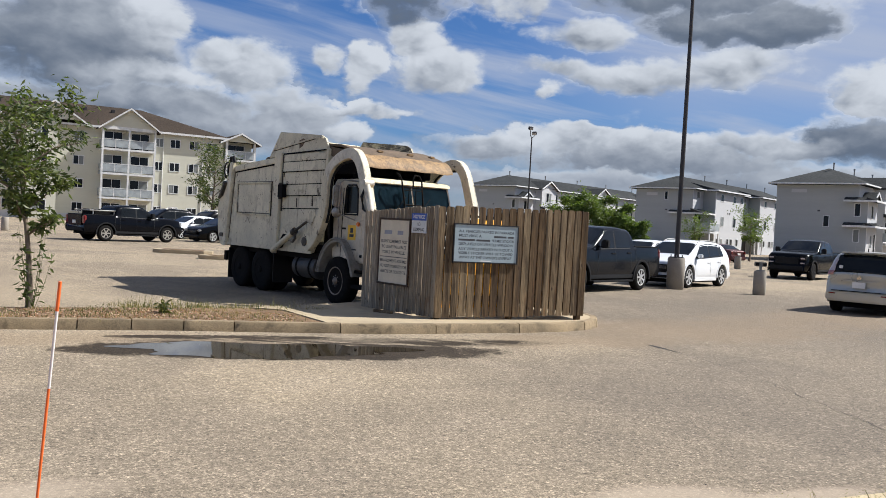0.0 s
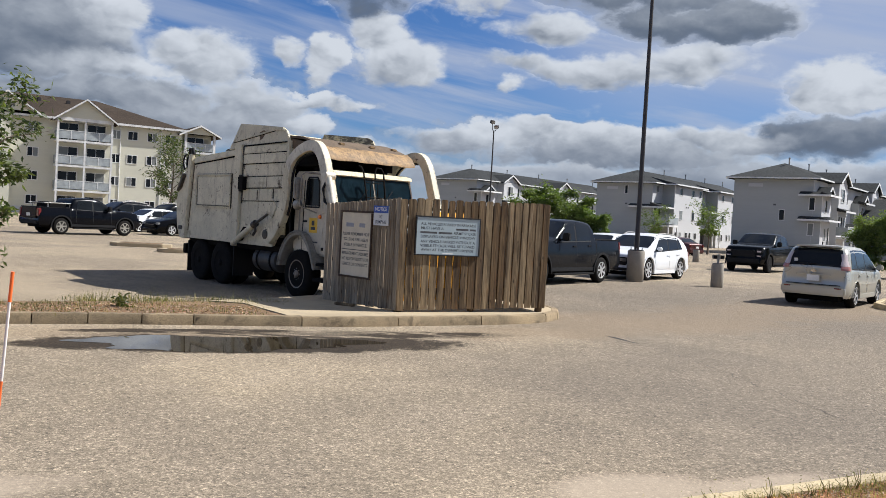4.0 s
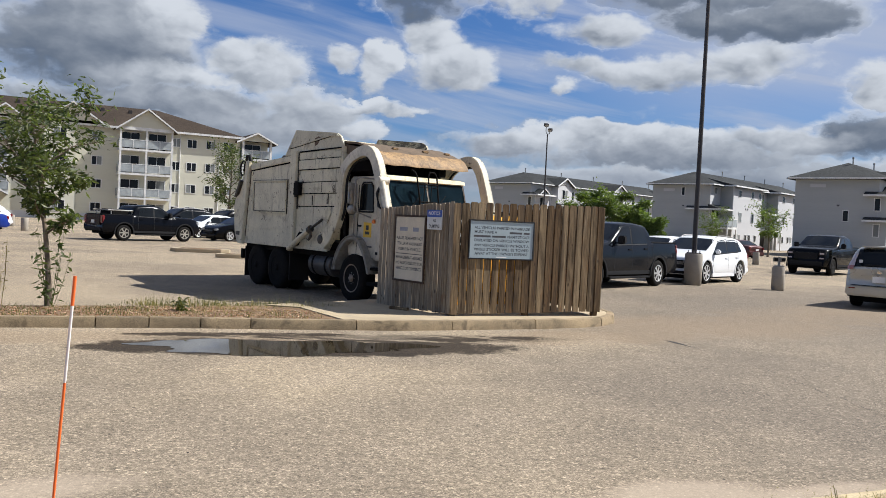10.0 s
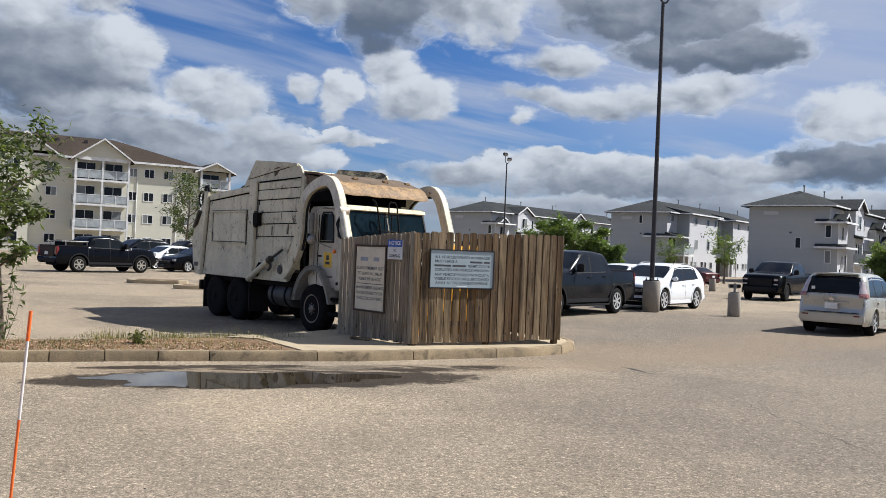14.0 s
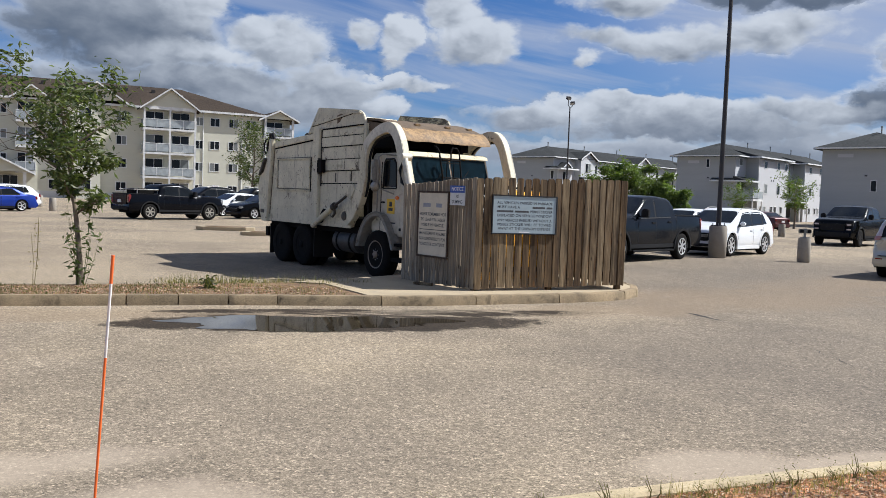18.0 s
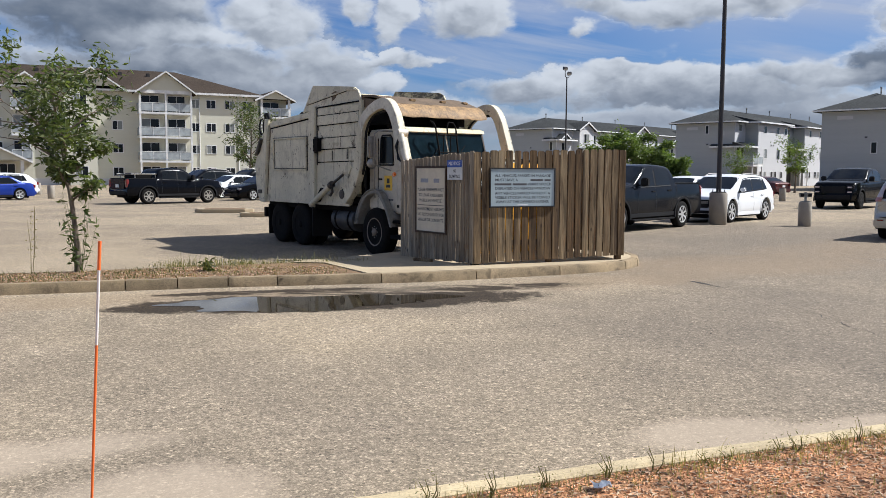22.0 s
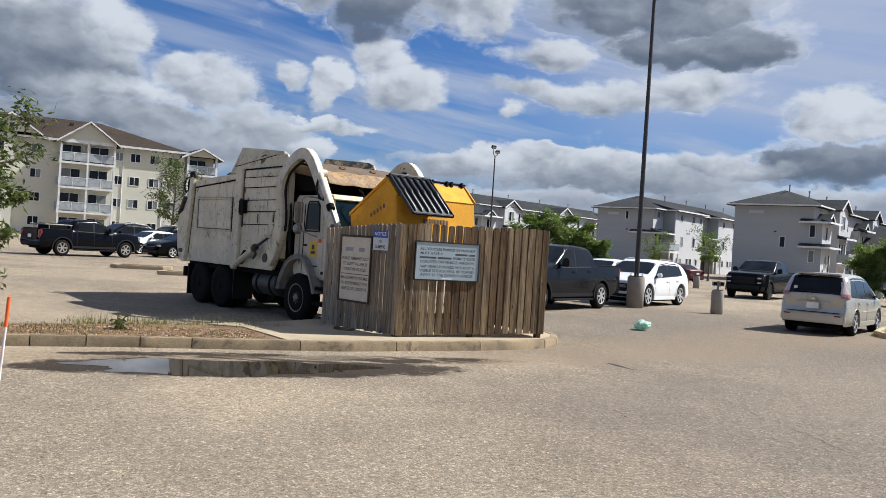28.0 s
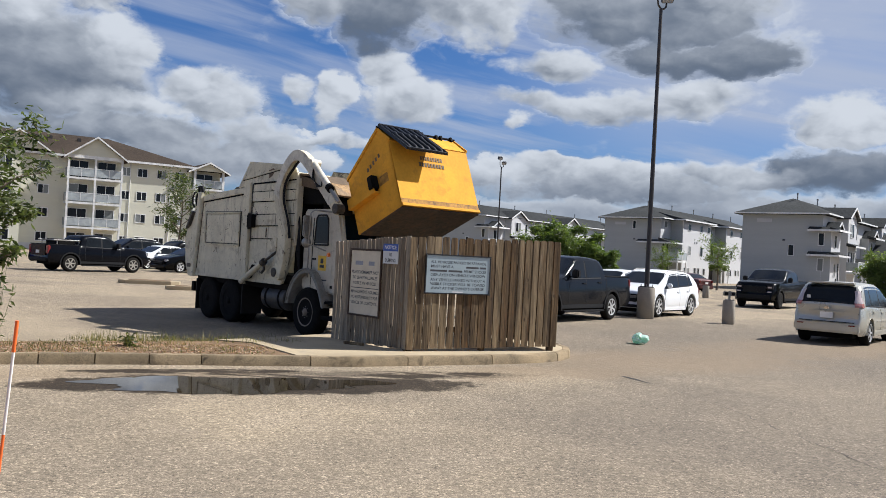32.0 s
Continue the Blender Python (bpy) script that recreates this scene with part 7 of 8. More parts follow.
def light_pole(x, y, top_z, block_r=0.29, block_h=1.05, turn=0.0, r=0.085):
    pole = thing("light_pole", "tall dark twin-head parking lot light on a concrete base", "light pole", pose(x, y, dip(x, y), 0, 0, turn), "light poles")
    bm = bmesh.new()
    lathe(bm, [(block_r * 0.9, 0), (block_r, 0.02), (block_r, block_h - 0.04), (block_r * 0.93, block_h)], 20, Matrix.Rotation(radians(90), 4, "X"))
    part("base", bm, M_GREYCON, pole, "round concrete base", True)
    part("base_plate", boxes((-0.17, 0.17, -0.17, 0.17, block_h, block_h + 0.03), bevel=0.006), M_POLE, pole)
    for sx in (-1, 1):
        for sy in (-1, 1):
            bm = bmesh.new()
            tube(bm, [(sx * 0.13, sy * 0.13, block_h), (sx * 0.13, sy * 0.13, block_h + 0.10)], 0.018, 6)
            part("bolt", bm, M_STEEL, pole)
    bm = bmesh.new()
    tube(bm, [(0, 0, block_h), (0, 0, top_z * 0.5), (0, 0, top_z)], [r, r * 0.85, r * 0.65], 14)
    part("pole_shaft", bm, M_POLE, pole, smooth=True)
    bm = bmesh.new()
    tube(bm, [(-0.17, 0, top_z + 0.70), (-0.17, 0, top_z + 0.26), (-0.13, 0, top_z + 0.08), (0, 0, top_z - 0.02), (0.13, 0, top_z + 0.0), (0.22, 0, top_z + 0.08), (0.24, 0, top_z + 0.26)], 0.032, 10)
    part("yoke", bm, M_POLE, pole, smooth=True)
    for s in (-1, 1):
        head = part("lamp_head", boxes((-0.20, 0.20, -0.17, 0.17, -0.12, 0.16), bevel=0.03), M_POLE, pole)
        head.matrix_basis = pose(-0.17 if s < 0 else 0.26, 0.0, top_z + (0.80 if s < 0 else 0.36), 24, 0, s * -20 - 20)
        part("lens", boxes((-0.17, 0.17, -0.185, -0.172, -0.09, 0.12)), M_CLEARLENS, head)
    return pole


light_pole(7.86, 28.65, 10.45, turn=28)
light_pole(7.9, 81.0, 10.45, turn=20)
light_pole(34.4, 57.5, 10.45, turn=15)


def bollard(x, y, h=0.78, r=0.20, cap=True):
    b = thing("bollard", "concrete bollard with a plug-in post on top" if cap else "low grey concrete bollard in the lot", "bollard", pose(x, y, 0, 0, 0, random.uniform(-35, 10)), "bollards")
    bm = bmesh.new()
    lathe(bm, [(r * 0.92, 0), (r, 0.02), (r, h - 0.05), (r * 0.9, h)], 18, Matrix.Rotation(radians(90), 4, "X"))
    part("block", bm, M_GREYCON, b, smooth=True)
    if cap:
        part("outlet_post", boxes((-0.035, 0.035, -0.03, 0.03, h - 0.02, h + 0.31), bevel=0.006), M_STEEL, b, "galvanised post")
        part("outlet_plate", boxes((-0.14, 0.14, -0.06, 0.06, h - 0.005, h + 0.03), bevel=0.006), M_STEEL, b)
        for s in (-1, 1):
            part("outlet_box", boxes((*sorted((s * 0.036, s * 0.20)), -0.05, 0.05, h + 0.15, h + 0.29), bevel=0.02), M_WING, b, "metal outlet box")
            part("outlet_cover", boxes((*sorted((s * 0.06, s * 0.18)), -0.06, -0.051, h + 0.17, h + 0.27), bevel=0.004), M_BLACK, b)
    return b


for x, y, c in ((10.42, 27.95, True), (18.4, 53.2, False), (16.3, 26.5, True), (-25.4, 49.8, False), (-21.6, 53.0, False), (-23.6, 56.0, False), (21.5, 50.5, False), (-30.5, 58.0, False)):
    bollard(x, y, cap=c)


def slab(x, y, length, width, turn, h=0.14):
    t = thing("parking_island", "low worn concrete island with dirt on top", "traffic island", pose(x, y, dip(x, y), 0, 0, turn), "low islands")
    bm = bmesh.new()
    prism(bm, [(-length / 2, -width * 0.3), (-length / 2 + 0.3, -width / 2), (length / 2 - 0.3, -width / 2), (length / 2, -width * 0.3), (length / 2, width * 0.3), (length / 2 - 0.3, width / 2), (-length / 2 + 0.3, width / 2), (-length / 2, width * 0.3)], 0, h, "z", 0.02)
    part("kerb_ring", bm, M_PAD, t)
    part("dirt_fill", boxes((-length / 2 + 0.35, length / 2 - 0.35, -width / 2 + 0.2, width / 2 - 0.2, h - 0.02, h + 0.012), bevel=0.01), M_SOIL, t)


slab(-10.4, 34.6, 2.3, 1.1, 10)
slab(-8.0, 31.6, 1.8, 0.8, 20)
slab(-7.2, 36.2, 3.2, 1.2, 15)
slab(-5.4, 33.0, 2.4, 0.8, 15)

RIGHT_ISLE = [(12.55, 21.9), (12.75, 21.2), (13.4, 20.8), (17.1, 22.95), (24.0, 27.3)]
kerb("kerb_right_island", "tan concrete kerb round a planted island", [(17.4, 27.8), (14.0, 24.4), (12.75, 22.6)] + RIGHT_ISLE, 1.5, inward=1)
sheet("right_island_bed", [(13.0, 21.6), (13.5, 21.05), (17.0, 23.1), (23.8, 27.4), (21.0, 31.0), (17.5, 27.6), (14.1, 24.2), (13.0, 22.5)], 0.125, M_BED, "bed of bark and dirt on an island", "soil")

# ---- marker stake ----


def build_stake():
    st = thing("marker_stake", "thin orange and white driveway marker stake", "marker stake")
    foot, top = Vector((-1.64, 3.52, 0.10)), Vector((-1.55, 3.50, 1.385))
    at = lambda f: foot + (top - foot) * f
    for name, a, b, mat, lab in (("lower_rod", 0.0, 0.655, M_ORANGE, "orange fibreglass rod"), ("white_band", 0.655, 0.905, M_WHITEPL, "white band"), ("top_cap", 0.905, 1.0, M_ORANGE, "orange cap")):
        bm = bmesh.new()
        tube(bm, [at(a), at(b)], 0.0062 if name != "top_cap" else 0.0075, 8)
        part(name, bm, mat, st, lab, True)


build_stake()

# ---- trees ----


def leaf_cloud(points, size, seed, ratio=0.34):
    """Many small folded leaves round the given points, as one mesh."""
    g = np.random.default_rng(seed)
    verts, faces = [], []
    for p, spread in points:
        c = np.array(p) + g.normal(0, spread, 3)
        a = g.normal(0, 1, 3)
        a[2] = a[2] * 0.5 - 0.35
        a /= np.linalg.norm(a)
        b = np.cross(a, g.normal(0, 1, 3))
        b /= np.linalg.norm(b)
        nrm = np.cross(a, b)
        s = size * g.uniform(0.65, 1.35)
        w = s * ratio
        i = len(verts)
        verts += [tuple(c), tuple(c + a * s * 0.45 + b * w * 0.5 + nrm * w * 0.18), tuple(c + a * s), tuple(c + a * s * 0.45 - b * w * 0.5 + nrm * w * 0.18)]
        faces += [(i, i + 1, i + 2), (i, i + 2, i + 3)]
    me = bpy.data.meshes.new("crown")
    me.from_pydata(verts, [], faces)
    return me


def tree(label, x, y, z, height, trunk_r, seed, leaves, leaf, crown_low=0.35, width=0.45, mat=None, lean=(0, 0), limbs=9, name="tree", gaps=0.5, group="", tight=1.0, bare=()):
    g = random.Random(seed)
    t = thing(name, label, "tree", pose(x, y, z), group)
    bm = bmesh.new()
    n_pts = 9
    trunk_line = [Vector((lean[0] * f ** 1.6 + 0.03 * height * math.sin(3.1 * f + seed) * f, lean[1] * f + 0.02 * height * math.sin(4.2 * f + seed * 2) * f, height * 0.86 * f)) for f in (i / (n_pts - 1) for i in range(n_pts))]
    tube(bm, trunk_line, [trunk_r * (1.25 if i == 0 else 1 - 0.85 * i / (n_pts - 1)) for i in range(n_pts)], 9)
    part("trunk", bm, M_BARK, t, smooth=True)
    spots = []
    for k in range(limbs):
        f = crown_low + (0.97 - crown_low) * (k + 0.5) / limbs
        i = min(n_pts - 2, int(f * (n_pts - 1)))
        u = f * (n_pts - 1) - i
        start = trunk_line[i].lerp(trunk_line[i + 1], u)
        a = k * 2.4 + g.uniform(-0.5, 0.5)
        shape = math.sin(math.pi * min(1.0, 0.25 + 0.75 * (1 - (f - crown_low) / (1.02 - crown_low)))) * 0.6 + 0.4
        reach = width * height * shape * g.uniform(0.75, 1.15)
        up = g.uniform(0.35, 0.9)
        line = [start + Vector((math.cos(a), math.sin(a), 0)) * reach * s + Vector((0, 0, reach * up * s ** 0.8)) + Vector((g.uniform(-1, 1), g.uniform(-1, 1), g.uniform(-1, 1))) * reach * 0.07 * (s > 0) for s in (0, 0.25, 0.5, 0.75, 1.0)]
        bm = bmesh.new()
        rr = trunk_r * (0.50 - 0.30 * f)
        tube(bm, line, [rr, rr * 0.8, rr * 0.55, rr * 0.35, rr * 0.12], 6)
        for j in (1, 2, 3):
            for _ in range(2):
                tip = line[j] + Vector((g.uniform(-1, 1), g.uniform(-1, 1), g.uniform(0.1, 1.0))).normalized() * reach * g.uniform(0.25, 0.5)
                tube(bm, [line[j], line[j].lerp(tip, 0.5) + Vector((0, 0, 0.02 * reach)), tip], [rr * 0.4, rr * 0.25, rr * 0.07], 5)
                spots += [(tip, reach * 0.13), (line[j].lerp(tip, 0.6), reach * 0.11)]
        part("limb", bm, M_BARK, t, smooth=True)
        spots += [(line[-1], reach * 0.14), (line[3], reach * 0.13)]
    chosen = [spots[g.randrange(len(spots))] if g.random() > gaps * 0.2 else spots[g.randrange(max(1, len(spots) // 2))] for _ in range(leaves)]
    for line in bare:
        bm = bmesh.new()
        tube(bm, [Vector(p) for p in line], [0.016, 0.011, 0.007, 0.003], 6)
        for j in (1, 2):
            for side in (-1, 1):
                tip = Vector(line[j]) + Vector((-0.30 - 0.1 * g.random(), 0.15 * side, 0.22 * side + 0.1 * g.random()))
                tube(bm, [Vector(line[j]), Vector(line[j]).lerp(tip, 0.5) + Vector((0, 0, 0.02)), tip], [0.006, 0.004, 0.0015], 5)
        part("bare_branch", bm, M_BARK, t, "leafless grey branch", smooth=True)
    me = leaf_cloud([(tuple(p), s * tight) for p, s in chosen], leaf, seed)
    me.materials.append(mat or M_LEAF)
    crown = new("crown", me)
    crown.parent = t
    tagged(crown, kind="stuff")
    return t


tree("young leafy tree with bare lower twigs on the island", -6.15, 12.88, 0.10, 3.35, 0.052, 3, 3700, 0.120, 0.36, 0.34, lean=(-0.35, 0.1), limbs=14, name="young_tree", tight=0.62, bare=(((-0.22, 0, 1.72), (-0.72, -0.05, 2.02), (-1.15, 0, 2.08), (-1.5, 0.05, 2.22)), ((-0.25, 0, 1.85), (-0.70, 0.1, 2.35), (-1.15, 0.12, 2.62), (-1.5, 0.1, 2.90)), ((-0.25, 0, 1.95), (-0.8, -0.1, 2.28), (-1.3, -0.1, 2.35), (-1.6, -0.1, 2.55))))
tree("young leafy tree on the planted island", 16.8, 24.1, 0.10, 2.5, 0.05, 8, 4600, 0.11, 0.26, 0.36, limbs=14, name="young_tree", mat=M_LEAFDARK)
tree("small green tree in front of the apartment block", -17.6, 65.0, 0.0, 6.6, 0.12, 12, 2600, 0.24, 0.30, 0.34, limbs=11)
tree("small green tree by the townhouses", 27.3, 76.0, 0.0, 4.1, 0.10, 14, 1900, 0.22, 0.38, 0.40, limbs=10, mat=M_LEAFMID)
tree("small green tree by the townhouses", 21.8, 74.0, 0.0, 3.6, 0.08, 15, 1300, 0.20, 0.30, 0.38, limbs=9, mat=M_LEAFMID)


def bush_tree(x, y, height, width, seed, leaves=11000, leaf=0.165, mat=None):
    return tree("dense bright green tree at the edge of the lot", x, y, 0.0, height, 0.10, seed, leaves, leaf, 0.10, width / height / 2.7, mat=mat, limbs=14, gaps=0.2, group="trees along the lot")


for i, (x, y, h, w) in enumerate(((6.8, 45.2, 3.8, 2.8), (8.0, 44.9, 3.7, 2.7), (9.0, 44.6, 3.3, 2.2), (9.9, 43.9, 2.5, 1.5), (24.2, 44.0, 2.8, 2.6), (25.4, 43.4, 3.2, 2.8), (26.6, 42.9, 2.9, 2.4))):
    bush_tree(x, y, h, w, 40 + i, mat=M_LEAFDARK if x > 15 else M_LEAFMID)

bm = bmesh.new()
tube(bm, [(0, 0, 0), (0.14, 0.0, 1.0), (0.27, 0, 2.0), (0.40, 0.0, 2.85)], [0.062, 0.058, 0.055, 0.05], 10)
post = thing("wooden_post", "leaning grey weathered wooden post on the island", "post", pose(-8.30, 12.0, 0.10))
part("shaft", bm, material("silvery old wood", (0.20, 0.19, 0.175), 0.85, grain=12, vary=0.4, blotch=3, stain=0.25, bump=0.5, stretch=(5, 5, 0.3)), post, smooth=True)

# ---- buildings ----
M_BEIGE = material("beige vinyl siding", (0.57, 0.555, 0.455), 0.7, grain=8, vary=0.04, blotch=0.15, stain=0.05, bump=0.1, stretch=(0.2, 0.2, 6))
# townhouse end walls take the darker tone, their fronts the paler one
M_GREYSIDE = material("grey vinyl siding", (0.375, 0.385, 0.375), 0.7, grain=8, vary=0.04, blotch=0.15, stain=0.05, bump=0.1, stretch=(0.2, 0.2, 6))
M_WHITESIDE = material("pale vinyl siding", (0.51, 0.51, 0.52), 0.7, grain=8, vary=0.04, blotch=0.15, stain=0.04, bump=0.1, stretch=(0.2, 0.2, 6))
M_TRIM = material("white trim", (0.66, 0.66, 0.65), 0.6, grain=10, vary=0.04, bump=0)
M_ROOFBROWN = material("brown asphalt shingles", (0.050, 0.038, 0.029), 0.95, grain=5, vary=0.3, blotch=0.3, stain=0.15, bump=0.3, spec=0.08)
M_ROOFGREY = material("grey asphalt shingles", (0.046, 0.048, 0.048), 0.95, grain=5, vary=0.3, blotch=0.3, stain=0.15, bump=0.3, spec=0.08)


def curtained_glass():
    """Window panes, some dark and some with a pale blind behind them."""
    m = glass_material("window glass", (0.012, 0.014, 0.017), 0.05)
    k = m.node_tree
    info = k.nodes.new("ShaderNodeObjectInfo")
    ramp = k.nodes.new("ShaderNodeMapRange")
    ramp.inputs[1].default_value, ramp.inputs[2].default_value = 0.62, 0.66
    k.links.new(info.outputs["Random"], ramp.inputs[0])
    mix = k.nodes.new("ShaderNodeMix")
    mix.data_type = "RGBA"
    mix.inputs[6].default_value, mix.inputs[7].default_value = (0.012, 0.014, 0.017, 1), (0.20, 0.21, 0.205, 1)
    k.links.new(ramp.outputs[0], mix.inputs[0])
    shader = [q for q in k.nodes if q.type == "BSDF_PRINCIPLED"][0]
    k.links.new(mix.outputs[2], shader.inputs["Base Color"])
    return m


M_PANE = curtained_glass()
M_SCREEN = material("dark screen", (0.05, 0.05, 0.055), 0.6, grain=20, vary=0.1, bump=0)


def window_unit(parent, x, y, z, w, h, out=-1, axis="y", sashes=2):
    """A window in a wall: frame, panes; out: which way the wall looks along the axis."""
    def spec(a0, a1, d0, d1, z0, z1):
        lo, hi = sorted((d0, d1))
        return (a0, a1, lo, hi, z0, z1) if axis == "y" else (lo, hi, a0, a1, z0, z1)
    c, d = (x, y) if axis == "y" else (y, x)
    f = 0.075 if w >= 1.0 else 0.06
    fr = part("window", boxes(spec(c - w / 2, c + w / 2, d, d + out * 0.05, z - h / 2, z - h / 2 + f), spec(c - w / 2, c + w / 2, d, d + out * 0.05, z + h / 2 - f, z + h / 2), spec(c - w / 2, c - w / 2 + f, d, d + out * 0.05, z - h / 2 + f, z + h / 2 - f), spec(c + w / 2 - f, c + w / 2, d, d + out * 0.05, z - h / 2 + f, z + h / 2 - f)), M_TRIM, parent)
    step = (w - 2 * f) / sashes
    for k in range(sashes):
        a = c - w / 2 + f + k * step
        part("pane", boxes(spec(a + 0.025, a + step - 0.025, d, d + out * 0.02, z - h / 2 + f, z + h / 2 - f)), M_PANE, fr)
        if k:
            part("mullion", boxes(spec(a - 0.03, a + 0.03, d, d + out * 0.045, z - h / 2 + f, z + h / 2 - f)), M_TRIM, fr)
    return fr


def gable(parent, cx, y0, y1, half, z, rise, over=0.45, mat=None, wall=None):
    """A gable roof whose ridge runs along y, with its end at y0 in a wall colour and white barge boards."""
    t = 0.16
    for s in (-1, 1):
        bm = bmesh.new()
        k = rise / half
        prism(bm, [(cx, z + rise + 0.05), (cx + s * (half + over), z - k * over + 0.05), (cx + s * (half + over), z - k * over - t + 0.05), (cx, z + rise - t + 0.05)], y0 - over, y1, "y")
        part("gable_roof", bm, mat, parent)
        bm = bmesh.new()
        prism(bm, [(cx, z + rise + 0.06), (cx + s * (half + over), z - k * over + 0.06), (cx + s * (half + over), z - k * over - 0.14), (cx, z + rise - 0.14)], y0 - over - 0.06, y0 - over - 0.002, "y")
        part("barge_board", bm, M_TRIM, parent)
    bm = bmesh.new()
    prism(bm, [(cx - half, z), (cx + half, z), (cx, z + rise - 0.12)], y0 + 0.01, y0 + 0.12, "y")
    part("gable_wall", bm, wall, parent)


def balcony(parent, x0, x1, y, depth, z, posts=True):
    deck = part("balcony", boxes((x0, x1, y - depth, y, z - 0.22, z)), M_TRIM, parent)
    part("balcony_glass", boxes((x0 + 0.06, x1 - 0.06, y - depth + 0.02, y - depth + 0.04, z + 0.12, z + 0.98)), M_RAILGLASS, deck)
    part("handrail", boxes((x0, x1, y - depth, y - depth + 0.06, z + 1.0, z + 1.07)), M_TRIM, deck)
    n_b = max(2, round((x1 - x0) / 1.4))
    for k in range(n_b + 1):
        xx = x0 + 0.03 + (x1 - x0 - 0.06) * k / n_b
        part("baluster", boxes((xx - 0.03, xx + 0.03, y - depth, y - depth + 0.06, z, z + 1.0)), M_TRIM, deck)
    for xx in (x0, x1 - 0.05):
        part("side_rail", boxes((xx, xx + 0.05, y - depth + 0.061, y, z + 0.12, z + 1.0)), M_RAILGLASS, deck)
    return deck


M_RAILGLASS = material("grey glass balustrade", (0.34, 0.37, 0.38), 0.25, grain=10, vary=0.05, bump=0)


def build_apartments():
    b = thing("apartment_building", "beige four-storey apartment block with white balconies and a brown shingle roof", "apartment building", pose(-58.5, 89.0, 0.0, 0, 0, math.degrees(math.atan2(19.0, 33.8))))
    x0, x1, D, eave = -16.0, 35.4, 17.0, 10.95
    part("wall", boxes((x0, x1, 0.0, D, -0.3, eave)), M_BEIGE, b)
    part("foundation", boxes((x0, x1 + 3.9, -0.05, -0.003, -0.3, 0.75)), M_WHITESIDE, b)
    bm = bmesh.new()
    o, ridge = 0.6, 14.2
    vs = [bm.verts.new(p) for p in ((x0 - o, -o, eave), (x1 + o, -o, eave), (x1 + o, D + o, eave), (x0 - o, D + o, eave), (x0 + 6, D / 2, ridge), (x1 - 8.5, D / 2, ridge), (x0 - o, -o, eave - 0.2), (x1 + o, -o, eave - 0.2), (x1 + o, D + o, eave - 0.2), (x0 - o, D + o, eave - 0.2))]
    for f in ((0, 1, 5, 4), (1, 2, 5), (2, 3, 4, 5), (3, 0, 4), (6, 9, 8, 7)):
        bm.faces.new([vs[i] for i in f])
    for i in range(4):
        j = (i + 1) % 4
        bm.faces.new((vs[i], vs[6 + i], vs[6 + j], vs[j]))
    bmesh.ops.recalc_face_normals(bm, faces=bm.faces)
    part("roof", bm, M_ROOFBROWN, b)
    part("fascia", boxes((x0 - o, x1 + o, -o - 0.05, -o - 0.003, eave - 0.22, eave + 0.02)), M_TRIM, b)
    for x in (-12, -8, -4.2, 5.2, 10.8, 14.5, 20.0, 23.2, 26.0):
        part("roof_vent", boxes((x - 0.22, x + 0.22, 5.6, 6.0, 12.6, 13.6), bevel=0.06), M_POLE, b)
    part("chimney", boxes((-0.6, 0.9, 4.5, 6.0, 11.8, 14.4)), M_GREYSIDE, b)
    rows = (9.68, 6.90, 4.25, 1.55)
    for x in (-13.5, -11.0, 3.8, 6.45, 11.8, 18.9, 29.6, 31.85, 33.95):
        for z in rows:
            if 4.5 < x < 10 and z < 3:
                continue
            window_unit(b, x, 0.0, z, 1.22, 1.08)
    for z in rows:
        window_unit(b, 27.75, 0.0, z, 1.0, 1.08)
    # bays with balconies under gables
    for c0, c1, posts in ((21.05, 27.05, 3), (-3.6, 2.72, 3)):
        y = -1.9
        w = c1 - c0
        for z in (2.85, 5.65, 8.45):
            balcony(b, c0, c1, 0.0, 1.9, z)
        for k in range(posts):
            xx = c0 + 0.14 + (w - 0.28) * k / (posts - 1)
            part("column", boxes((xx - 0.10, xx + 0.10, y + 0.003, y + 0.22, -0.3, eave - 0.1)), M_TRIM, b)
        part("bay_beam", boxes((c0, c1, y + 0.001, -0.003, eave - 0.35, eave)), M_TRIM, b)
        gable(b, (c0 + c1) / 2, y, 7.5, w / 2, eave, 2.15, mat=M_ROOFBROWN, wall=M_BEIGE)
        for z in (1.45, 4.25, 7.05, 9.75):
            for xx in (c0 + 1.5, c1 - 1.5):
                window_unit(b, xx, 0.0, z - 0.25, 2.1, 2.0)
    # end bay
    part("end_wall", boxes((x1, 39.4, 1.6, D - 1, -0.3, eave - 0.3)), M_BEIGE, b)
    for z in (2.85, 5.65, 8.45):
        balcony(b, x1 + 0.2, 39.4, 1.6, 2.0, z)
    for xx in (x1 + 0.35, 39.25):
        part("column", boxes((xx - 0.13, xx + 0.13, -0.4, -0.14, -0.3, eave - 0.3)), M_TRIM, b)
    gable(b, 37.4, -0.4, 8.5, 2.15, eave - 0.35, 1.05, mat=M_ROOFBROWN, wall=M_BEIGE)
    for z in (1.45, 4.25, 7.05, 9.6):
        window_unit(b, 37.4, 1.6, z - 0.2, 2.2, 1.9)
    # shallow gabled section
    part("bay_wall", boxes((13.2, 16.6, -0.9, -0.003, -0.3, eave)), M_BEIGE, b)
    for z in rows:
        window_unit(b, 14.9, -0.9, z, 1.45, 1.25)
    gable(b, 16.1, -0.95, 7.0, 3.0, eave + 0.3, 2.0, mat=M_ROOFBROWN, wall=M_BEIGE)
    gable(b, 9.4, -0.95, 6.0, 1.7, eave + 0.2, 1.2, mat=M_ROOFBROWN, wall=M_BEIGE)
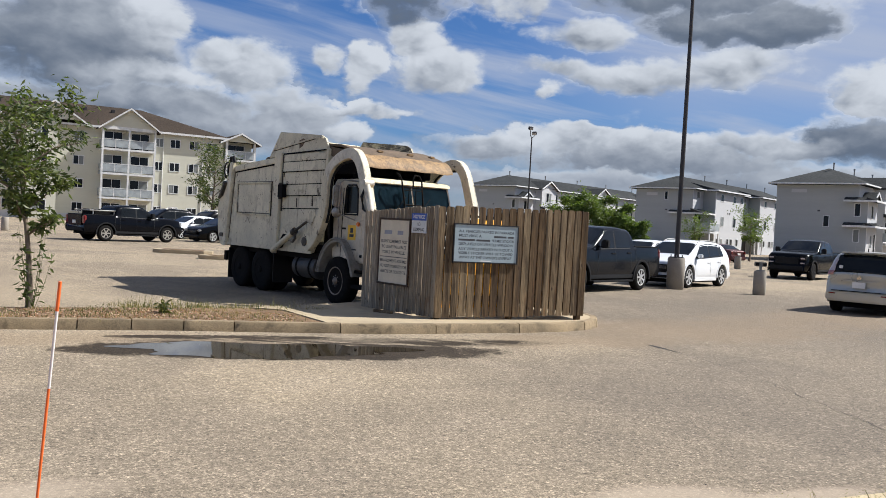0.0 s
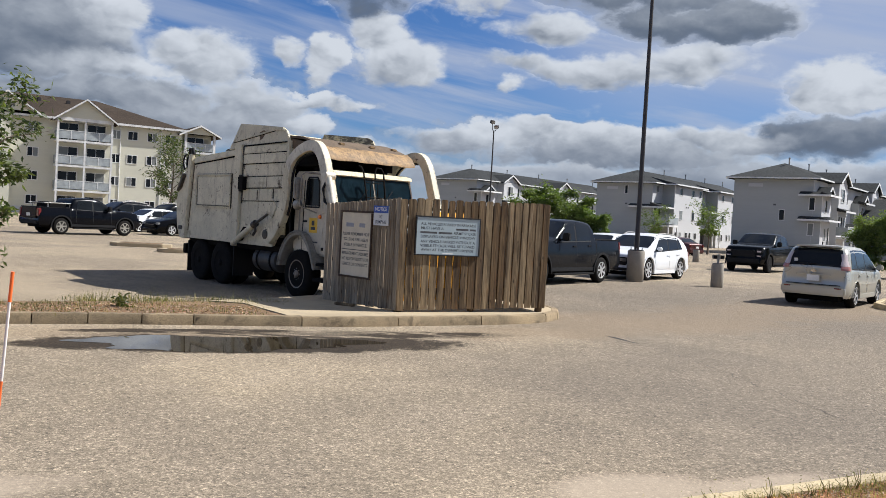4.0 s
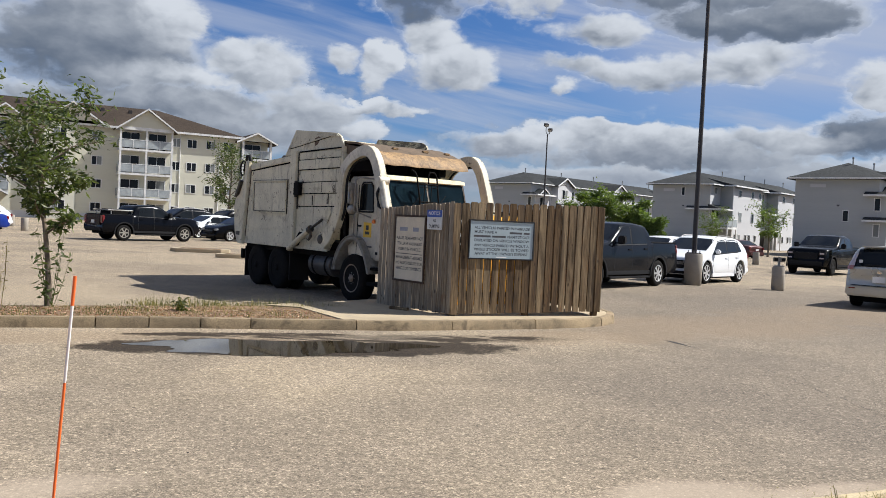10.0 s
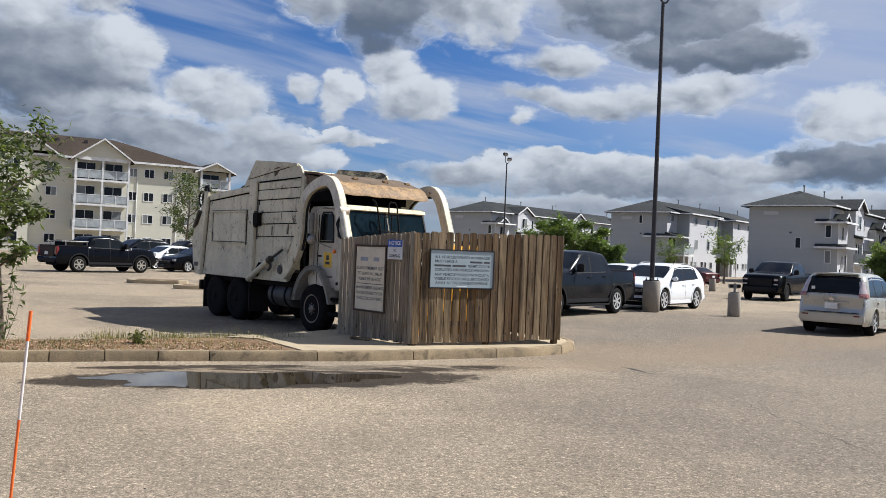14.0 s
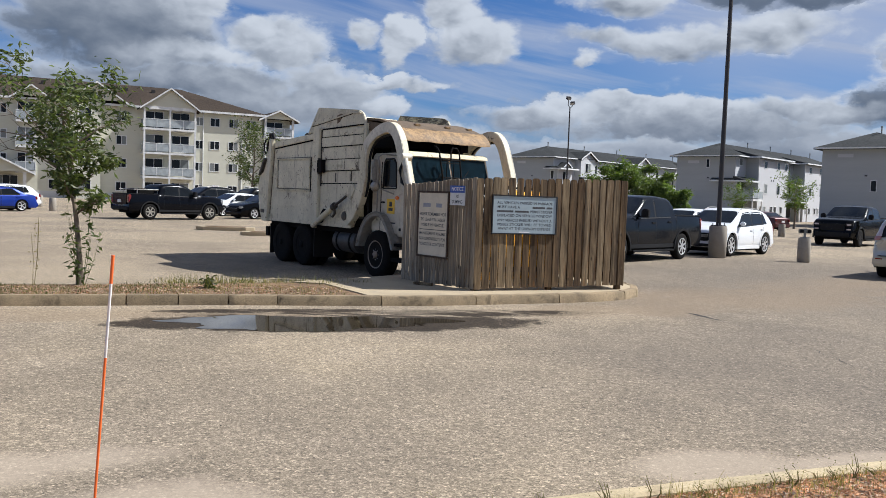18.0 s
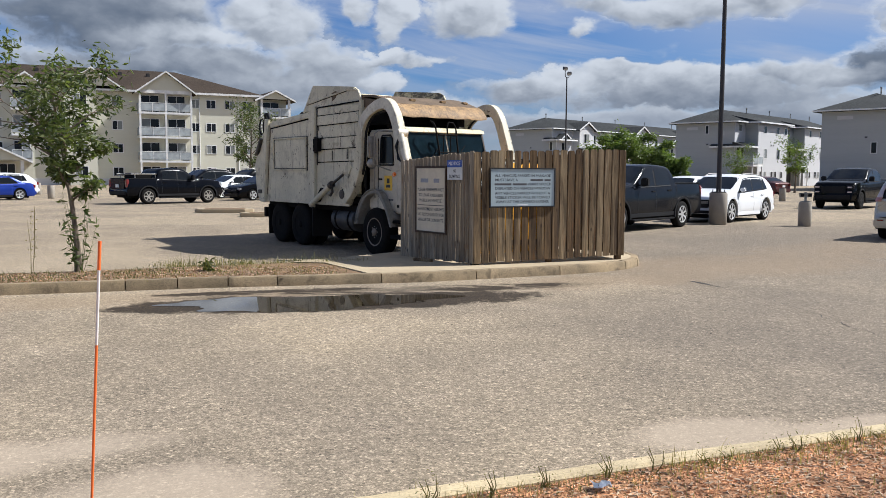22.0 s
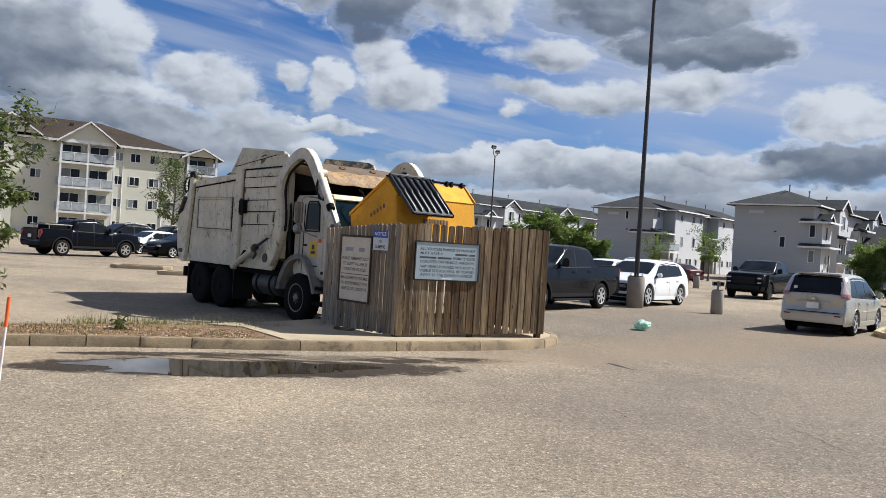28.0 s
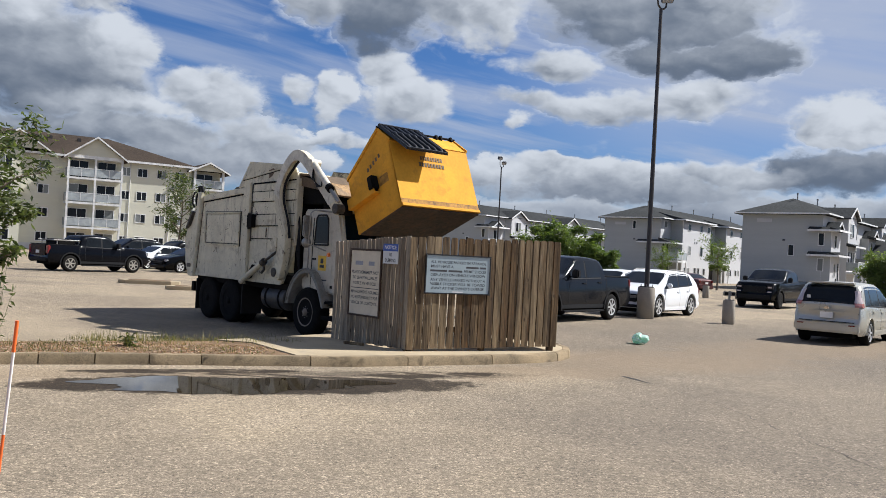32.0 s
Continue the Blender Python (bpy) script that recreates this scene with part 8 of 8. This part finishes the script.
    for z in (2.85, 5.65, 8.45):
        balcony(b, 7.9, 9.9, 0.0, 1.3, z)
        window_unit(b, 8.9, 0.0, z + 1.15, 1.7, 1.9)
    # entrance canopy
    gable(b, 6.5, -3.6, -0.003, 2.9, 2.75, 1.45, mat=M_ROOFBROWN, wall=M_BEIGE)
    for xx in (4.2, 8.8):
        part("canopy_post", boxes((xx - 0.16, xx + 0.16, -3.5, -3.18, -0.3, 2.75)), M_TRIM, b)
    window_unit(b, 7.0, 0.0, 1.25, 2.4, 2.3, sashes=3)
    for x in (28.2, 32.9, 12.6):
        bm = bmesh.new()
        tube(bm, [(x, -0.06, 0), (x, -0.06, eave - 0.2)], 0.05, 6)
        part("downpipe", bm, M_TRIM, b)
    return b


build_apartments()


def hip_roof(parent, x0, x1, y0, y1, eave, ridge, inset, over=0.7):
    """A hipped roof with thin pale eaves on all sides."""
    bm = bmesh.new()
    ym = (y0 + y1) / 2
    ring = ((x0 - over, y0 - over), (x1 + over, y0 - over), (x1 + over, y1 + over), (x0 - over, y1 + over))
    vs = [bm.verts.new((*p, eave)) for p in ring] + [bm.verts.new((x0 + inset, ym, ridge)), bm.verts.new((x1 - inset, ym, ridge))] + [bm.verts.new((*p, eave - 0.16)) for p in ring]
    for f in ((0, 1, 5, 4), (1, 2, 5), (2, 3, 4, 5), (3, 0, 4), (6, 9, 8, 7)):
        bm.faces.new([vs[i] for i in f])
    for i in range(4):
        j = (i + 1) % 4
        bm.faces.new((vs[i], vs[6 + i], vs[6 + j], vs[j]))
    bmesh.ops.recalc_face_normals(bm, faces=bm.faces)
    part("roof", bm, M_ROOFGREY, parent)
    for spec in ((x0 - over - 0.05, x0 - over - 0.003, y0 - over, y1 + over), (x0 - over, x1 + over, y0 - over - 0.05, y0 - over - 0.003)):
        part("fascia", boxes((*spec, eave - 0.13, eave + 0.01)), M_TRIM, parent)


def skirt(parent, x0, x1, y_wall, depth, z, wrap=0.0):
    """A short lean-to roof on the front, carried round the end wall for wrap metres."""
    bm = bmesh.new()
    prism(bm, [(y_wall - depth, z), (y_wall, z), (y_wall, z + 0.28 * depth + 0.1), (y_wall - depth, z + 0.06)], x0, x1, "x")
    part("skirt_roof", bm, M_ROOFGREY, parent)
    part("skirt_fascia", boxes((x0, x1, y_wall - depth - 0.05, y_wall - depth - 0.003, z - 0.12, z + 0.07)), M_TRIM, parent)
    if wrap:
        bm = bmesh.new()
        prism(bm, [(x0, z), (-0.003, z), (-0.003, z + 0.36), (x0, z + 0.06)], y_wall - depth + 0.002, y_wall + wrap, "y")
        part("skirt_roof", bm, M_ROOFGREY, parent)
        part("skirt_fascia", boxes((x0 - 0.05, x0 - 0.003, y_wall - depth, y_wall + wrap, z - 0.12, z + 0.07)), M_TRIM, parent)


def townhouse(label, x, y, length, gables=True):
    """A three-storey townhouse row; x along the row away from the blank end wall, which spans y from -width to 0."""
    b = thing("townhouse", label, "townhouse", pose(x, y, 0.0, 0, 0, 50), "townhouse rows")
    eave, ridge = 8.05, 9.85
    width = 8.0 if gables else 7.8
    front = -width
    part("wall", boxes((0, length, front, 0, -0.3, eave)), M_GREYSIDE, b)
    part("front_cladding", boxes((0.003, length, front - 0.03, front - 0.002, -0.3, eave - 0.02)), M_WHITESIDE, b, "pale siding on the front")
    hip_roof(b, 0, length, front, 0, eave, ridge, 3.6)
    for k in range(5):
        xx = 3.4 + k * (length - 7) / 4
        bm = bmesh.new()
        tube(bm, [(xx, front / 2 - 0.5, ridge - 0.5), (xx, front / 2 - 0.5, ridge + 0.55)], 0.07, 8)
        tube(bm, [(xx, front / 2 - 0.5, ridge + 0.42), (xx, front / 2 - 0.5, ridge + 0.58)], 0.11, 8)
        part("flue_pipe", bm, M_STEEL, b)
    part("wall_vent", boxes((-0.06, -0.002, -4.42, -4.18, 5.2, 5.36)), M_SCREEN, b)
    part("wall_plate", boxes((-0.04, -0.002, -3.0, -1.5, 7.1, 7.45)), M_WHITESIDE, b)
    if gables:
        window_unit(b, 0.0, -5.05, 4.25, 0.62, 1.15, -1, "x", 1)
        pitch = 16.4
        for k in range(int(length / pitch) + 1):
            a = k * pitch
            # two-storey bump with skirt roofs and a small gable
            face = front - 0.85
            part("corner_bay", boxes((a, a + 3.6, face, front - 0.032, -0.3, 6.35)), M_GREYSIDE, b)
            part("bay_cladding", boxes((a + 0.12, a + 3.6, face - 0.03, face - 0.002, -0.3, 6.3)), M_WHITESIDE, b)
            part("corner_board", boxes((a - 0.02, a + 0.10, face - 0.04, face - 0.002, -0.3, 6.3)), M_TRIM, b)
            for z in (6.35, 3.85):
                skirt(b, a - 0.62, a + 4.1, face + 0.003, 0.9, z, 2.1 if k == 0 else 0.0)
            gable(b, a + 1.9, face - 0.25, face + 1.6, 1.15, 6.55, 0.72, 0.22, M_ROOFGREY, M_WHITESIDE)
            for z in (5.3, 2.4):
                window_unit(b, a + 1.6, face - 0.03, z, 0.8, 1.35, -1, "y", 1)
            window_unit(b, a + 2.9, face - 0.03, 2.2, 0.8, 2.0, -1, "y", 1)
            if k == 0:
                for z in (5.45, 2.9):
                    window_unit(b, 0.0, front - 0.05 + 0.12, z, 0.62, 1.3, -1, "x", 1)
            # full-height gabled bay
            c0, c1 = a + 5.4, min(a + 9.4, length)
            if c1 - c0 > 3:
                yb = front - 1.1
                part("bay_wall", boxes((c0, c1, yb, front - 0.032, -0.3, eave - 0.003)), M_WHITESIDE, b)
                cx = (c0 + c1) / 2
                gable(b, cx, yb, front + 3.0, (c1 - c0) / 2, eave + 0.05, 1.05, 0.35, M_ROOFGREY, M_WHITESIDE)
                window_unit(b, cx, yb, 6.7, 1.5, 1.5, -1, "y", 2)
                skirt(b, c0 - 0.2, c1 + 0.3, yb + 0.003, 0.9, 5.0)
                for dx in (-1.1, 0.0, 1.1):
                    window_unit(b, cx + dx, yb, 3.6, 0.8, 1.8, -1, "y", 1)
                balcony(b, c0, c1, yb, 1.2, 2.35)
                part("downspout", boxes((c0 + 0.04, c0 + 0.13, yb - 0.08, yb - 0.004, 0.0, eave - 0.1)), M_TRIM, b)
            # recess with a porch gable
            r0, r1 = a + 9.6, min(a + pitch - 0.9, length)
            if r1 - r0 > 3:
                for xx in (r0 + 1.5, r1 - 1.5):
                    window_unit(b, xx, front - 0.03, 6.7, 1.0, 1.4, -1, "y", 1)
                    window_unit(b, xx, front - 0.03, 4.2, 1.0, 1.4, -1, "y", 1)
                gable(b, (r0 + r1) / 2, front - 1.5, front - 0.035, 1.2, 3.1, 0.75, 0.25, M_ROOFGREY, M_WHITESIDE)
                for dx in (-1.0, 1.0):
                    part("porch_post", boxes(((r0 + r1) / 2 + dx - 0.07, (r0 + r1) / 2 + dx + 0.07, front - 1.45, front - 1.31, -0.3, 3.1)), M_TRIM, b)
    else:
        window_unit(b, 0.0, -4.22, 7.1, 0.5, 1.1, -1, "x", 1)
        pitch = 15.6
        for k in range(int(length / pitch) + 1):
            a = k * pitch
            c0, c1 = a + 3.1, min(a + 12.8, length)
            yb = front - 1.6
            if c1 - c0 > 3:
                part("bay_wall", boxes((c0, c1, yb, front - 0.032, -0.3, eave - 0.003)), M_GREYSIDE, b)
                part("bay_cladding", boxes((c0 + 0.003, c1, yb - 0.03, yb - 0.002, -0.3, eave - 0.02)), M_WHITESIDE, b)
                bm = bmesh.new()
                prism(bm, [(yb - 0.6, eave - 0.16), (yb - 0.6, eave), (front + 1.5, eave + 0.9), (front + 1.5, eave - 0.16)], c0 - 0.6, c1 + 0.6, "x")
                part("bay_roof", bm, M_ROOFGREY, b)
                part("bay_fascia", boxes((c0 - 0.6, c1 + 0.6, yb - 0.66, yb - 0.603, eave - 0.15, eave + 0.02)), M_TRIM, b)
                part("bay_fascia", boxes((c0 - 0.66, c0 - 0.603, yb - 0.6, front - 0.7, eave - 0.15, eave + 0.02)), M_TRIM, b)
                for dx in (2.2, 6.3, 8.9):
                    if c0 + dx < c1 - 0.5:
                        window_unit(b, c0 + dx, yb - 0.03, 7.15, 0.95, 0.95, -1, "y", 1)
                for dx in (2.5, 6.6):
                    window_unit(b, c0 + dx, yb - 0.03, 4.15, 0.95, 1.25, -1, "y", 1)
                for dx in (1.2, 2.4, 4.6, 5.8, 7.8):
                    window_unit(b, c0 + dx, yb - 0.03, 1.5, 0.8, 0.95, -1, "y", 1)
                for dx in (4.1, 4.8):
                    part("wall_vent", boxes((c0 + dx, c0 + dx + 0.22, yb - 0.08, yb - 0.032, 5.15, 5.35)), M_SCREEN, b)
                part("downspout", boxes((c0 + 0.04, c0 + 0.13, yb - 0.10, yb - 0.034, 0.0, eave - 0.1)), M_TRIM, b)
            # recessed entry: lean-to roof and a balcony, carried round the end wall of the first
            skirt(b, a - 0.62, a + 3.0, front - 0.032, 1.7, 4.95, 3.0 if k == 0 else 0.0)
            balcony(b, a + 0.05, a + 3.0, front - 0.035, 2.4, 2.75)
            window_unit(b, a + 1.0, front - 0.03, 3.9, 0.9, 2.0, -1, "y", 1)
            window_unit(b, a + 2.2, front - 0.03, 3.9, 0.9, 2.0, -1, "y", 1)
            window_unit(b, a + 1.5, front - 0.03, 7.3, 1.0, 0.9, -1, "y", 1)
            part("entry", boxes((a + 0.4, a + 2.8, front - 0.08, front - 0.034, -0.3, 2.2)), M_SCREEN, b, "dark entry under the balcony")
            for xx in (a + 0.12, a + 2.9):
                part("balcony_post", boxes((xx - 0.07, xx + 0.07, front - 2.40, front - 2.26, -0.3, 2.5)), M_TRIM, b)
    return b


townhouse("grey and white three-storey townhouse row with gabled porches", 34.6, 89.6, 38.0)
townhouse("grey and white three-storey townhouse row behind small trees", 25.0, 112.2, 38.0, gables=False)
townhouse("grey and white townhouse row far behind the fence", 4.0, 130.0, 46.0)


def long_house():
    b = thing("long_building", "long low grey building with a dark roof beyond the trees", "building", pose(60.0, 92.0, 0.0, 0, 0, -35))
    part("wall", boxes((-10, 40, 0, 12, -0.3, 4.4)), M_GREYSIDE, b)
    bm = bmesh.new()
    prism(bm, [(-0.8, 4.3), (6, 7.2), (12.8, 4.3), (12.8, 4.1), (-0.8, 4.1)], -10.6, 40.6, "x")
    part("roof", bm, M_ROOFGREY, b)
    for k in range(10):
        window_unit(b, -7 + k * 4.8, 0.0, 2.4, 1.8, 1.4)


long_house()

# ---- wind-blown plastic bag and bits of litter ----


def build_bag():
    m = bpy.data.materials.new("thin green plastic")
    m.use_nodes = True
    k = Nodes(m.node_tree)
    where = k.add("ShaderNodeTexCoord").outputs["Object"]
    b = k.add("ShaderNodeBsdfPrincipled")
    k.link(k.mix(k.step(k.noise(where, 9.0, 5.0), 0.4, 0.6), (0.52, 0.68, 0.62), (0.70, 0.80, 0.77)), b.inputs["Base Color"])
    b.inputs["Roughness"].default_value = 0.3
    clear = k.add("ShaderNodeBsdfTranslucent")
    clear.inputs[0].default_value = (0.45, 0.75, 0.62, 1)
    both = k.add("ShaderNodeMixShader")
    both.inputs[0].default_value = 0.45
    k.link(b.outputs[0], both.inputs[1])
    k.link(clear.outputs[0], both.inputs[2])
    k.link(both.outputs[0], k.add("ShaderNodeOutputMaterial").inputs[0])
    bag = thing("plastic_bag", "pale green plastic bag blown along the asphalt", "plastic bag")
    bm = bmesh.new()
    bmesh.ops.create_icosphere(bm, subdivisions=4, radius=0.155)
    for v in bm.verts:
        p = v.co.copy()
        f = 1 + 0.55 * noise.noise(p * 9.0) + 0.40 * (0.5 - abs(noise.noise(p * 15.0 + Vector((3, 1, 2))))) - 0.10
        v.co = Vector((p.x * 1.35, p.y * 1.0, p.z * 0.66)) * f
        v.co.z = max(v.co.z, -0.13)
        if v.co.x < -0.2:
            v.co.z *= 0.7
    part("bag_skin", bm, m, bag)
    bm = bmesh.new()
    tube(bm, [(0.12, 0.04, 0.0), (0.21, 0.06, 0.06), (0.26, 0.03, 0.03)], [0.04, 0.016, 0.028], 8)
    part("knotted_handle", bm, m, bag)
    return bag


bag = build_bag()


def litter():
    bm = bmesh.new()
    g = random.Random(4)
    vs = [[bm.verts.new((0.62 + 0.026 * i - 0.012 * j + g.uniform(-0.006, 0.006), 4.05 + 0.010 * i + 0.022 * j + g.uniform(-0.006, 0.006), 0.145 + g.uniform(0, 0.035))) for i in range(4)] for j in range(4)]
    for j in range(3):
        for i in range(3):
            bm.faces.new((vs[j][i], vs[j][i + 1], vs[j + 1][i + 1], vs[j + 1][i]))
    bmesh.ops.solidify(bm, geom=list(bm.faces), thickness=0.002)
    foil = material("crumpled foil wrapper", (0.55, 0.60, 0.68), 0.3, metal=0.5, grain=30, vary=0.2, bump=0.4, dirt=(0.2, 0.28, 0.4, 0.5))
    tagged(part("foil_wrapper", bm, foil), "crumpled silver-blue foil wrapper on the mulch", "litter")
    bm = boxes((-0.19, 0.19, -0.045, 0.045, 0, 0.05), bevel=0.01)
    ob = tagged(part("wood_offcut", bm, M_PLANK), "dark wooden offcut lying on the concrete pad", "wood")
    ob.matrix_basis = pose(-0.95, 14.72, 0.142, 0, 0, -30)
    bm = bmesh.new()
    for _ in range(16):
        x, y = g.uniform(-2.2, 4.5), g.uniform(4.8, 9.5)
        s = g.uniform(0.004, 0.008)
        box(bm, x - s, x + s, y - s * 0.6, y + s * 0.6, 0, s * 0.7)
    tagged(part("pebbles", bm, M_CRACK), "small dark stones scattered on the asphalt", "pebbles", kind="stuff")


litter()


def shoots(name, label, x, y, z, h, count, mat, leaf, seed, spread=0.12):
    """A tuft of thin upright shoots with leaves."""
    g = random.Random(seed)
    t = thing(name, label, "plant", pose(x, y, z))
    spots = []
    for k in range(count):
        a, r = g.uniform(0, 6.28), g.uniform(0.2, 1) * spread
        tip = Vector((math.cos(a) * r * 2, math.sin(a) * r * 2, h * g.uniform(0.6, 1.0)))
        foot = Vector((math.cos(a) * r * 0.4, math.sin(a) * r * 0.4, 0))
        bm = bmesh.new()
        tube(bm, [foot, foot.lerp(tip, 0.5) + Vector((0.02, 0, 0)), tip], [0.004, 0.003, 0.0015], 5)
        part("stem", bm, mat, t)
        for _ in range(16):
            spots.append((tuple(foot.lerp(tip, g.uniform(0.15, 1.0))), 0.03))
    me = leaf_cloud(spots, leaf, seed)
    me.materials.append(mat)
    crown = new("foliage", me)
    crown.parent = t
    tagged(crown, kind="stuff")


shoots("sucker_shoots", "leafy suckers round the foot of the young tree", -6.12, 12.84, 0.11, 1.30, 8, M_LEAF, 0.115, 5, 0.14)
shoots("dry_weed", "tall thin dry weed on the island", -6.75, 12.62, 0.11, 1.05, 6, M_DRYGRASS, 0.035, 6, 0.10)
shoots("dock_weed", "low broad-leaved weed on the island", -4.15, 13.1, 0.11, 0.22, 7, M_GRASS, 0.09, 7, 0.10)
for i, (x, y) in enumerate(((-0.75, 3.62), (-1.35, 3.40), (0.35, 4.12), (0.95, 4.38), (1.55, 4.66), (2.1, 4.9), (2.7, 5.18), (-0.2, 3.88), (1.25, 4.52), (3.1, 5.35), (3.5, 5.55), (0.1, 3.98), (1.38, 4.60), (1.70, 4.73), (1.82, 4.78), (2.25, 4.97), (2.40, 5.05), (2.55, 5.10), (2.85, 5.24), (2.95, 5.29), (3.25, 5.42), (3.65, 5.60), (3.9, 5.72), (0.7, 4.27))):
    shoots("kerb_weed", "small wiry weed growing at the kerb", x, y, 0.11, 0.07 + 0.03 * (i % 4), 3 + i % 3, M_GRASSNEAR, 0.014, 60 + i, 0.03)


def motions():
    """All that moves: the arms, their forks, the bin and a plastic bag in the wind."""
    lift = [(0.0, 0.0), (25.6, 0.0), (26.5, 5.0), (27.5, 10.8), (28.0, 14.0), (28.5, 17.0), (29.0, 20.2), (29.5, 22.2), (30.0, 22.6), (30.5, 23.2), (31.0, 25.8), (31.5, 28.0), (32.0, 30.0)]
    bin_rows = [(0.0, 2.64, 1.98, 0.0), (25.6, 2.64, 1.98, 0.0), (26.5, 2.72, 2.32, 3.0), (27.5, 2.70, 2.73, 6.0), (28.0, 2.55, 3.0, 8.0), (28.5, 2.33, 3.24, 10.0), (29.0, 2.21, 3.40, 11.5), (29.5, 2.16, 3.52, 12.5),
                (30.0, 2.20, 3.50, 12.5), (30.5, 2.19, 3.54, 12.5), (31.0, 2.10, 3.78, 14.5), (31.5, 1.96, 3.98, 18.0), (32.0, 1.85, 4.19, 23.0)]
    for arm, fork in arms:
        walk(arm, [(t, pose(PIVOT[0], 0, PIVOT[1], 0, -a, 0)) for t, a in lift])
        held = []
        for (t, a), (_, x, z, tilt) in zip(lift, bin_rows):
            c, s = math.cos(radians(tilt)), math.sin(radians(tilt))
            base = pose(x - (1.08 * c - 1.72 * s), 0, z - (1.08 * s + 1.72 * c), 0, -tilt, 0) @ pose(-0.12, 0, FORK_REACH)
            held.append((t, pose(PIVOT[0], 0, PIVOT[1], 0, -a, 0).inverted() @ base))
        walk(fork, held)
    rows = []
    for t, x, z, tilt in bin_rows:
        c, s = math.cos(radians(tilt)), math.sin(radians(tilt))
        rows.append((t, TRUCK @ pose(x - (1.08 * c - 1.72 * s), 0, z - (1.08 * s + 1.72 * c), 0, -tilt, 0)))
    walk(dumpster, rows)
    drift = [(0.0, 2.9, 19.6, 0), (23.2, 2.9, 19.6, 0), (24.2, 3.55, 21.0, 40), (24.5, 3.8, 20.9, 80), (25.0, 4.35, 20.9, 130), (25.5, 5.15, 20.4, 190), (26.5, 5.6, 20.0, 220), (27.5, 5.75, 20.1, 240), (28.2, 5.65, 19.9, 232),
             (28.6, 5.6, 20.2, 240), (29.0, 5.65, 20.2, 250), (29.4, 5.75, 19.6, 290), (29.8, 5.75, 19.7, 300), (30.2, 5.85, 19.6, 285), (31.0, 5.6, 19.5, 280), (31.5, 5.35, 19.4, 265), (32.0, 5.12, 19.1, 250)]
    walk(bag, [(t, pose(x, y, 0.132, 0, 0, a)) for t, x, y, a in drift])


motions()
